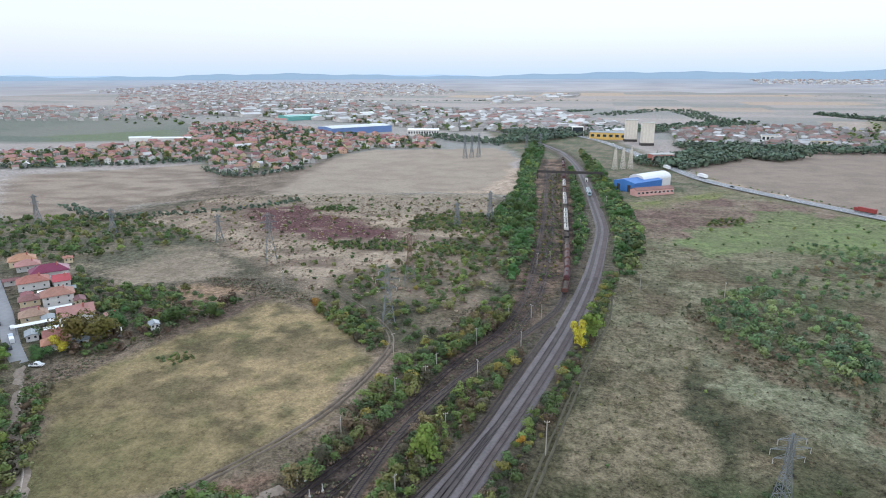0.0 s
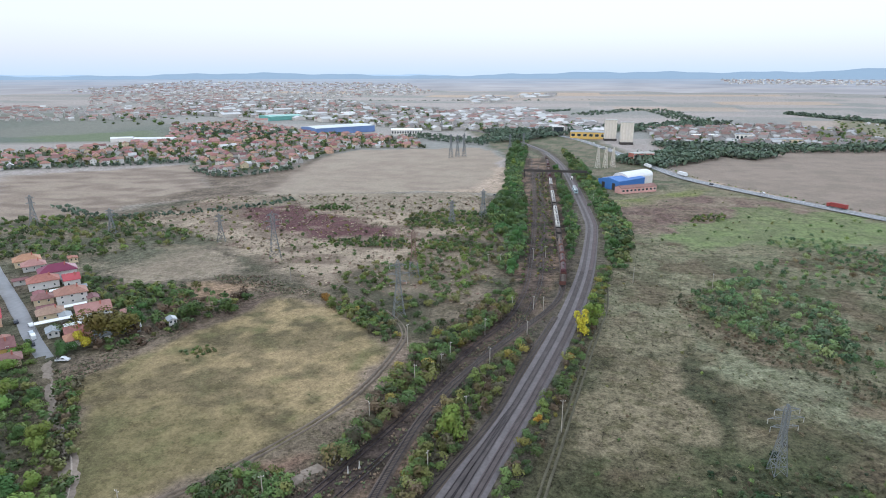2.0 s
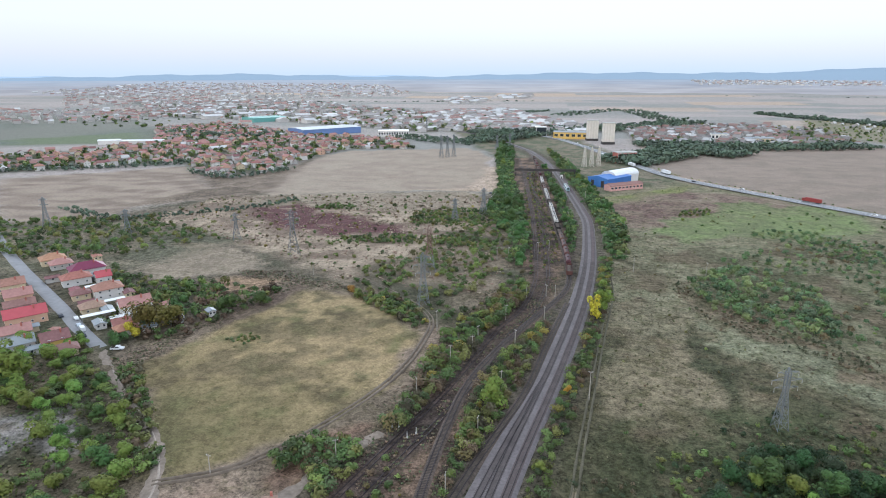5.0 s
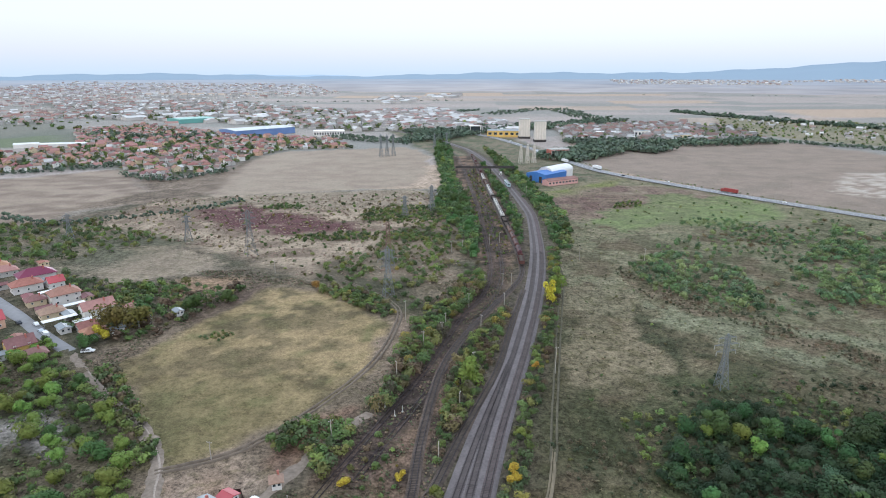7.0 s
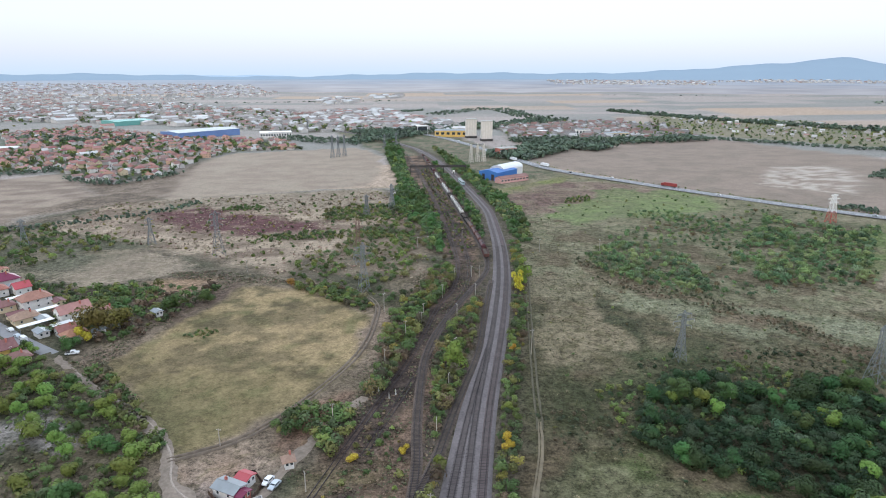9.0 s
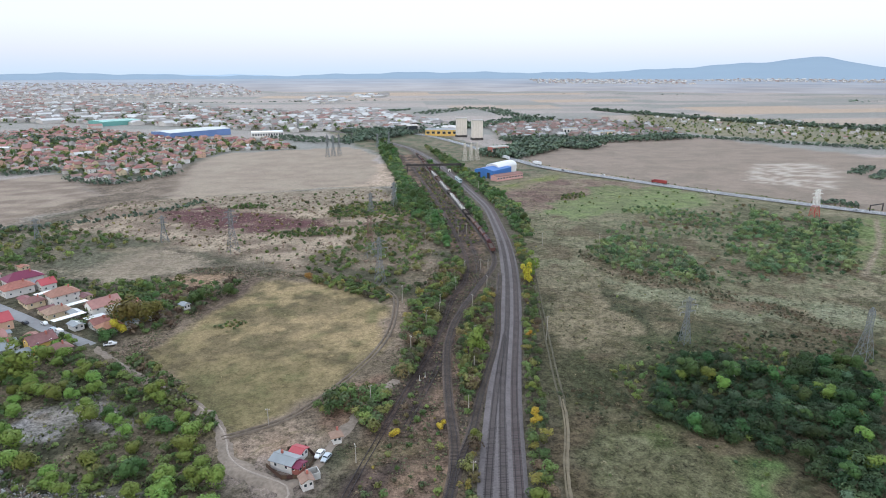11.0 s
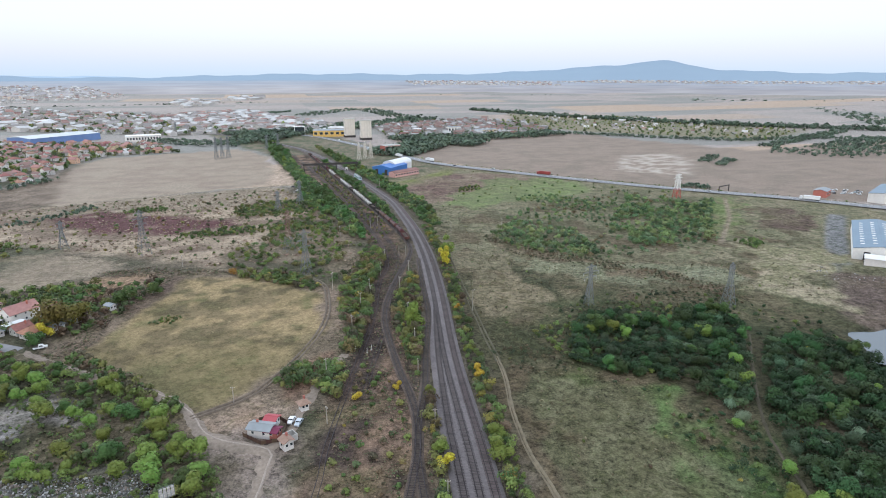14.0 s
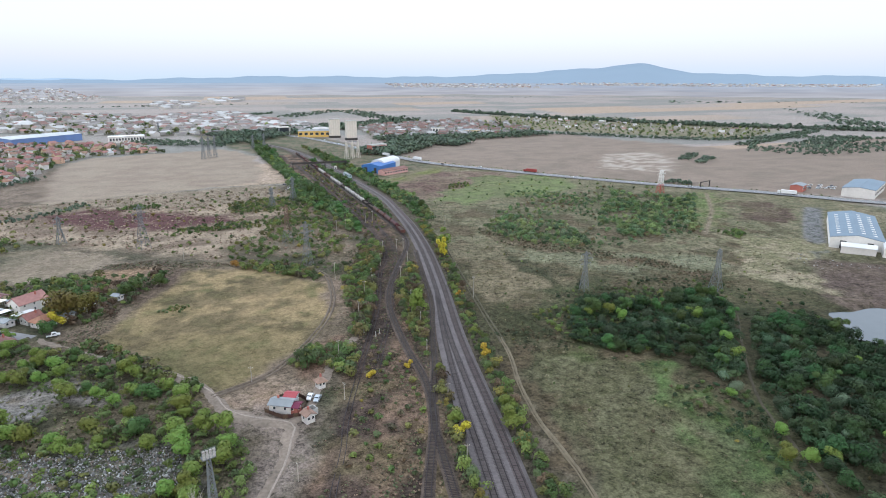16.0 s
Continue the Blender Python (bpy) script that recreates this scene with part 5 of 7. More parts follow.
shed("hall", 296, 166, 11, 9, 4.6, -49, "white", "white", "white tent-like hall beside the warehouse", 2.4, round_roof=True)
shed("hall", 470, 318, 60, 24, 7, -60, "white", "steel_blue", "white showroom with a blue roof across the highway", 1.5, bays=10)
shed("hall", 425, 345, 16, 10, 5, -60, "brick", "grey", "small orange-brick shop by the highway", 1.2, bays=3)
shed("hall", -10, 1075, 26, 12, 9, -80, "grey", "grey", "dark grey roadside building", 0.6, bays=5)
shed("hall", 300, 1010, 22, 12, 10, -95, "white", "grey", "white office block among trees", 0.6, bays=4)
shed("hall", 250, 1035, 40, 12, 6, -80, "grey", "white", "low concrete works building", 0.6, bays=5)
shed("hall", 350, 985, 45, 12, 6, -80, "cream", "grey", "long cream workshop of the works", 1.0, bays=6)

for x, y, label in ((106.5, 972, "tall pale concrete grain silo"), (126, 925, "tall pale concrete grain silo beside the highway")):
    root = thing("grain_silo", x, y, 0, 8, label, "silo", "grain silos")
    root.scale = (0.86, 0.86, 1.0)
    for i in range(4):
        part("cell", Geo().tube((-7.2 + i * 4.8, 0, -0.5), (-7.2 + i * 4.8, 0, 30.2), 2.9, 2.9, 16), M_CONCRETE, root)
    part("body", Geo().box(-9.6, -2.6, -0.5, 9.6, 9.0, 30.0), M_CONCRETE, root)
    part("roof", Geo().box(-10.2, -3.2, 30.2, 10.2, 9.4, 31.2), WALLS["grey"], root)
    part("plinth", Geo().box(-10.4, -3.4, -0.4, 10.4, 9.6, 3.4), M_DARK, root)
block = thing("office_block", 126, 737, 0, 27, "three-storey office block with brick ends", "building")
part("wall", Geo().box(-13, -5, -0.4, 13, 5, 11.5), WALLS["white"], block)
part("end_wall", Geo().box(-13.25, -5.05, -0.4, -12.9, 5.05, 11.6), WALLS["brick"], block)
part("roof", Geo().box(-13.4, -5.3, 11.5, 13.4, 5.3, 12.0), WALLS["grey"], block)
for s in range(3):
    part("spandrel", Geo().box(-12.8, -5.08, 2.9 + s * 3.4, 12.8, -5.0, 3.9 + s * 3.4), WALLS["brick"], block)
    for i in range(9):
        window_at(block, -11.4 + i * 2.85, -5, 1.2 + s * 3.4, "-y", 1.9, 1.6)
office = thing("office_block", 28, 1052, 0, 10, "dark glazed office block with a white frame", "building")
part("wall", Geo().box(-9, -6, -0.4, 9, 6, 13), M_GLASS, office)
for x0 in (-9.4, 8.6):
    part("pillar", Geo().box(x0, -6.4, -0.4, x0 + 0.9, -5.6, 14.2), M_WHITE, office)
part("roof", Geo().box(-9.5, -6.4, 13, 9.5, 6.2, 14.2), M_WHITE, office)

# ---- village and town ----
kinds = []
for i, (w, d, h, roof, wall, hip, st) in enumerate(((11, 8, 3.2, "pink", "white", False, 1), (12, 9, 5.4, "red", "white", True, 2), (10, 8, 3.4, "brown", "white", False, 1), (13, 9, 5.2, "pink", "peach", False, 2),
                                                    (11, 9, 3.2, "red", "white", True, 1), (9, 8, 5.6, "brown", "white", False, 2), (12, 8, 3.4, "pink", "grey", True, 1), (10, 9, 4.6, "red", "cream", False, 1))):
    label = f"{'two-storey' if st == 2 else 'low'} {wall} house with a {roof} {'hip' if hip else 'gable'} roof"
    kinds.append(house(-400, 720, w * 0.8, d * 0.8, h * 0.9, 0, roof, wall, label, hip=hip, storeys=st, rows=2, chimney=i % 2 == 0, plain=True))
rng = random.Random(11)
spots = scatter(VILLAGE, 15.0, 285, 41)
for i, (x, y) in enumerate(spots):
    turn = rng.choice([45, 135, 50, 140]) + rng.uniform(-8, 8)
    if i < len(kinds):
        kinds[i].matrix_basis = pose(x, y, 0, 0, 0, turn)
    else:
        copy_thing(rng.choice(kinds), pose(x, y, 0, 0, 0, turn))


def far_houses(name, places, seed, label, size=(9, 16), tall=(3, 6), pale=0.4, dim=1.0):
    """One mesh of many small distant houses with pitched roofs."""
    r = np.random.default_rng(seed)
    V, T = [], []
    roofs = [(0.28, 0.17, 0.15), (0.32, 0.215, 0.19), (0.25, 0.175, 0.16), (0.30, 0.28, 0.27), (0.52, 0.52, 0.52)]
    for x, y in places:
        w, d, h = r.uniform(*size) / 2, r.uniform(*size) / 3, r.uniform(*tall)
        a = math.radians(r.choice([45, 135]) + r.uniform(-12, 12))
        c, s, z0 = math.cos(a), math.sin(a), float(far_rise(np.array(x), np.array(y))) - 0.6
        p = lambda u, v, z: (x + u * c - v * s, y + u * s + v * c, z0 + z)
        top = h + min(d * 0.7, 3.0)
        wall = np.array([0.52, 0.50, 0.48]) * r.uniform(0.75, 1.1) * dim
        roof = np.array(roofs[3 + r.integers(2)] if r.random() < pale else roofs[r.integers(3)]) * r.uniform(0.8, 1.15) * dim
        quads = [(p(-w, -d, 0), p(w, -d, 0), p(w, -d, h), p(-w, -d, h)), (p(w, d, 0), p(-w, d, 0), p(-w, d, h), p(w, d, h)),
                 (p(w, -d, 0), p(w, d, 0), p(w, d, h), p(w, -d, h)), (p(-w, d, 0), p(-w, -d, 0), p(-w, -d, h), p(-w, d, h)),
                 (p(w, -d, h), p(w, d, h), p(w, 0, top), p(w, 0, top)), (p(-w, d, h), p(-w, -d, h), p(-w, 0, top), p(-w, 0, top)),
                 (p(-w - 0.4, -d - 0.4, h - 0.2), p(w + 0.4, -d - 0.4, h - 0.2), p(w + 0.4, 0, top + 0.2), p(-w - 0.4, 0, top + 0.2)),
                 (p(w + 0.4, d + 0.4, h - 0.2), p(-w - 0.4, d + 0.4, h - 0.2), p(-w - 0.4, 0, top + 0.2), p(w + 0.4, 0, top + 0.2))]
        for i, q in enumerate(quads):
            V += q
            T += [roof if i > 5 else wall] * 4
    V = np.array(V)
    return tagged(new(name, bulk_mesh(name, V, np.arange(len(V)).reshape(-1, 4), M_FAR, np.array(T))), label, "houses", kind="stuff")


M_FAR = material("distant_walls", (0.5, 0.5, 0.5), 0.85, vary=0.15, scale=0.3, attribute="tint")
far_houses("far_houses", scatter(VILLAGE, 13, 560, 42)[285:], 43, "tile-roofed houses packed in the village", (6, 11), (2.5, 4.5), pale=0.2)
far_houses("far_houses", scatter(TOWN, 19, 620, 44), 45, "distant town of white and red-roofed houses", (7, 22), (3, 7), 0.6)
far_houses("far_houses", scatter(WORKS_E, 17, 190, 46), 47, "scattered low sheds of an old works", (6, 18), (2, 5), 0.75, 0.7)
far_houses("far_houses", scatter([(-2100, 2300), (-1300, 2050), (-800, 2150), (-500, 2600), (-900, 3600), (-2300, 3600)], 34, 700, 48), 49, "far suburbs across the plain", (8, 22), (3, 8), 0.8)
far_houses("far_houses", scatter([(900, 3700), (1700, 3300), (1900, 3900), (1000, 4400)], 34, 260, 50), 51, "far village under the hills", (10, 22), (4, 8), 0.8)
far_houses("far_houses", scatter([(1900, 3800), (3300, 2500), (3700, 2700), (2400, 4000)], 34, 420, 52), 53, "far village under the hills", (10, 22), (4, 8), 0.8)
far_houses("far_houses", scatter([(-1500, 900), (-1100, 1100), (-820, 1230), (-900, 1500), (-1500, 1500)], 26, 220, 54), 55, "outlying houses west of the town", (9, 18), (3, 6), 0.3)
thicket("town_trees", scatter(VILLAGE, 8.5, 1200, 61), rs.uniform(3, 7, 1200), GREENS, 62, "garden trees between the village houses", leaves=40, leaf=0.19)
thicket("town_trees", scatter(TOWN, 17, 900, 63), rs.uniform(5, 11, 900), GREENS, 64, "trees among the distant town", leaves=36, leaf=0.2)
thicket("town_trees", scatter(WORKS_E, 15, 420, 65), rs.uniform(3, 8, 420), GREENS, 66, "trees among the old works", leaves=36, leaf=0.2)


def tree_belt(line, half, gap, count, seed, h0, h1, label):
    """A long belt of trees across the plain."""
    c = spline(line, 10)
    sd = sideways(c)
    poly = np.vstack([c + sd * half, (c - sd * half)[::-1]])
    q = scatter(poly, gap, count, seed)
    # greens lightened towards blue, with distance haze put into the colour
    return thicket("tree_belt", q, rs.uniform(h0, h1, len(q)), [(0.10, 0.145, 0.10), (0.12, 0.16, 0.11), (0.10, 0.13, 0.10)], seed, label, leaves=34, leaf=0.2, spread_tone=0.18)


tree_belt([(551, 1640), (700, 1290), (850, 1050), (1000, 880), (1400, 560)], 13, 6.5, 900, 67, 8, 12, "dark belt of trees across the eastern plain")
tree_belt([(430, 990), (537, 880), (640, 775), (700, 740), (820, 740), (980, 660)], 9, 6, 420, 68, 4, 7, "ragged line of trees behind the pale field")
tree_belt([(120, 716), (165, 770), (225, 840), (280, 800)], 30, 6, 330, 69, 7, 13, "grove of trees behind the office block")
tree_belt([(165, 900), (260, 905), (330, 890), (470, 925)], 20, 7, 330, 70, 6, 12, "trees along the edge of the works")
tree_belt([(-330, 410), (-270, 385), (-200, 425), (-165, 470)], 5, 4, 160, 71, 2, 4, "dark hedge across the fields")
tree_belt([(-560, 560), (-450, 600), (-370, 655)], 9, 6, 120, 72, 3, 7, "hedge behind the pale field")
tree_belt([(-330, 590), (-275, 565), (-235, 640)], 7, 6, 60, 73, 3, 6, "bushes at the village edge")
tree_belt([(-620, 1010), (-470, 950), (-420, 1010)], 30, 10, 160, 74, 5, 10, "wood beside the village")
tree_belt([(-200, 985), (-120, 930), (-60, 900)], 26, 9, 160, 75, 5, 9, "wood behind the northern field")
tree_belt([(-60, 930), (-20, 1010), (60, 1120), (180, 1180), (330, 1330)], 34, 9, 480, 76, 7, 14, "wooded belt beside the railway")
tree_belt([(-900, 2000), (-200, 2150), (400, 2300)], 18, 13, 420, 77, 8, 14, "far belt of trees on the plain")
tree_belt([(700, 2600), (1500, 2300), (1900, 2050)], 55, 14, 800, 78, 12, 20, "far wood on the plain")
tree_belt([(1500, 1900), (2300, 1500), (3300, 1000)], 80, 18, 700, 79, 12, 20, "far wood on the eastern plain")
tree_belt([(640, 620), (700, 560), (900, 600)], 30, 10, 160, 80, 4, 8, "copse in the pale field")

# trade sheds and white halls strung along the highway into town
TRADE = [(-244, 1458), (-227, 1639), (-64, 1706), (96, 1247), (114, 1051), (36, 1076), (-82, 1216), (-185, 1221)]
far_houses("far_houses", scatter(TRADE, 17, 260, 201), 202, "white trade halls and shops along the highway", (10, 30), (4, 8), 0.75)
thicket("town_trees", scatter(TRADE, 13, 300, 203), rs.uniform(4, 9, 300), GREENS, 204, "trees among the trade halls", leaves=30, leaf=0.2)
far_houses("far_houses", scatter([(-967, 1727), (-1145, 2286), (-909, 2100), (-671, 1626), (-436, 1567), (-289, 1314), (-425, 1201), (-607, 1145)], 44, 46, 205), 206, "large pale warehouses at the edge of town", (22, 48), (5, 8), 0.9)
far_houses("far_houses", scatter([(-1978, 2384), (-2267, 3253), (-1487, 2807), (-890, 1618), (-795, 1260), (-958, 1239), (-1215, 1457)], 22, 420, 207), 208, "red and white houses of the outer town", (9, 18), (3, 6), 0.35)
thicket("town_trees", scatter([(-1978, 2384), (-2267, 3253), (-1487, 2807), (-890, 1618), (-694, 1099), (-901, 1076)], 22, 620, 209), rs.uniform(5, 11, 620), GREENS, 210, "garden trees of the outer town", leaves=24, leaf=0.24)
far_houses("far_houses", scatter([(-313, 2245), (-285, 2423), (-179, 2252), (-170, 1936), (-258, 1956)], 30, 26, 211), 212, "white halls standing out on the plain", (20, 44), (5, 7), 0.95)
far_houses("far_houses", scatter([(-130, 2475), (-25, 2540), (-17, 2369), (-115, 2312)], 36, 12, 213), 214, "white farm sheds on the plain", (24, 60), (5, 8), 0.95)
far_houses("far_houses", scatter([(175, 1162), (462, 1283), (394, 1011), (294, 948), (187, 1004)], 16, 150, 215), 216, "brown and grey blocks of the old works", (8, 18), (3, 7), 0.5, 0.8)
far_houses("far_houses", scatter([(597, 1397), (857, 1286), (947, 925), (789, 790), (563, 1039)], 26, 90, 217), 218, "small sheds in allotments between the tree belts", (5, 11), (2, 4), 0.7)
thicket("town_trees", scatter([(594, 1464), (857, 1286), (948, 857), (729, 727), (525, 969), (491, 1154)], 13, 520, 219), rs.uniform(2.5, 6.5, 520), GREENS, 220, "small trees scattered over allotments", leaves=30, leaf=0.2)
tree_belt([(666, 661), (750, 702), (873, 763), (1000, 827)], 11, 6, 150, 221, 4, 8, "curving row of trees by a stream")
tree_belt([(720, 613), (813, 647), (947, 707)], 26, 8, 130, 222, 4, 8, "grove on the eastern plain")
tree_belt([(472, 552), (511, 585), (526, 592)], 7, 4, 34, 223, 3, 6, "group of bushes in the bare field")
tree_belt([(467, 522), (495, 544), (523, 558)], 6, 4, 30, 224, 3, 6, "group of bushes in the bare field")
tree_belt([(337, 417), (350, 416), (352, 399)], 4, 3, 34, 225, 3, 5, "dark bushes below the highway")
tree_belt([(1157, 2746), (1465, 2693), (1424, 2085)], 90, 16, 520, 226, 8, 14, "far wood on the plain")
tree_belt([(2167, 2570), (2627, 2453), (2619, 1947)], 140, 30, 420, 227, 8, 14, "trees round the far village")
tree_belt([(1829, 1851), (1570, 1406), (1204, 875)], 40, 16, 300, 228, 7, 12, "belt of trees along a far road")
tree_belt([(-840, 2433), (-674, 2524), (-443, 2413)], 14, 12, 160, 229, 6, 10, "thin line of trees on the western plain")
tree_belt([(-899, 2080), (-645, 2075), (-386, 2068)], 12, 12, 200, 230, 6, 10, "thin line of trees on the plain")
tree_belt([(-249, 1567), (-93, 1562), (40, 1716)], 20, 10, 220, 231, 6, 11, "trees north of the trade halls")
tree_belt([(68, 1538), (241, 1754), (298, 1435)], 30, 11, 260, 232, 5, 10, "trees behind the silos")
tree_belt([(-93, 1071), (-41, 1100), (-15, 1004)], 22, 6, 200, 233, 5, 9, "dark grove behind the bare northern field")

# a pipe carried up and over a field track in a square arch
arch = thing("pipe_arch", 357, 385, 0, 20, "dark overhead heating pipe bent over a field track", "pipe")
for x0 in (-8.0, 8.0):
    part("riser", Geo().tube((x0, 0, -0.4), (x0, 0, 5.2), 0.45, 0.45, 10), M_DARK, arch)
part("crossing", Geo().tube((-8.4, 0, 5.2), (8.4, 0, 5.2), 0.45, 0.45, 10), M_DARK, arch)

# ---- masts and poles ----


def lattice_tower(x, y, h, base, rz, paints, label, arms=((0.68, 3.6), (0.8, 4.6), (0.92, 3.2)), waist=0.6, group="power pylons", name="power_pylon", thick=0.085):
    """A steel lattice tower: four legs, crossed bracing in bays, pairs of arms with insulators."""
    root = thing(name, x, y, -0.3, rz, label, "pylon", group)
    top_w = base * 0.16

    def half(z):
        t = z / h
        return (base / 2 + (top_w - base / 2) * t / waist) if t < waist else top_w + (0.12 - top_w) * max(0, (t - 0.93) / 0.07)

    levels = [0.0]
    while levels[-1] < h * 0.97:
        levels.append(min(h, levels[-1] + max(1.5, half(levels[-1]) * 1.7)))
    corner = lambda i, z: (half(z) * (1, -1, -1, 1)[i], half(z) * (1, 1, -1, -1)[i], z)
    for i in range(4):
        for z0, z1, mat in ((0, h * 0.36, paints[0]), (h * 0.36, h * 0.66, paints[1]), (h * 0.66, h, paints[2])):
            steps = [z0] + [z for z in levels if z0 < z < z1] + [z1]
            part("leg", Geo().chain([corner(i, z) for z in steps], thick * 1.25), mat, root)
    for n, (a, b) in enumerate(zip(levels[:-1], levels[1:])):
        g, mat = Geo(), paints[min(2, int((a + b) / 2 / h * 3))]
        for i in range(4):
            j = (i + 1) % 4
            g.tube(corner(i, a), corner(j, b), thick * 0.7)
            g.tube(corner(j, a), corner(i, b), thick * 0.7)
            g.tube(corner(i, b), corner(j, b), thick * 0.7)
        tagged(part("bracing", g, mat, root), kind="stuff")
    for t, reach in arms:
        z, w = h * t, half(h * t)
        for s in (-1, 1):
            g = Geo()
            for yy in (-w, w):
                g.tube((s * w, yy, z), (s * reach, 0, z + 0.1), thick * 0.8)
                g.tube((s * w, yy, z + h * 0.035), (s * reach, 0, z + 0.1), thick * 0.7)
            g.tube((s * (w + reach) / 2, -w / 2, z), (s * (w + reach) / 2, w / 2, z), thick * 0.6)
            arm = part("cross_arm", g, paints[2], root)
            part("insulator", Geo().tube((s * reach, 0, z + 0.05), (s * reach, 0, z - 1.3), 0.07, 0.09, 6), WALLS["grey"], arm, "pale insulator string")
    return root


STEEL3 = (M_STEEL, M_STEEL, M_STEEL)
lattice_tower(-108, 317, 26.6, 6.0, 35, STEEL3, "grey steel lattice power pylon in the scrub")
lattice_tower(-20.3, 250.5, 25.0, 5.0, 25, STEEL3, "grey lattice pylon beside the weedy yard", arms=((0.62, 3.4), (0.76, 4.6), (0.9, 3.4)))
lattice_tower(-26.5, 300.6, 24.5, 5.5, 20, (M_STEEL, M_RUSTY, M_RUSTY), "rust-brown lattice pylon in the scrub", arms=((0.66, 3.2), (0.8, 3.8), (0.93, 2.8)), thick=0.08)
lattice_tower(100, 171, 19.5, 3.4, 15, STEEL3, "weathered grey pylon on rough grass")
lattice_tower(160, 152, 20.5, 5.0, 20, STEEL3, "narrow steel pylon at the thicket's edge", arms=((0.9, 1.2),))
lattice_tower(299, 374, 20.5, 5.0, 10, (M_REDWHITE, M_WHITE, M_WHITE), "red and white banded lattice mast by the highway", arms=((0.7, 4.2), (0.83, 5.0), (0.95, 3.4)), waist=0.95, thick=0.15)
for x, y, h in ((-91.5, 742, 28.5), (-85, 750, 27), (-78, 757, 28), (-235, 349, 16), (-303, 359, 20), (-157, 345, 17), (-29, 415, 16), (-11, 437, 20), (-180, 1120, 22), (-30, 838, 20), (-14, 860, 20)):
    lattice_tower(x, y, h, 4.6, 30, STEEL3, "distant grey lattice pylon", arms=((0.72, 2.8), (0.9, 2.4)), thick=0.13)
sub = [(77, 690), (85, 694), (93, 698)]
for x, y in sub:
    lattice_tower(x, y, 22, 4.0, 30, (M_CONCRETE, M_CONCRETE, M_CONCRETE), "substation lattice tower beside the road", arms=((0.95, 1.6),), waist=0.95, thick=0.16)
beam = thing("gantry_beam", 85, 694, 20.3, 27, "pale steel beam across the substation towers", "gantry")
part("beam", Geo().box(-9.5, -0.4, 0, 9.5, 0.4, 0.7), M_STEEL, beam)


def pole(x, y, h, label="weathered concrete line pole", mat=M_WOOD, lamp=False, r=0.16):
    root = thing("pole", x, y, -0.3, (x * 31) % 360, label, "pole", "line poles")
    part("shaft", Geo().tube((0, 0, 0), (0, 0, h), r, r * 0.65, 8), mat, root)
    part("cross_bar", Geo().box(-0.7, -0.05, h - 0.5, 0.7, 0.05, h - 0.38), mat, root)
    for s in (-0.6, 0.6):
        part("insulator", Geo().tube((s, 0, h - 0.38), (s, 0, h - 0.15), 0.06, 0.05, 6), M_WHITE, root)
    return root


for x, y, h in ((46.6, 178.8, 10.2), (-9.8, 224.7, 8.8), (102.5, 139.7, 6), (-52.7, 126.4, 5.6), (-84, 284.4, 7), (-0.4, 197.7, 7), (-7.8, 173.4, 6.5), (16.8, 240, 7),
                (21.7, 216, 6.5), (32.7, 242.9, 6), (7.3, 218.7, 6), (37.7, 270.9, 6), (24.7, 268.4, 6), (33.6, 270.6, 6), (13.2, 327.7, 7), (6.9, 326.2, 7), (29.4, 341.2, 7),
                (35.6, 347, 7), (78.4, 313.5, 8), (113.4, 310.7, 8), (13.9, 153.8, 6.5), (18.5, 185, 5), (-25.4, 105, 6), (-43.2, 68.4, 5.5), (8.6, 127.9, 6), (5.6, 95.6, 5.5),
                (-0.6, 62.2, 6), (6.2, 209, 6), (-22.2, 136.6, 6.5), (49, 420, 8), (66, 500, 8)):
    pole(x, y, h)
for x, y in ((-9.3, 154.6), (-3.6, 152.1), (-11.2, 154.3), (-5.7, 149.5)):
    root = thing("gate_post", x, y, -0.3, 20, "tapered pale concrete post", "post", "gate posts")
    part("post", Geo().tube((0, 0, 0), (0, 0, 2.2), 0.2, 0.09, 4), WALLS["grey"], root)
    part("foot", Geo().box(-0.28, -0.28, 0, 0.28, 0.28, 0.35), WALLS["grey"], root)

flood = lattice_tower(-62.5, 60.5, 17.0, 2.2, 20, STEEL3, "steel lattice floodlight mast over the waste ground", arms=(), waist=0.95, group="floodlight masts", name="floodlight_mast", thick=0.09)
part("platform", Geo().box(-1.5, -0.9, 16.6, 1.5, 0.9, 16.75), M_STEEL, flood)
for r in range(3):
    for c in range(4):
        part("floodlight", Geo().box(-1.4 + c * 0.75, -1.0, 16.9 + r * 0.75, -0.85 + c * 0.75, -0.55, 17.4 + r * 0.75), WALLS["grey"], flood)
part("rail", Geo().tube((-1.5, -0.6, 16.7), (-1.5, -0.6, 19.2), 0.06).tube((1.5, -0.6, 16.7), (1.5, -0.6, 19.2), 0.06).tube((-1.5, -0.6, 19.1), (1.5, -0.6, 19.1), 0.06), M_STEEL, flood)
dead = thing("dead_tree", -66.5, 63, -0.3, 0, "bare grey dead tree beside the mast", "tree")
M_DEAD = material("bleached_wood", (0.42, 0.39, 0.34), 0.9)
dr = random.Random(3)
part("trunk", Geo().tube((0, 0, 0), (0.2, 0.1, 5), 0.22, 0.12, 6), M_DEAD, dead)
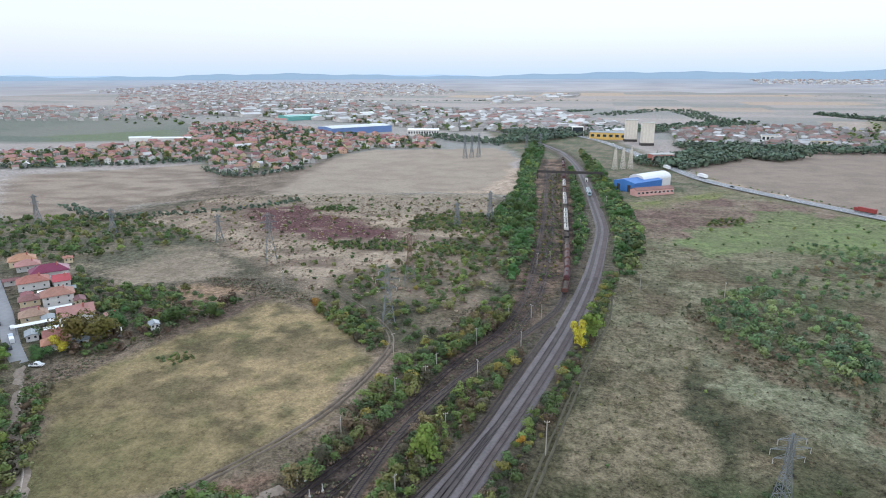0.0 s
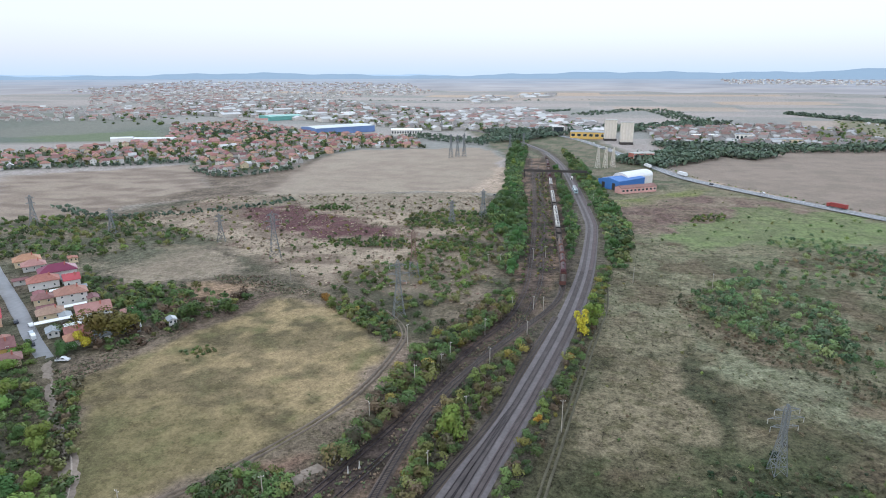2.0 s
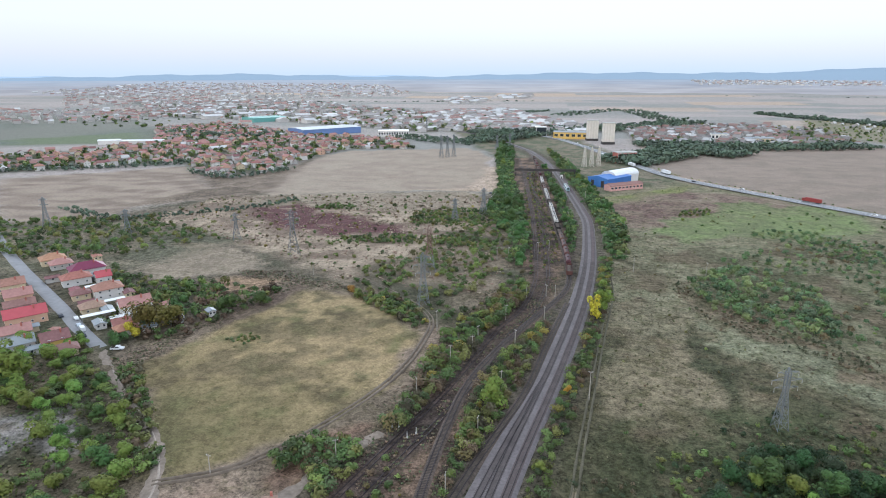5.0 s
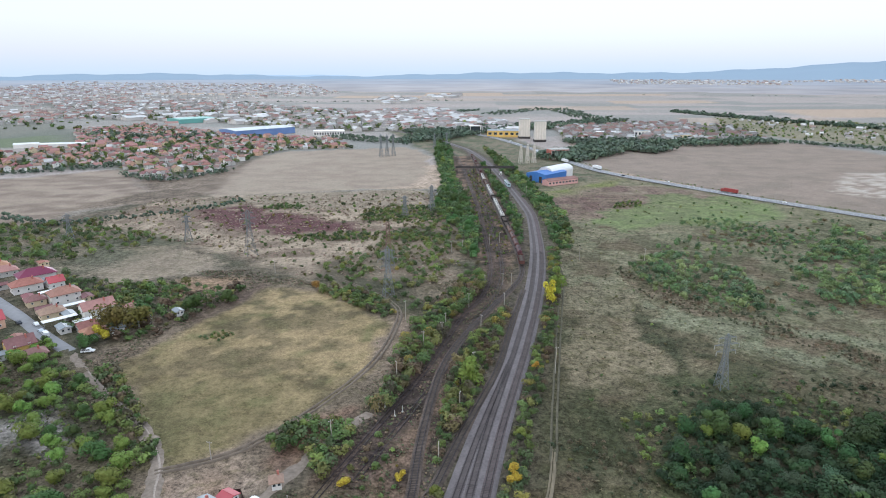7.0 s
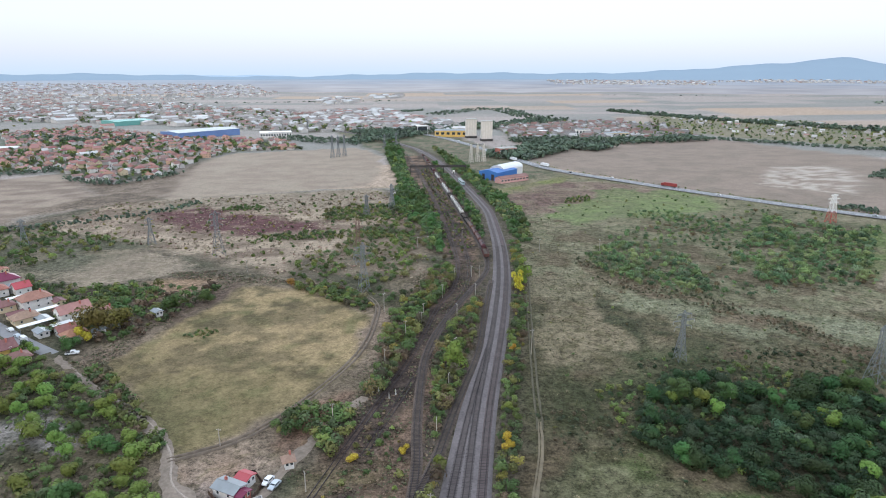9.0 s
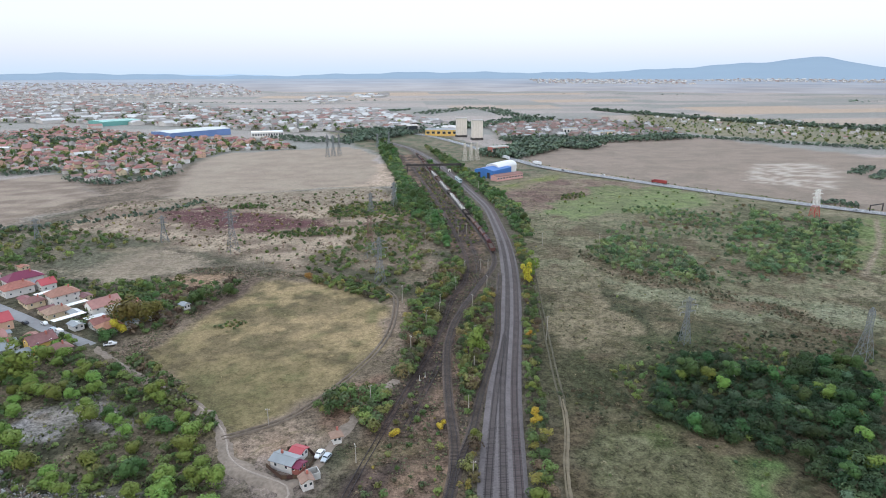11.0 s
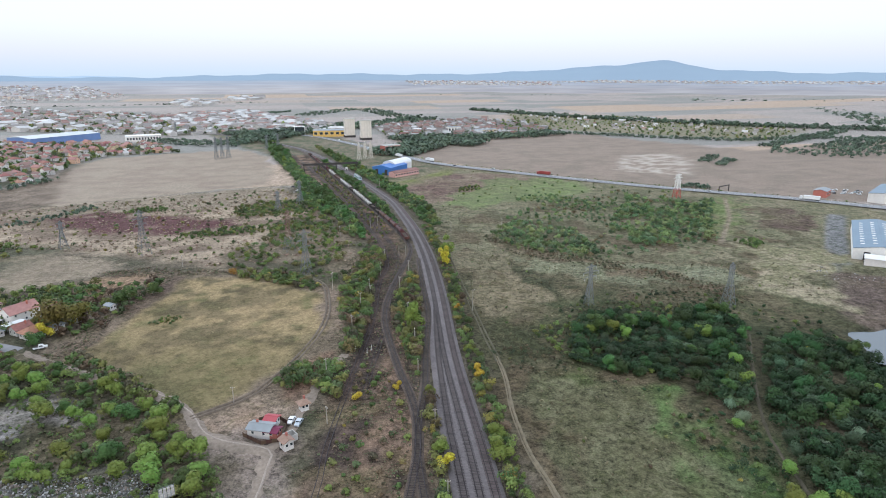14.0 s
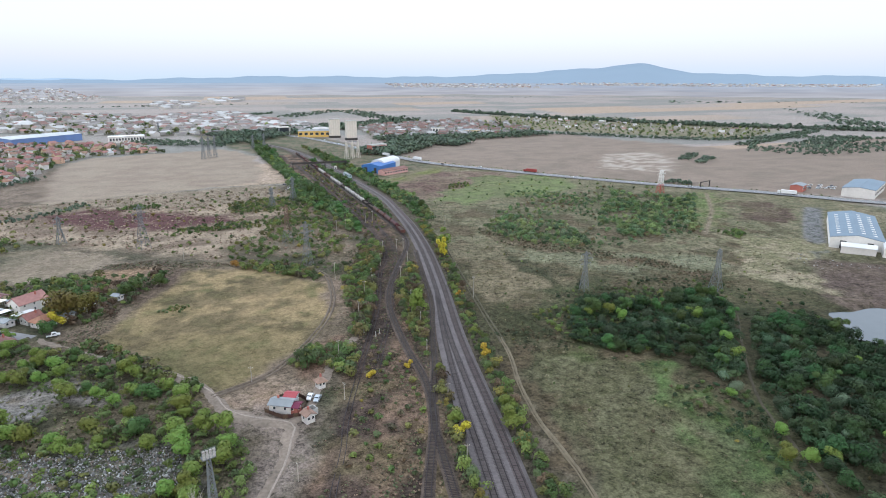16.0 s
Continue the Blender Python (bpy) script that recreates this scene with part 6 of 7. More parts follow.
for i in range(9):
    a, z = i * 2.1, 2.2 + i * 0.32
    e = Vector((1.6 * math.cos(a), 1.6 * math.sin(a), z + 2.2))
    g = Geo().tube((0.1, 0.05, z), e, 0.09, 0.04)
    for _ in range(3):
        g.tube(e.lerp(Vector((0.1, 0.05, z)), dr.random() * 0.5), e + Vector((dr.uniform(-1, 1), dr.uniform(-1, 1), dr.uniform(0.6, 1.6))), 0.035, 0.015)
    part("branch", g, M_DEAD, dead)

# ---- footbridge over the tracks ----
bridge = thing("footbridge", 34, 616.5, 0, 1.4, "dark steel footbridge over the railway yard", "bridge")
part("deck", Geo().box(-30, -1.3, 6.0, 30, 1.3, 6.3), M_DARK, bridge)
for yy in (-1.35, 1.25):
    part("girder", Geo().box(-30, yy, 5.5, 30, yy + 0.1, 7.5), M_DARK, bridge)
for xx in (-29, -12, 6, 29):
    part("pier", Geo().box(xx - 0.4, -1.0, -0.4, xx + 0.4, 1.0, 6.0), M_DARK, bridge)
for s in (-1, 1):
    part("stair", Geo().put([(s * 30, -1.2, 6.3), (s * 30, 1.2, 6.3), (s * 38, 1.2, 0.3), (s * 38, -1.2, 0.3), (s * 30, -1.2, 5.9), (s * 30, 1.2, 5.9), (s * 38, 1.2, -0.2), (s * 38, -1.2, -0.2)],
                            [(0, 1, 2, 3), (7, 6, 5, 4), (0, 3, 7, 4), (1, 5, 6, 2), (2, 6, 7, 3), (0, 4, 5, 1)]), M_DARK, bridge)
sign = thing("cabinet", 50, 607, 0, 0, "white signal cabinet under the footbridge", "cabinet")
part("body", Geo().box(-1.1, -0.8, -0.3, 1.1, 0.8, 3.2), M_WHITE, sign)
part("door", Geo().box(-0.6, -0.86, 0, 0.6, -0.8, 2.0), M_DARK, sign)

# ---- rolling stock ----
PAINT = {"rust": material("rust_red_paint", (0.085, 0.036, 0.034), 0.7, vary=0.3, scale=0.5, random_ob=0.2), "pale": material("dirty_pale_paint", (0.32, 0.305, 0.29), 0.6, vary=0.25, scale=0.5, random_ob=0.2),
         "black": material("sooty_paint", (0.035, 0.03, 0.03), 0.7, vary=0.3, scale=0.5)}


def bogies(root, span):
    for yy in (-span, span):
        b = part("bogie", Geo().box(-1.0, yy - 1.3, 0.55, 1.0, yy + 1.3, 0.95), M_DARK, root)
        for dy in (-0.9, 0.9):
            for xx in (-0.72, 0.72):
                part("wheel", Geo().tube((xx - 0.07, yy + dy, 0.74), (xx + 0.07, yy + dy, 0.74), 0.46, 0.46, 12), M_RAIL, b)


def tank_wagon(paint, label):
    root = thing("tank_wagon", 0, 0, 0, 0, label, "wagon", "goods train wagons")
    g = Geo().tube((0, -6.0, 2.75), (0, 6.0, 2.75), 1.42, 1.42, 18).tube((0, 6.0, 2.75), (0, 6.5, 2.75), 1.42, 0.7, 18).tube((0, -6.5, 2.75), (0, -6.0, 2.75), 0.7, 1.42, 18)
    part("tank", g, PAINT[paint], root)
    part("dome", Geo().tube((0, 0, 4.05), (0, 0, 4.55), 0.5, 0.42, 10), PAINT[paint], root)
    part("walkway", Geo().box(-0.35, -5.0, 4.2, 0.35, 5.0, 4.28), M_DARK, root)
    part("underframe", Geo().box(-1.2, -7.0, 0.95, 1.2, 7.0, 1.3), M_DARK, root)
    for s in (-1, 1):
        part("ladder", Geo().box(s * 1.42 - 0.04, -0.3, 1.3, s * 1.42 + 0.04, 0.3, 4.1), M_DARK, root)
        part("buffer", Geo().tube((s * 0.85, -7.5, 1.1), (s * 0.85, -7.0, 1.1), 0.2, 0.12, 8).tube((s * 0.85, 7.0, 1.1), (s * 0.85, 7.5, 1.1), 0.12, 0.2, 8), M_DARK, root)
    bogies(root, 4.8)
    return root


def open_wagon(paint, label):
    root = thing("open_wagon", 0, 0, 0, 0, label, "wagon", "goods train wagons")
    part("floor", Geo().box(-1.35, -6.8, 1.2, 1.35, 6.8, 1.45), M_DARK, root)
    for s in (-1, 1):
        part("side", Geo().box(s * 1.4 - 0.06, -6.8, 1.3, s * 1.4 + 0.06, 6.8, 3.1), PAINT[paint], root)
        part("end", Geo().box(-1.4, s * 6.8 - 0.06, 1.3, 1.4, s * 6.8 + 0.06, 3.1), PAINT[paint], root)
        for yy in np.arange(-6, 6.1, 2):
            part("rib", Geo().box(s * 1.5 - 0.06, yy - 0.07, 1.2, s * 1.5 + 0.06, yy + 0.07, 3.1), PAINT[paint], root)
    part("load", Geo().put([(-1.3, -6.6, 2.3), (1.3, -6.6, 2.3), (1.3, 6.6, 2.3), (-1.3, 6.6, 2.3), (0, -4, 2.9), (0, 4, 2.9)], [(0, 1, 4), (1, 2, 5, 4), (2, 3, 5), (3, 0, 4, 5)]), M_OLDBED, root)
    bogies(root, 4.8)
    return root


stock = {"r": tank_wagon("rust", "rust-red tank wagon standing on the siding"), "w": tank_wagon("pale", "dirty white tank wagon standing on the siding"), "b": open_wagon("black", "sooty black open goods wagon"),
         "o": open_wagon("rust", "rust-brown open goods wagon")}
fine = spline([tuple(p) for p in SIDING[SIDING[:, 1] > 262][::3]], 0.5)
at, used = 76, set()
for letter in "orrrrbbwwwwbwwwrowworbroorrbo":
    if at + 14 >= len(fine):
        break
    p, q = fine[at], fine[at + 14]
    m = pose((p[0] + q[0]) / 2, (p[1] + q[1]) / 2, 0.29, 0, 0, math.degrees(math.atan2(q[1] - p[1], q[0] - p[0])) - 90)
    if letter in used:
        copy_thing(stock[letter], m)
    else:
        stock[letter].matrix_basis = m
        used.add(letter)
    at += 31
i = int(np.argmin(abs(MAIN[:, 1] - 546)))
p = MAIN[i] + sideways(MAIN)[i] * 0.0
d = MAIN[i + 1] - MAIN[i - 1]
car_ = thing("railcar", p[0], p[1], 0.29, math.degrees(math.atan2(d[1], d[0])) - 90, "pale blue-grey diesel railcar on the main line", "railcar")
M_RAILCAR = material("pale_blue_paint", (0.42, 0.53, 0.58), 0.4, vary=0.08)
part("body", Geo().prism([(-1.4, 0.7), (1.4, 0.7), (1.45, 2.2), (1.3, 3.4), (0.7, 3.75), (-0.7, 3.75), (-1.3, 3.4), (-1.45, 2.2)], -11, 11), M_RAILCAR, car_)
part("roof", Geo().prism([(-1.2, 3.5), (1.2, 3.5), (0.7, 3.85), (-0.7, 3.85)], -10.8, 10.8), M_STEEL, car_)
for s in (-1, 1):
    for yy in np.arange(-9, 9.1, 2):
        part("window", Geo().box(s * 1.42 - 0.05, yy - 0.7, 1.9, s * 1.42 + 0.05, yy + 0.7, 2.8), M_GLASS, car_)
    part("windscreen", Geo().box(-1.0, s * 11 - 0.04, 2.0, 1.0, s * 11 + 0.04, 3.1), M_GLASS, car_)
bogies(car_, 8)

# ---- road vehicles ----
CARS = {"white": material("white_car_paint", (0.75, 0.76, 0.78), 0.3, vary=0.03), "silver": material("silver_car_paint", (0.5, 0.55, 0.6), 0.3, 0.2, vary=0.03), "dark": material("dark_car_paint", (0.05, 0.055, 0.07), 0.3, vary=0.05),
        "red": material("red_car_paint", (0.26, 0.055, 0.05), 0.45, vary=0.05)}
M_TYRE = material("tyre_rubber", (0.02, 0.02, 0.02), 0.9)


def wheels(root, places, r=0.33, x=0.8):
    for yy in places:
        for s in (-1, 1):
            w = part("wheel", Geo().tube((s * x - 0.1, yy, r), (s * x + 0.1, yy, r), r, r, 12), M_TYRE, root)
            part("rim", Geo().tube((s * (x + 0.02), yy, r), (s * (x + 0.12), yy, r), r * 0.6, r * 0.6, 10), M_STEEL, w)


def car(x, y, rz, paint, label, kind="car", z=0.02):
    root = thing(kind, x, y, z, rz, label, kind.replace("_", " "), "parked cars")
    side = {"car": [(-2.1, 0.3), (2.1, 0.3), (2.15, 0.75), (1.2, 0.92), (0.5, 1.45), (-1.2, 1.45), (-1.9, 0.95), (-2.15, 0.9)],
            "van": [(-2.6, 0.35), (2.6, 0.35), (2.65, 0.95), (1.9, 1.15), (1.2, 2.1), (-2.6, 2.1)],
            "pickup": [(-2.6, 0.4), (2.6, 0.4), (2.6, 0.95), (1.5, 1.05), (0.9, 1.75), (-0.5, 1.75), (-0.6, 1.0), (-2.6, 1.0)]}[kind]
    m = Matrix.Rotation(radians(90), 4, "Z")
    g = Geo().prism([(a, b) for a, b in side], -0.85, 0.85)
    g.v = [(p[1], p[0], p[2]) for p in g.v]
    g.f = [q[::-1] for q in g.f]
    part("body", g, CARS[paint], root)
    lo, hi = {"car": (0.98, 1.38), "van": (1.25, 1.85), "pickup": (1.12, 1.62)}[kind]
    y0, y1 = {"car": (-1.3, 0.55), "van": (0.2, 1.35), "pickup": (-0.4, 0.9)}[kind]
    for s in (-1, 1):
        part("side_window", Geo().put([(s * 0.865, y0, lo), (s * 0.865, y1 + 0.25, lo), (s * 0.865, y1 - 0.1, hi), (s * 0.865, y0 + 0.1, hi), (s * 0.83, y0, lo), (s * 0.83, y1 + 0.25, lo), (s * 0.83, y1 - 0.1, hi), (s * 0.83, y0 + 0.1, hi)],
                                      [(0, 1, 2, 3), (7, 6, 5, 4)]), M_GLASS, root)
        part("headlight", Geo().box(s * 0.6 - 0.15, 2.1, 0.55, s * 0.6 + 0.15, 2.18 if kind == "car" else 2.66, 0.75), M_WHITE, root)
    part("windscreen", Geo().put([(-0.75, y1 + 0.55, lo - 0.02), (0.75, y1 + 0.55, lo - 0.02), (0.7, y1 + 0.06, hi + 0.04), (-0.7, y1 + 0.06, hi + 0.04)], [(0, 1, 2, 3)]), M_GLASS, root)
    wheels(root, (-1.35, 1.35) if kind == "car" else (-1.6, 1.7))
    root.scale = (0.9, 0.9, 0.9)
    if kind == "pickup":
        part("load_bed", Geo().box(-0.75, -2.5, 1.0, 0.75, -0.75, 1.03), M_DARK, root)
    return root


for x, y, rz, paint, kind, label in ((-35.6, 109.0, 155, "white", "car", "white car parked by the keeper's yard"), (-33.6, 107.2, 155, "silver", "car", "pale silver car parked by the keeper's yard"),
                                     (-124.8, 188.6, -75, "white", "pickup", "white pickup truck parked at the street's end"), (-150.6, 202.6, 52, "white", "van", "white van parked on the street"),
                                     (-146, 197.4, 52, "dark", "car", "dark car parked on the street"), (-161.5, 212.5, 52, "white", "car", "white car parked on the street"), (-170, 214, 52, "dark", "car", "dark car parked on the street"),
                                     (-155, 206, 52, "silver", "car", "silver car parked on the street"), (-9, 494, 60, "white", "van", "white van on a dirt yard"), (-5, 487, 80, "white", "car", "white car on a dirt yard"),
                                     (-2.5, 492, 80, "white", "car", "white car on a dirt yard"), (-12, 517, 30, "dark", "car", "dark car on a dirt yard"), (-6, 502, 100, "red", "car", "red car on a dirt yard")):
    car(x, y, rz, paint, label, kind)


def lorry(x, y, rz, cab, box, label, length=12.0):
    root = thing("lorry", x, y, 0.92, rz, label, "lorry", "lorries")
    part("trailer", Geo().box(-1.25, -length / 2, 1.0, 1.25, length / 2, 3.8), CARS[box], root)
    part("chassis", Geo().box(-1.0, -length / 2, 0.6, 1.0, length / 2 + 2.6, 1.0), M_DARK, root)
    c = part("cab", Geo().prism([(-1.2, 0.7), (1.2, 0.7), (1.2, 3.0), (-1.2, 3.0)], length / 2 + 0.5, length / 2 + 2.7), CARS[cab], root)
    part("windscreen", Geo().box(-1.05, length / 2 + 2.66, 1.8, 1.05, length / 2 + 2.74, 2.7), M_GLASS, c)
    wheels(root, (-length / 2 + 1.2, -length / 2 + 2.5, length / 2 + 1.6), 0.5, 1.05)
    return root


def on_highway(y, shift):
    k = int(np.argmin(abs(HIGHWAY[:, 1] - y)))
    d = HIGHWAY[k + 1] - HIGHWAY[k - 1]
    q = HIGHWAY[k] + sideways(HIGHWAY)[k] * shift
    return q[0], q[1], math.degrees(math.atan2(d[1], d[0])) - 90


for y, shift, cab, box, label in ((508, 3.0, "red", "red", "red articulated lorry on the highway"), (330, -3.0, "white", "white", "white articulated lorry on the highway"), (700, -9, "white", "white", "white lorry parked beside the highway"),
                                  (742, -11, "white", "white", "white lorry parked beside the highway"), (775, -14, "white", "silver", "pale lorry parked beside the highway"), (640, 3, "white", "white", "white lorry on the highway")):
    x, yy, rz = on_highway(y, shift)
    lorry(x, yy, rz, cab, box, label)
for y, shift, paint in ((560, 3, "white"), (390, -3, "silver"), (600, -3, "dark"), (470, -3, "white"), (800, 3, "white"), (860, -3, "silver"), (920, 3, "white")):
    x, yy, rz = on_highway(y, shift)
    car(x, yy, rz, paint, f"{paint} car on the highway", z=0.92)
lot = scatter([(428, 352), (450, 368), (480, 352), (462, 338)], 5.5, 16, 91)
for i, (x, y) in enumerate(lot):
    car(x, y, 30 + 40 * (i % 3), ("white", "silver", "dark")[i % 3], f"{('white', 'silver', 'dark')[i % 3]} car in a packed dealer's lot", z=-0.15)

# ---- pond ----
M_WATER = material("pond_water", (0.09, 0.11, 0.12), 0.05, vary=0.05)
M_WATER.node_tree.nodes["Principled BSDF"].inputs["Specular IOR Level"].default_value = 0.5
water = Geo().put([(x, y, -1.45) for x, y in POND], [tuple(range(len(POND)))[::-1]])
tagged(new("water", water.mesh("water", M_WATER)), "still grey pond reflecting the pale sky", "pond", kind="structure")

# ---- rubble, weeds and grass ----


def litter(name, poly, count, seed, label):
    """Broken concrete and rubbish: many small tilted blocks in one mesh."""
    r = np.random.default_rng(seed)
    q = scatter(poly, 0.35, count, seed)
    corner = np.array([(a, b, c) for c in (-1, 1) for a, b in ((-1, -1), (1, -1), (1, 1), (-1, 1))], float)
    face = np.array([(3, 2, 1, 0), (4, 5, 6, 7), (0, 1, 5, 4), (1, 2, 6, 5), (2, 3, 7, 6), (3, 0, 4, 7)])
    V, T = [], []
    for x, y in q:
        s = r.uniform(0.05, 0.24, 3) * (1 if r.random() < 0.93 else 2)
        m = np.array(Euler(r.uniform(-0.6, 0.6, 3) + (0, 0, r.uniform(0, 3))).to_matrix())
        V.append((corner * s) @ m.T + (x, y, r.uniform(-0.25, 0.25)))
        T.append(np.repeat((np.array([(0.34, 0.335, 0.32), (0.22, 0.215, 0.21), (0.50, 0.50, 0.50), (0.15, 0.145, 0.14), (0.28, 0.23, 0.20)][r.integers(5)]) * r.uniform(0.7, 1.1))[None], 8, 0))
    k = np.arange(len(V))[:, None, None] * 8 + face[None]
    return tagged(new(name, bulk_mesh(name, np.vstack(V), k.reshape(-1, 4), M_FAR, np.vstack(T))), label, "rubble", kind="stuff")


litter("rubble", RUBBLE, 4200, 92, "dumped grey rubble and rubbish on waste ground")
litter("rubble", [(270, 150), (250, 190), (240, 178), (232, 160)], 60, 93, "pale rubble along a dirt edge")
litter("rubble", [(-14, 480), (-2, 478), (0, 512), (-12, 520)], 120, 94, "scrap and rubbish on a dirt yard")


def tufts(name, poly, gap, count, seed, colours, label, size=(0.35, 0.8), blades=4, flat=0.7, keep=None):
    """Tussocks of dry grass: small bent blades fanned round each root, in one mesh."""
    r = np.random.default_rng(seed)
    p = np.array(poly, float)
    lo, hi = p.min(0), p.max(0)
    q = lo + (hi - lo) * r.random((int(count * 2.5), 2))
    q = q[inside(q[:, 0] + (lattice_noise(q[:, 0], q[:, 1], 9, seed) - 0.5) * 12, q[:, 1], poly) > 0]
    q = q[lattice_noise(q[:, 0], q[:, 1], 6, seed + 1) + 0.5 * r.random(len(q)) > 0.55]
    if keep is not None:
        q = q[keep(q[:, 0], q[:, 1])]
    q = q[:count]
    n = len(q)
    a = r.uniform(0, math.tau, (n, blades)) 
    s = r.uniform(*size, (n, 1)) * np.ones((1, blades))
    out = np.stack([np.cos(a), np.sin(a)], -1)
    sd = np.stack([-out[..., 1], out[..., 0]], -1)
    root = q[:, None, :]
    z0 = np.full((n, blades, 1), -0.3)
    w = (s * 0.45)[..., None]
    h = (s * flat)[..., None]
    A = np.concatenate([root - sd * w, z0], -1)
    B = np.concatenate([root + sd * w, z0], -1)
    C = np.concatenate([root + sd * w * 0.7 + out * s[..., None] * 0.8, z0 + h + 0.2], -1)
    D = np.concatenate([root - sd * w * 0.7 + out * s[..., None] * 0.8, z0 + h + 0.2], -1)
    V = np.stack([A, B, C, D], 2).reshape(-1, 3)
    tone = np.array(colours)[r.integers(len(colours), size=n)] * r.uniform(0.7, 1.25, (n, 1))
    return tagged(new(name, bulk_mesh(name, V, np.arange(len(V)).reshape(-1, 4), M_SCRUB, np.repeat(tone, blades * 4, 0))), label, "grass", kind="stuff")


def open_ground(x, y):
    return clear_of_lines(x, y, -0.6)


STRAW = [(0.38, 0.31, 0.18), (0.32, 0.27, 0.14), (0.42, 0.35, 0.21), (0.25, 0.23, 0.11)]
DULL = [(0.11, 0.11, 0.055), (0.16, 0.14, 0.085), (0.085, 0.095, 0.043), (0.21, 0.185, 0.115)]
WEEDS = [(0.10, 0.085, 0.06), (0.16, 0.115, 0.08), (0.11, 0.12, 0.06), (0.20, 0.145, 0.10), (0.09, 0.11, 0.055)]
scrub("weeds", FIELD_TAN, 5.0, 150, 0.4, 0.9, [(0.20, 0.17, 0.08), (0.15, 0.15, 0.07), (0.24, 0.20, 0.11)], 101, "low weed clumps in dry grass", keep=None, leaves=40, leaf=0.14)
scrub("weeds", [(30, 20), (40, 120), (60, 240), (72, 400), (110, 390), (100, 270), (130, 235), (230, 200), (230, 160), (160, 155), (75, 145), (92, 60), (70, 0)], 2.6, 1500, 0.35, 1.1, DULL, 102, "low dull weeds on rough pasture", leaves=36, leaf=0.15)
tufts("grass", SCRUBLAND, 1, 5000, 103, [(0.36, 0.29, 0.21), (0.22, 0.14, 0.11), (0.17, 0.15, 0.09), (0.30, 0.24, 0.18)], "dry russet weeds and pale grass", (0.5, 1.2), flat=0.25, keep=open_ground)
tufts("weeds", [(-46, 40), (-36, 75), (-24, 118), (-16, 150), (-10, 205), (-5, 235), (20, 300), (44, 300), (40, 250), (30, 195), (14, 120), (4, 60), (-6, 20)], 1, 11000, 104, WEEDS, "dark dead weeds on the disused yard", (0.25, 0.6), flat=0.3, keep=open_ground)
tufts("weeds", [(-125, 170), (-108, 210), (-90, 262), (-130, 285), (-100, 290), (-70, 275), (-50, 265), (-84, 268), (-98, 226), (-112, 178)], 1, 4000, 105, WEEDS, "dark weeds round the field", (0.3, 0.7), flat=0.3)
tufts("weeds", WOOD_W, 1, 7000, 106, DULL + GREENS, "green weeds under the young trees", (0.3, 0.8), flat=0.4, keep=open_ground)

# low bushes standing in rows and singly
side_m = sideways(MAIN)
sel = (MAIN[:, 1] > 20) & (MAIN[:, 1] < 340)
east_row = np.vstack([MAIN[sel] + side_m[sel] * 8.0, (MAIN[sel] + side_m[sel] * 13.0)[::-1]])
scrub("scrub", east_row, 2.5, 300, 1.6, 4.6, GREENS * 2 + [(0.22, 0.20, 0.05), (0.13, 0.095, 0.06)], 111, "green and yellowing bushes along the embankment", keep=None, leaves=250, leaf=0.075)
west_row = [(2.5, 30), (5, 70), (13.5, 112), (22, 150), (31, 190), (41, 230), (33, 240), (22, 215), (12, 185), (8.5, 150), (7.5, 120), (5, 102), (-1, 72), (-4, 40)]
scrub("scrub", west_row, 2.4, 280, 2.0, 4.6, AUTUMN, 112, "mixed bushes between the tracks", leaves=250, leaf=0.075)
yard_row = [(-14, 152), (-10, 175), (-8, 205), (-2, 232), (12, 262), (22, 290), (26, 262), (14, 222), (5, 196), (-1, 176), (-5, 156)]
scrub("scrub", yard_row, 2.6, 300, 2.0, 5.4, AUTUMN, 113, "dense green bushes beside the old yard", leaves=250, leaf=0.075)
field_row = [(-40, 262), (-20, 245), (-12, 232), (-19, 226), (-40, 244), (-55, 258)]
scrub("scrub", field_row, 2.6, 70, 2.2, 4.4, AUTUMN, 114, "hedge along the field corner", leaves=180, leaf=0.1)
scrub("scrub", [(-108, 178), (-86, 150), (-66, 126), (-70, 122), (-90, 146), (-112, 173)], 2.4, 70, 2.0, 4.2, AUTUMN, 115, "hedge along the lane", keep=None)
scrub("scrub", [(-150, 210), (-112, 198), (-95, 235), (-80, 262), (-125, 262), (-150, 245)], 3.2, 120, 1.8, 5.0, GREENS + [(0.11, 0.075, 0.05)], 116, "overgrown gardens behind the houses", keep=lambda x, y: (inside(x, y, FIELD_TAN) < -4))
scrub("scrub", [(-420, 262), (-215, 292), (-165, 345), (-240, 390), (-420, 350)], 3.6, 520, 2.0, 5.5, GREENS, 117, "gardens and trees beyond the street", keep=None)
scrub("scrub", [(-190, 276), (-150, 262), (-120, 268), (-116, 245), (-150, 232), (-180, 262)], 3.4, 110, 1.6, 4.5, GREENS, 118, "garden bushes behind the houses", keep=None)
scrub("scrub", SCRUBLAND, 7.0, 330, 1.2, 3.2, AUTUMN, 119, "scattered low bushes on dry scrubland")
scrub("scrub", [(-95, 345), (-92, 358), (-20, 372), (4, 360), (4, 345), (-30, 352)], 3.0, 190, 1.8, 3.8, GREENS, 120, "line of green scrub across the dry ground")
scrub("scrub", [(-60, 400), (-60, 440), (-12, 455), (2, 420), (-4, 395)], 3.2, 190, 1.8, 4.0, GREENS, 121, "green scrub patch")
scrub("scrub", [(-140, 438), (-132, 455), (-112, 452), (-112, 438)], 2.6, 40, 1.6, 3.2, GREENS[:2], 122, "dark round clump of bushes", keep=None)
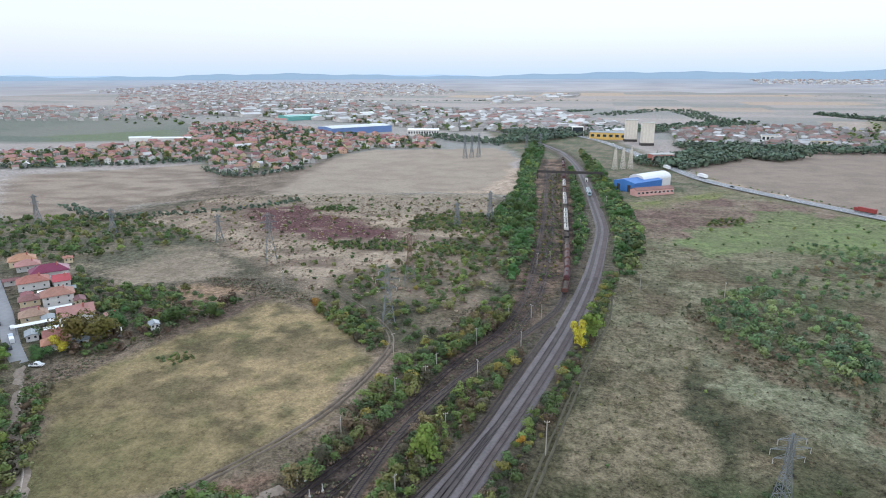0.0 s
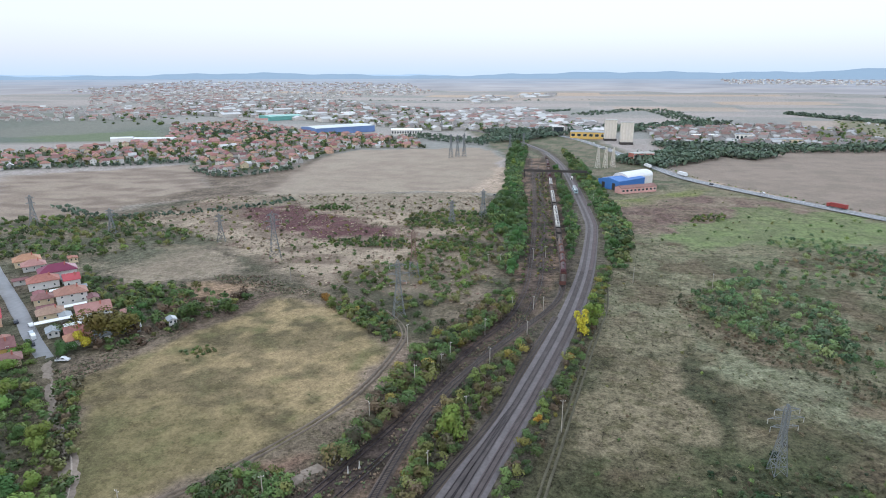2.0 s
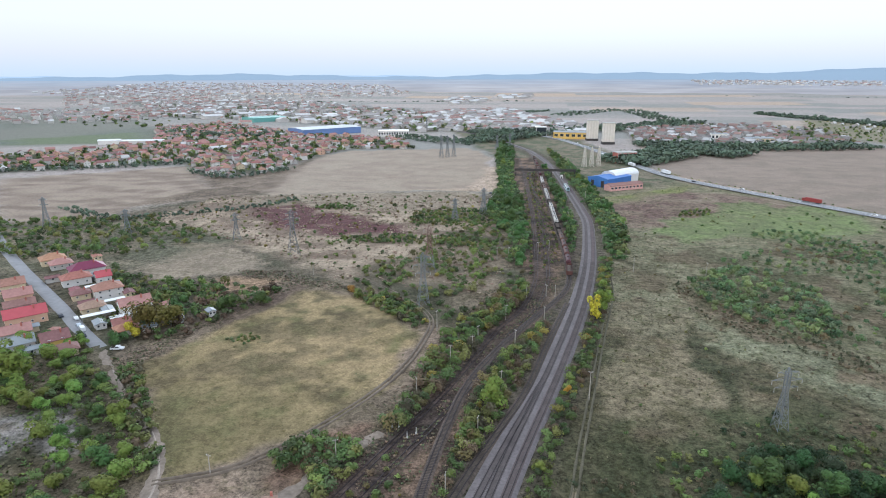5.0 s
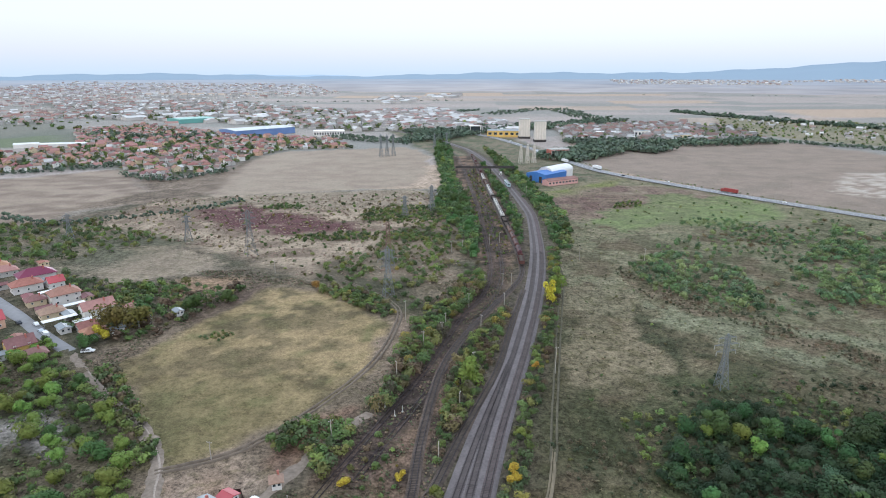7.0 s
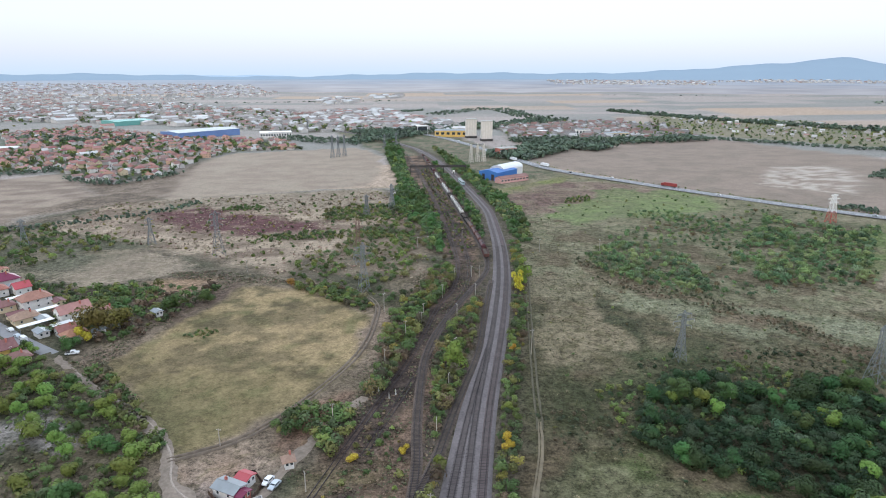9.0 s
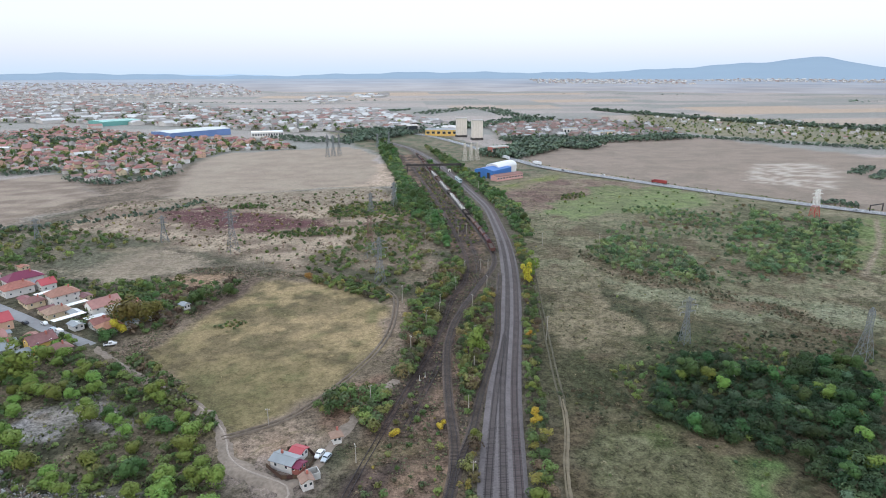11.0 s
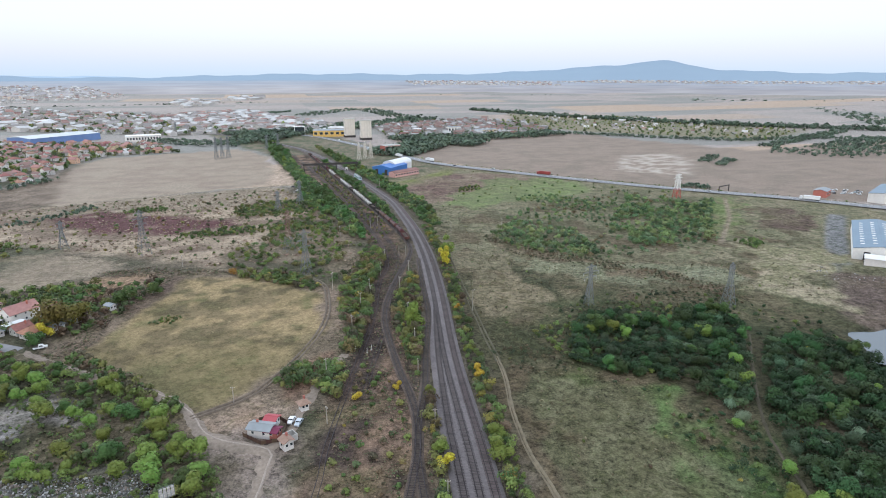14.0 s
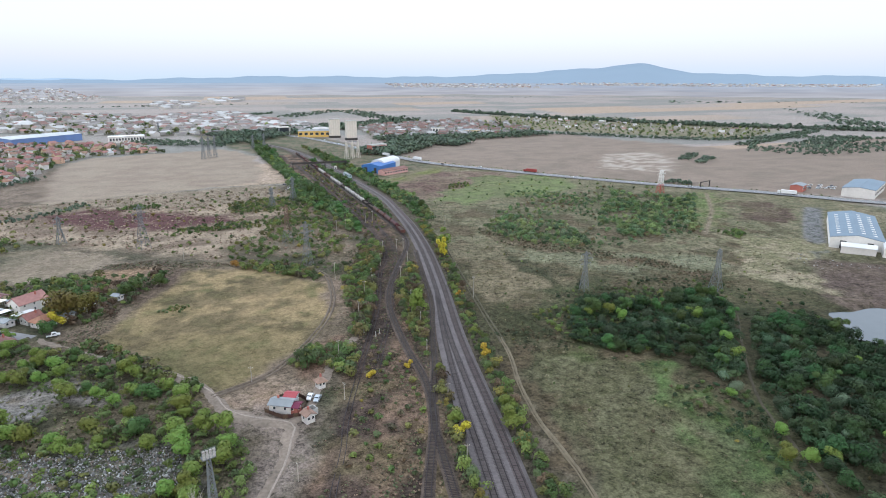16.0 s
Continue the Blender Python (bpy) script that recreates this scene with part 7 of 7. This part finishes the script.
scrub("scrub", [(-89, 203), (-82, 210), (-76, 206), (-80, 200)], 1.8, 16, 1.2, 2.0, GREENS, 123, "green shrub in the tan field", keep=None)
scrub("scrub", [(128, 450), (136, 470), (156, 476), (150, 456)], 3.0, 40, 1.6, 3.2, GREENS, 124, "clump of bushes on the pasture", keep=None)
scrub("scrub", [(100, 395), (150, 470), (260, 480), (300, 380), (230, 420)], 16, 40, 1.4, 2.8, GREENS, 125, "single bushes on the green pasture", keep=None)
scrub("scrub", [(-22, 118), (-26, 128), (-40, 133), (-30, 148), (-18, 142), (-14, 126)], 2.4, 45, 2.2, 4.8, GREENS, 126, "green bushes by the hut", leaves=200, leaf=0.08)
scrub("scrub", [(60, 150), (66, 118), (90, 130), (160, 150), (120, 165)], 3.2, 170, 1.2, 3.0, GREENS, 127, "low scrub at the thicket's edge", keep=None)
scrub("scrub", [(243, 226), (243, 242), (258, 244), (258, 230)], 2.6, 22, 2.0, 4.0, GREENS[:2], 128, "dark round clump of bushes", keep=None)
scrub("scrub", [(30, 20), (72, 500), (160, 590), (300, 440), (270, 200), (80, 10)], 13, 260, 0.6, 1.5, AUTUMN, 129, "scattered low weeds on rough pasture")
hw_edge = HIGHWAY[(HIGHWAY[:, 1] > 300) & (HIGHWAY[:, 1] < 720)]
scrub("scrub", np.vstack([hw_edge + sideways(hw_edge) * 11, (hw_edge + sideways(hw_edge) * 14)[::-1]]), 3.0, 160, 0.8, 2.0, GREENS, 130, "low bushes along the highway", keep=None)

scrub("scrub", [(-34, 70), (-22, 110), (-8, 145), (2, 120), (-4, 90), (-12, 60)], 4.0, 130, 0.8, 2.8, AUTUMN, 131, "weedy bushes on the disused yard")
scrub("scrub", [(26, 300), (22, 430), (15, 560), (12, 640), (24, 640), (32, 540), (38, 430), (42, 330)], 3.2, 260, 0.7, 2.4, AUTUMN, 133, "weeds and bushes between the yard tracks")
scrub("scrub", RUBBLE, 3.2, 150, 1.0, 3.2, GREENS, 132, "green bushes growing through the rubble", keep=None)

# ---- sleepers, the nearest singly and the rest joined ----
one = Geo().box(-1.3, -0.13, -0.02, 1.3, 0.13, 0.05).mesh("sleeper", M_SLEEPER)
old = Geo().box(-1.15, -0.13, -0.02, 1.15, 0.13, 0.05).mesh("sleeper", M_OLDSLEEPER)
for root, line, z, first, last in ((spur, SPUR, 0.175, 44, 112), (siding, SIDING, 0.125, 44, 112), (main_b, MAIN, 0.125, 44, 120), (main_a, (MAIN - side_m * 4.0 * taper)[MAIN[:, 1] < 190], 0.128, 44, 120), (main_c, (MAIN + side_m * 3.9), 0.14, 44, 120)):
    dense = spline([tuple(p) for p in line[(line[:, 1] > first - 10) & (line[:, 1] < 330)][::2]], 0.65)
    dd = np.gradient(dense, axis=0)
    rest, near_count = [], 0
    for p, d in zip(dense, dd):
        m = Matrix.Translation((p[0], p[1], z)) @ Matrix.Rotation(math.atan2(d[1], d[0]) - math.pi / 2, 4, "Z")
        if first < p[1] < last and near_count < 120:
            ob = new("sleeper", old if root in (spur, siding) else one)
            ob.parent, ob.matrix_basis = root, m
            near_count += 1
        else:
            rest.append(m)
    g = Geo()
    for m in rest:
        g.box(-1.15, -0.13, -0.02, 1.15, 0.13, 0.05, m)
    tagged(part("sleepers", g, M_OLDSLEEPER if root in (spur, siding) else M_SLEEPER, root), kind="stuff")
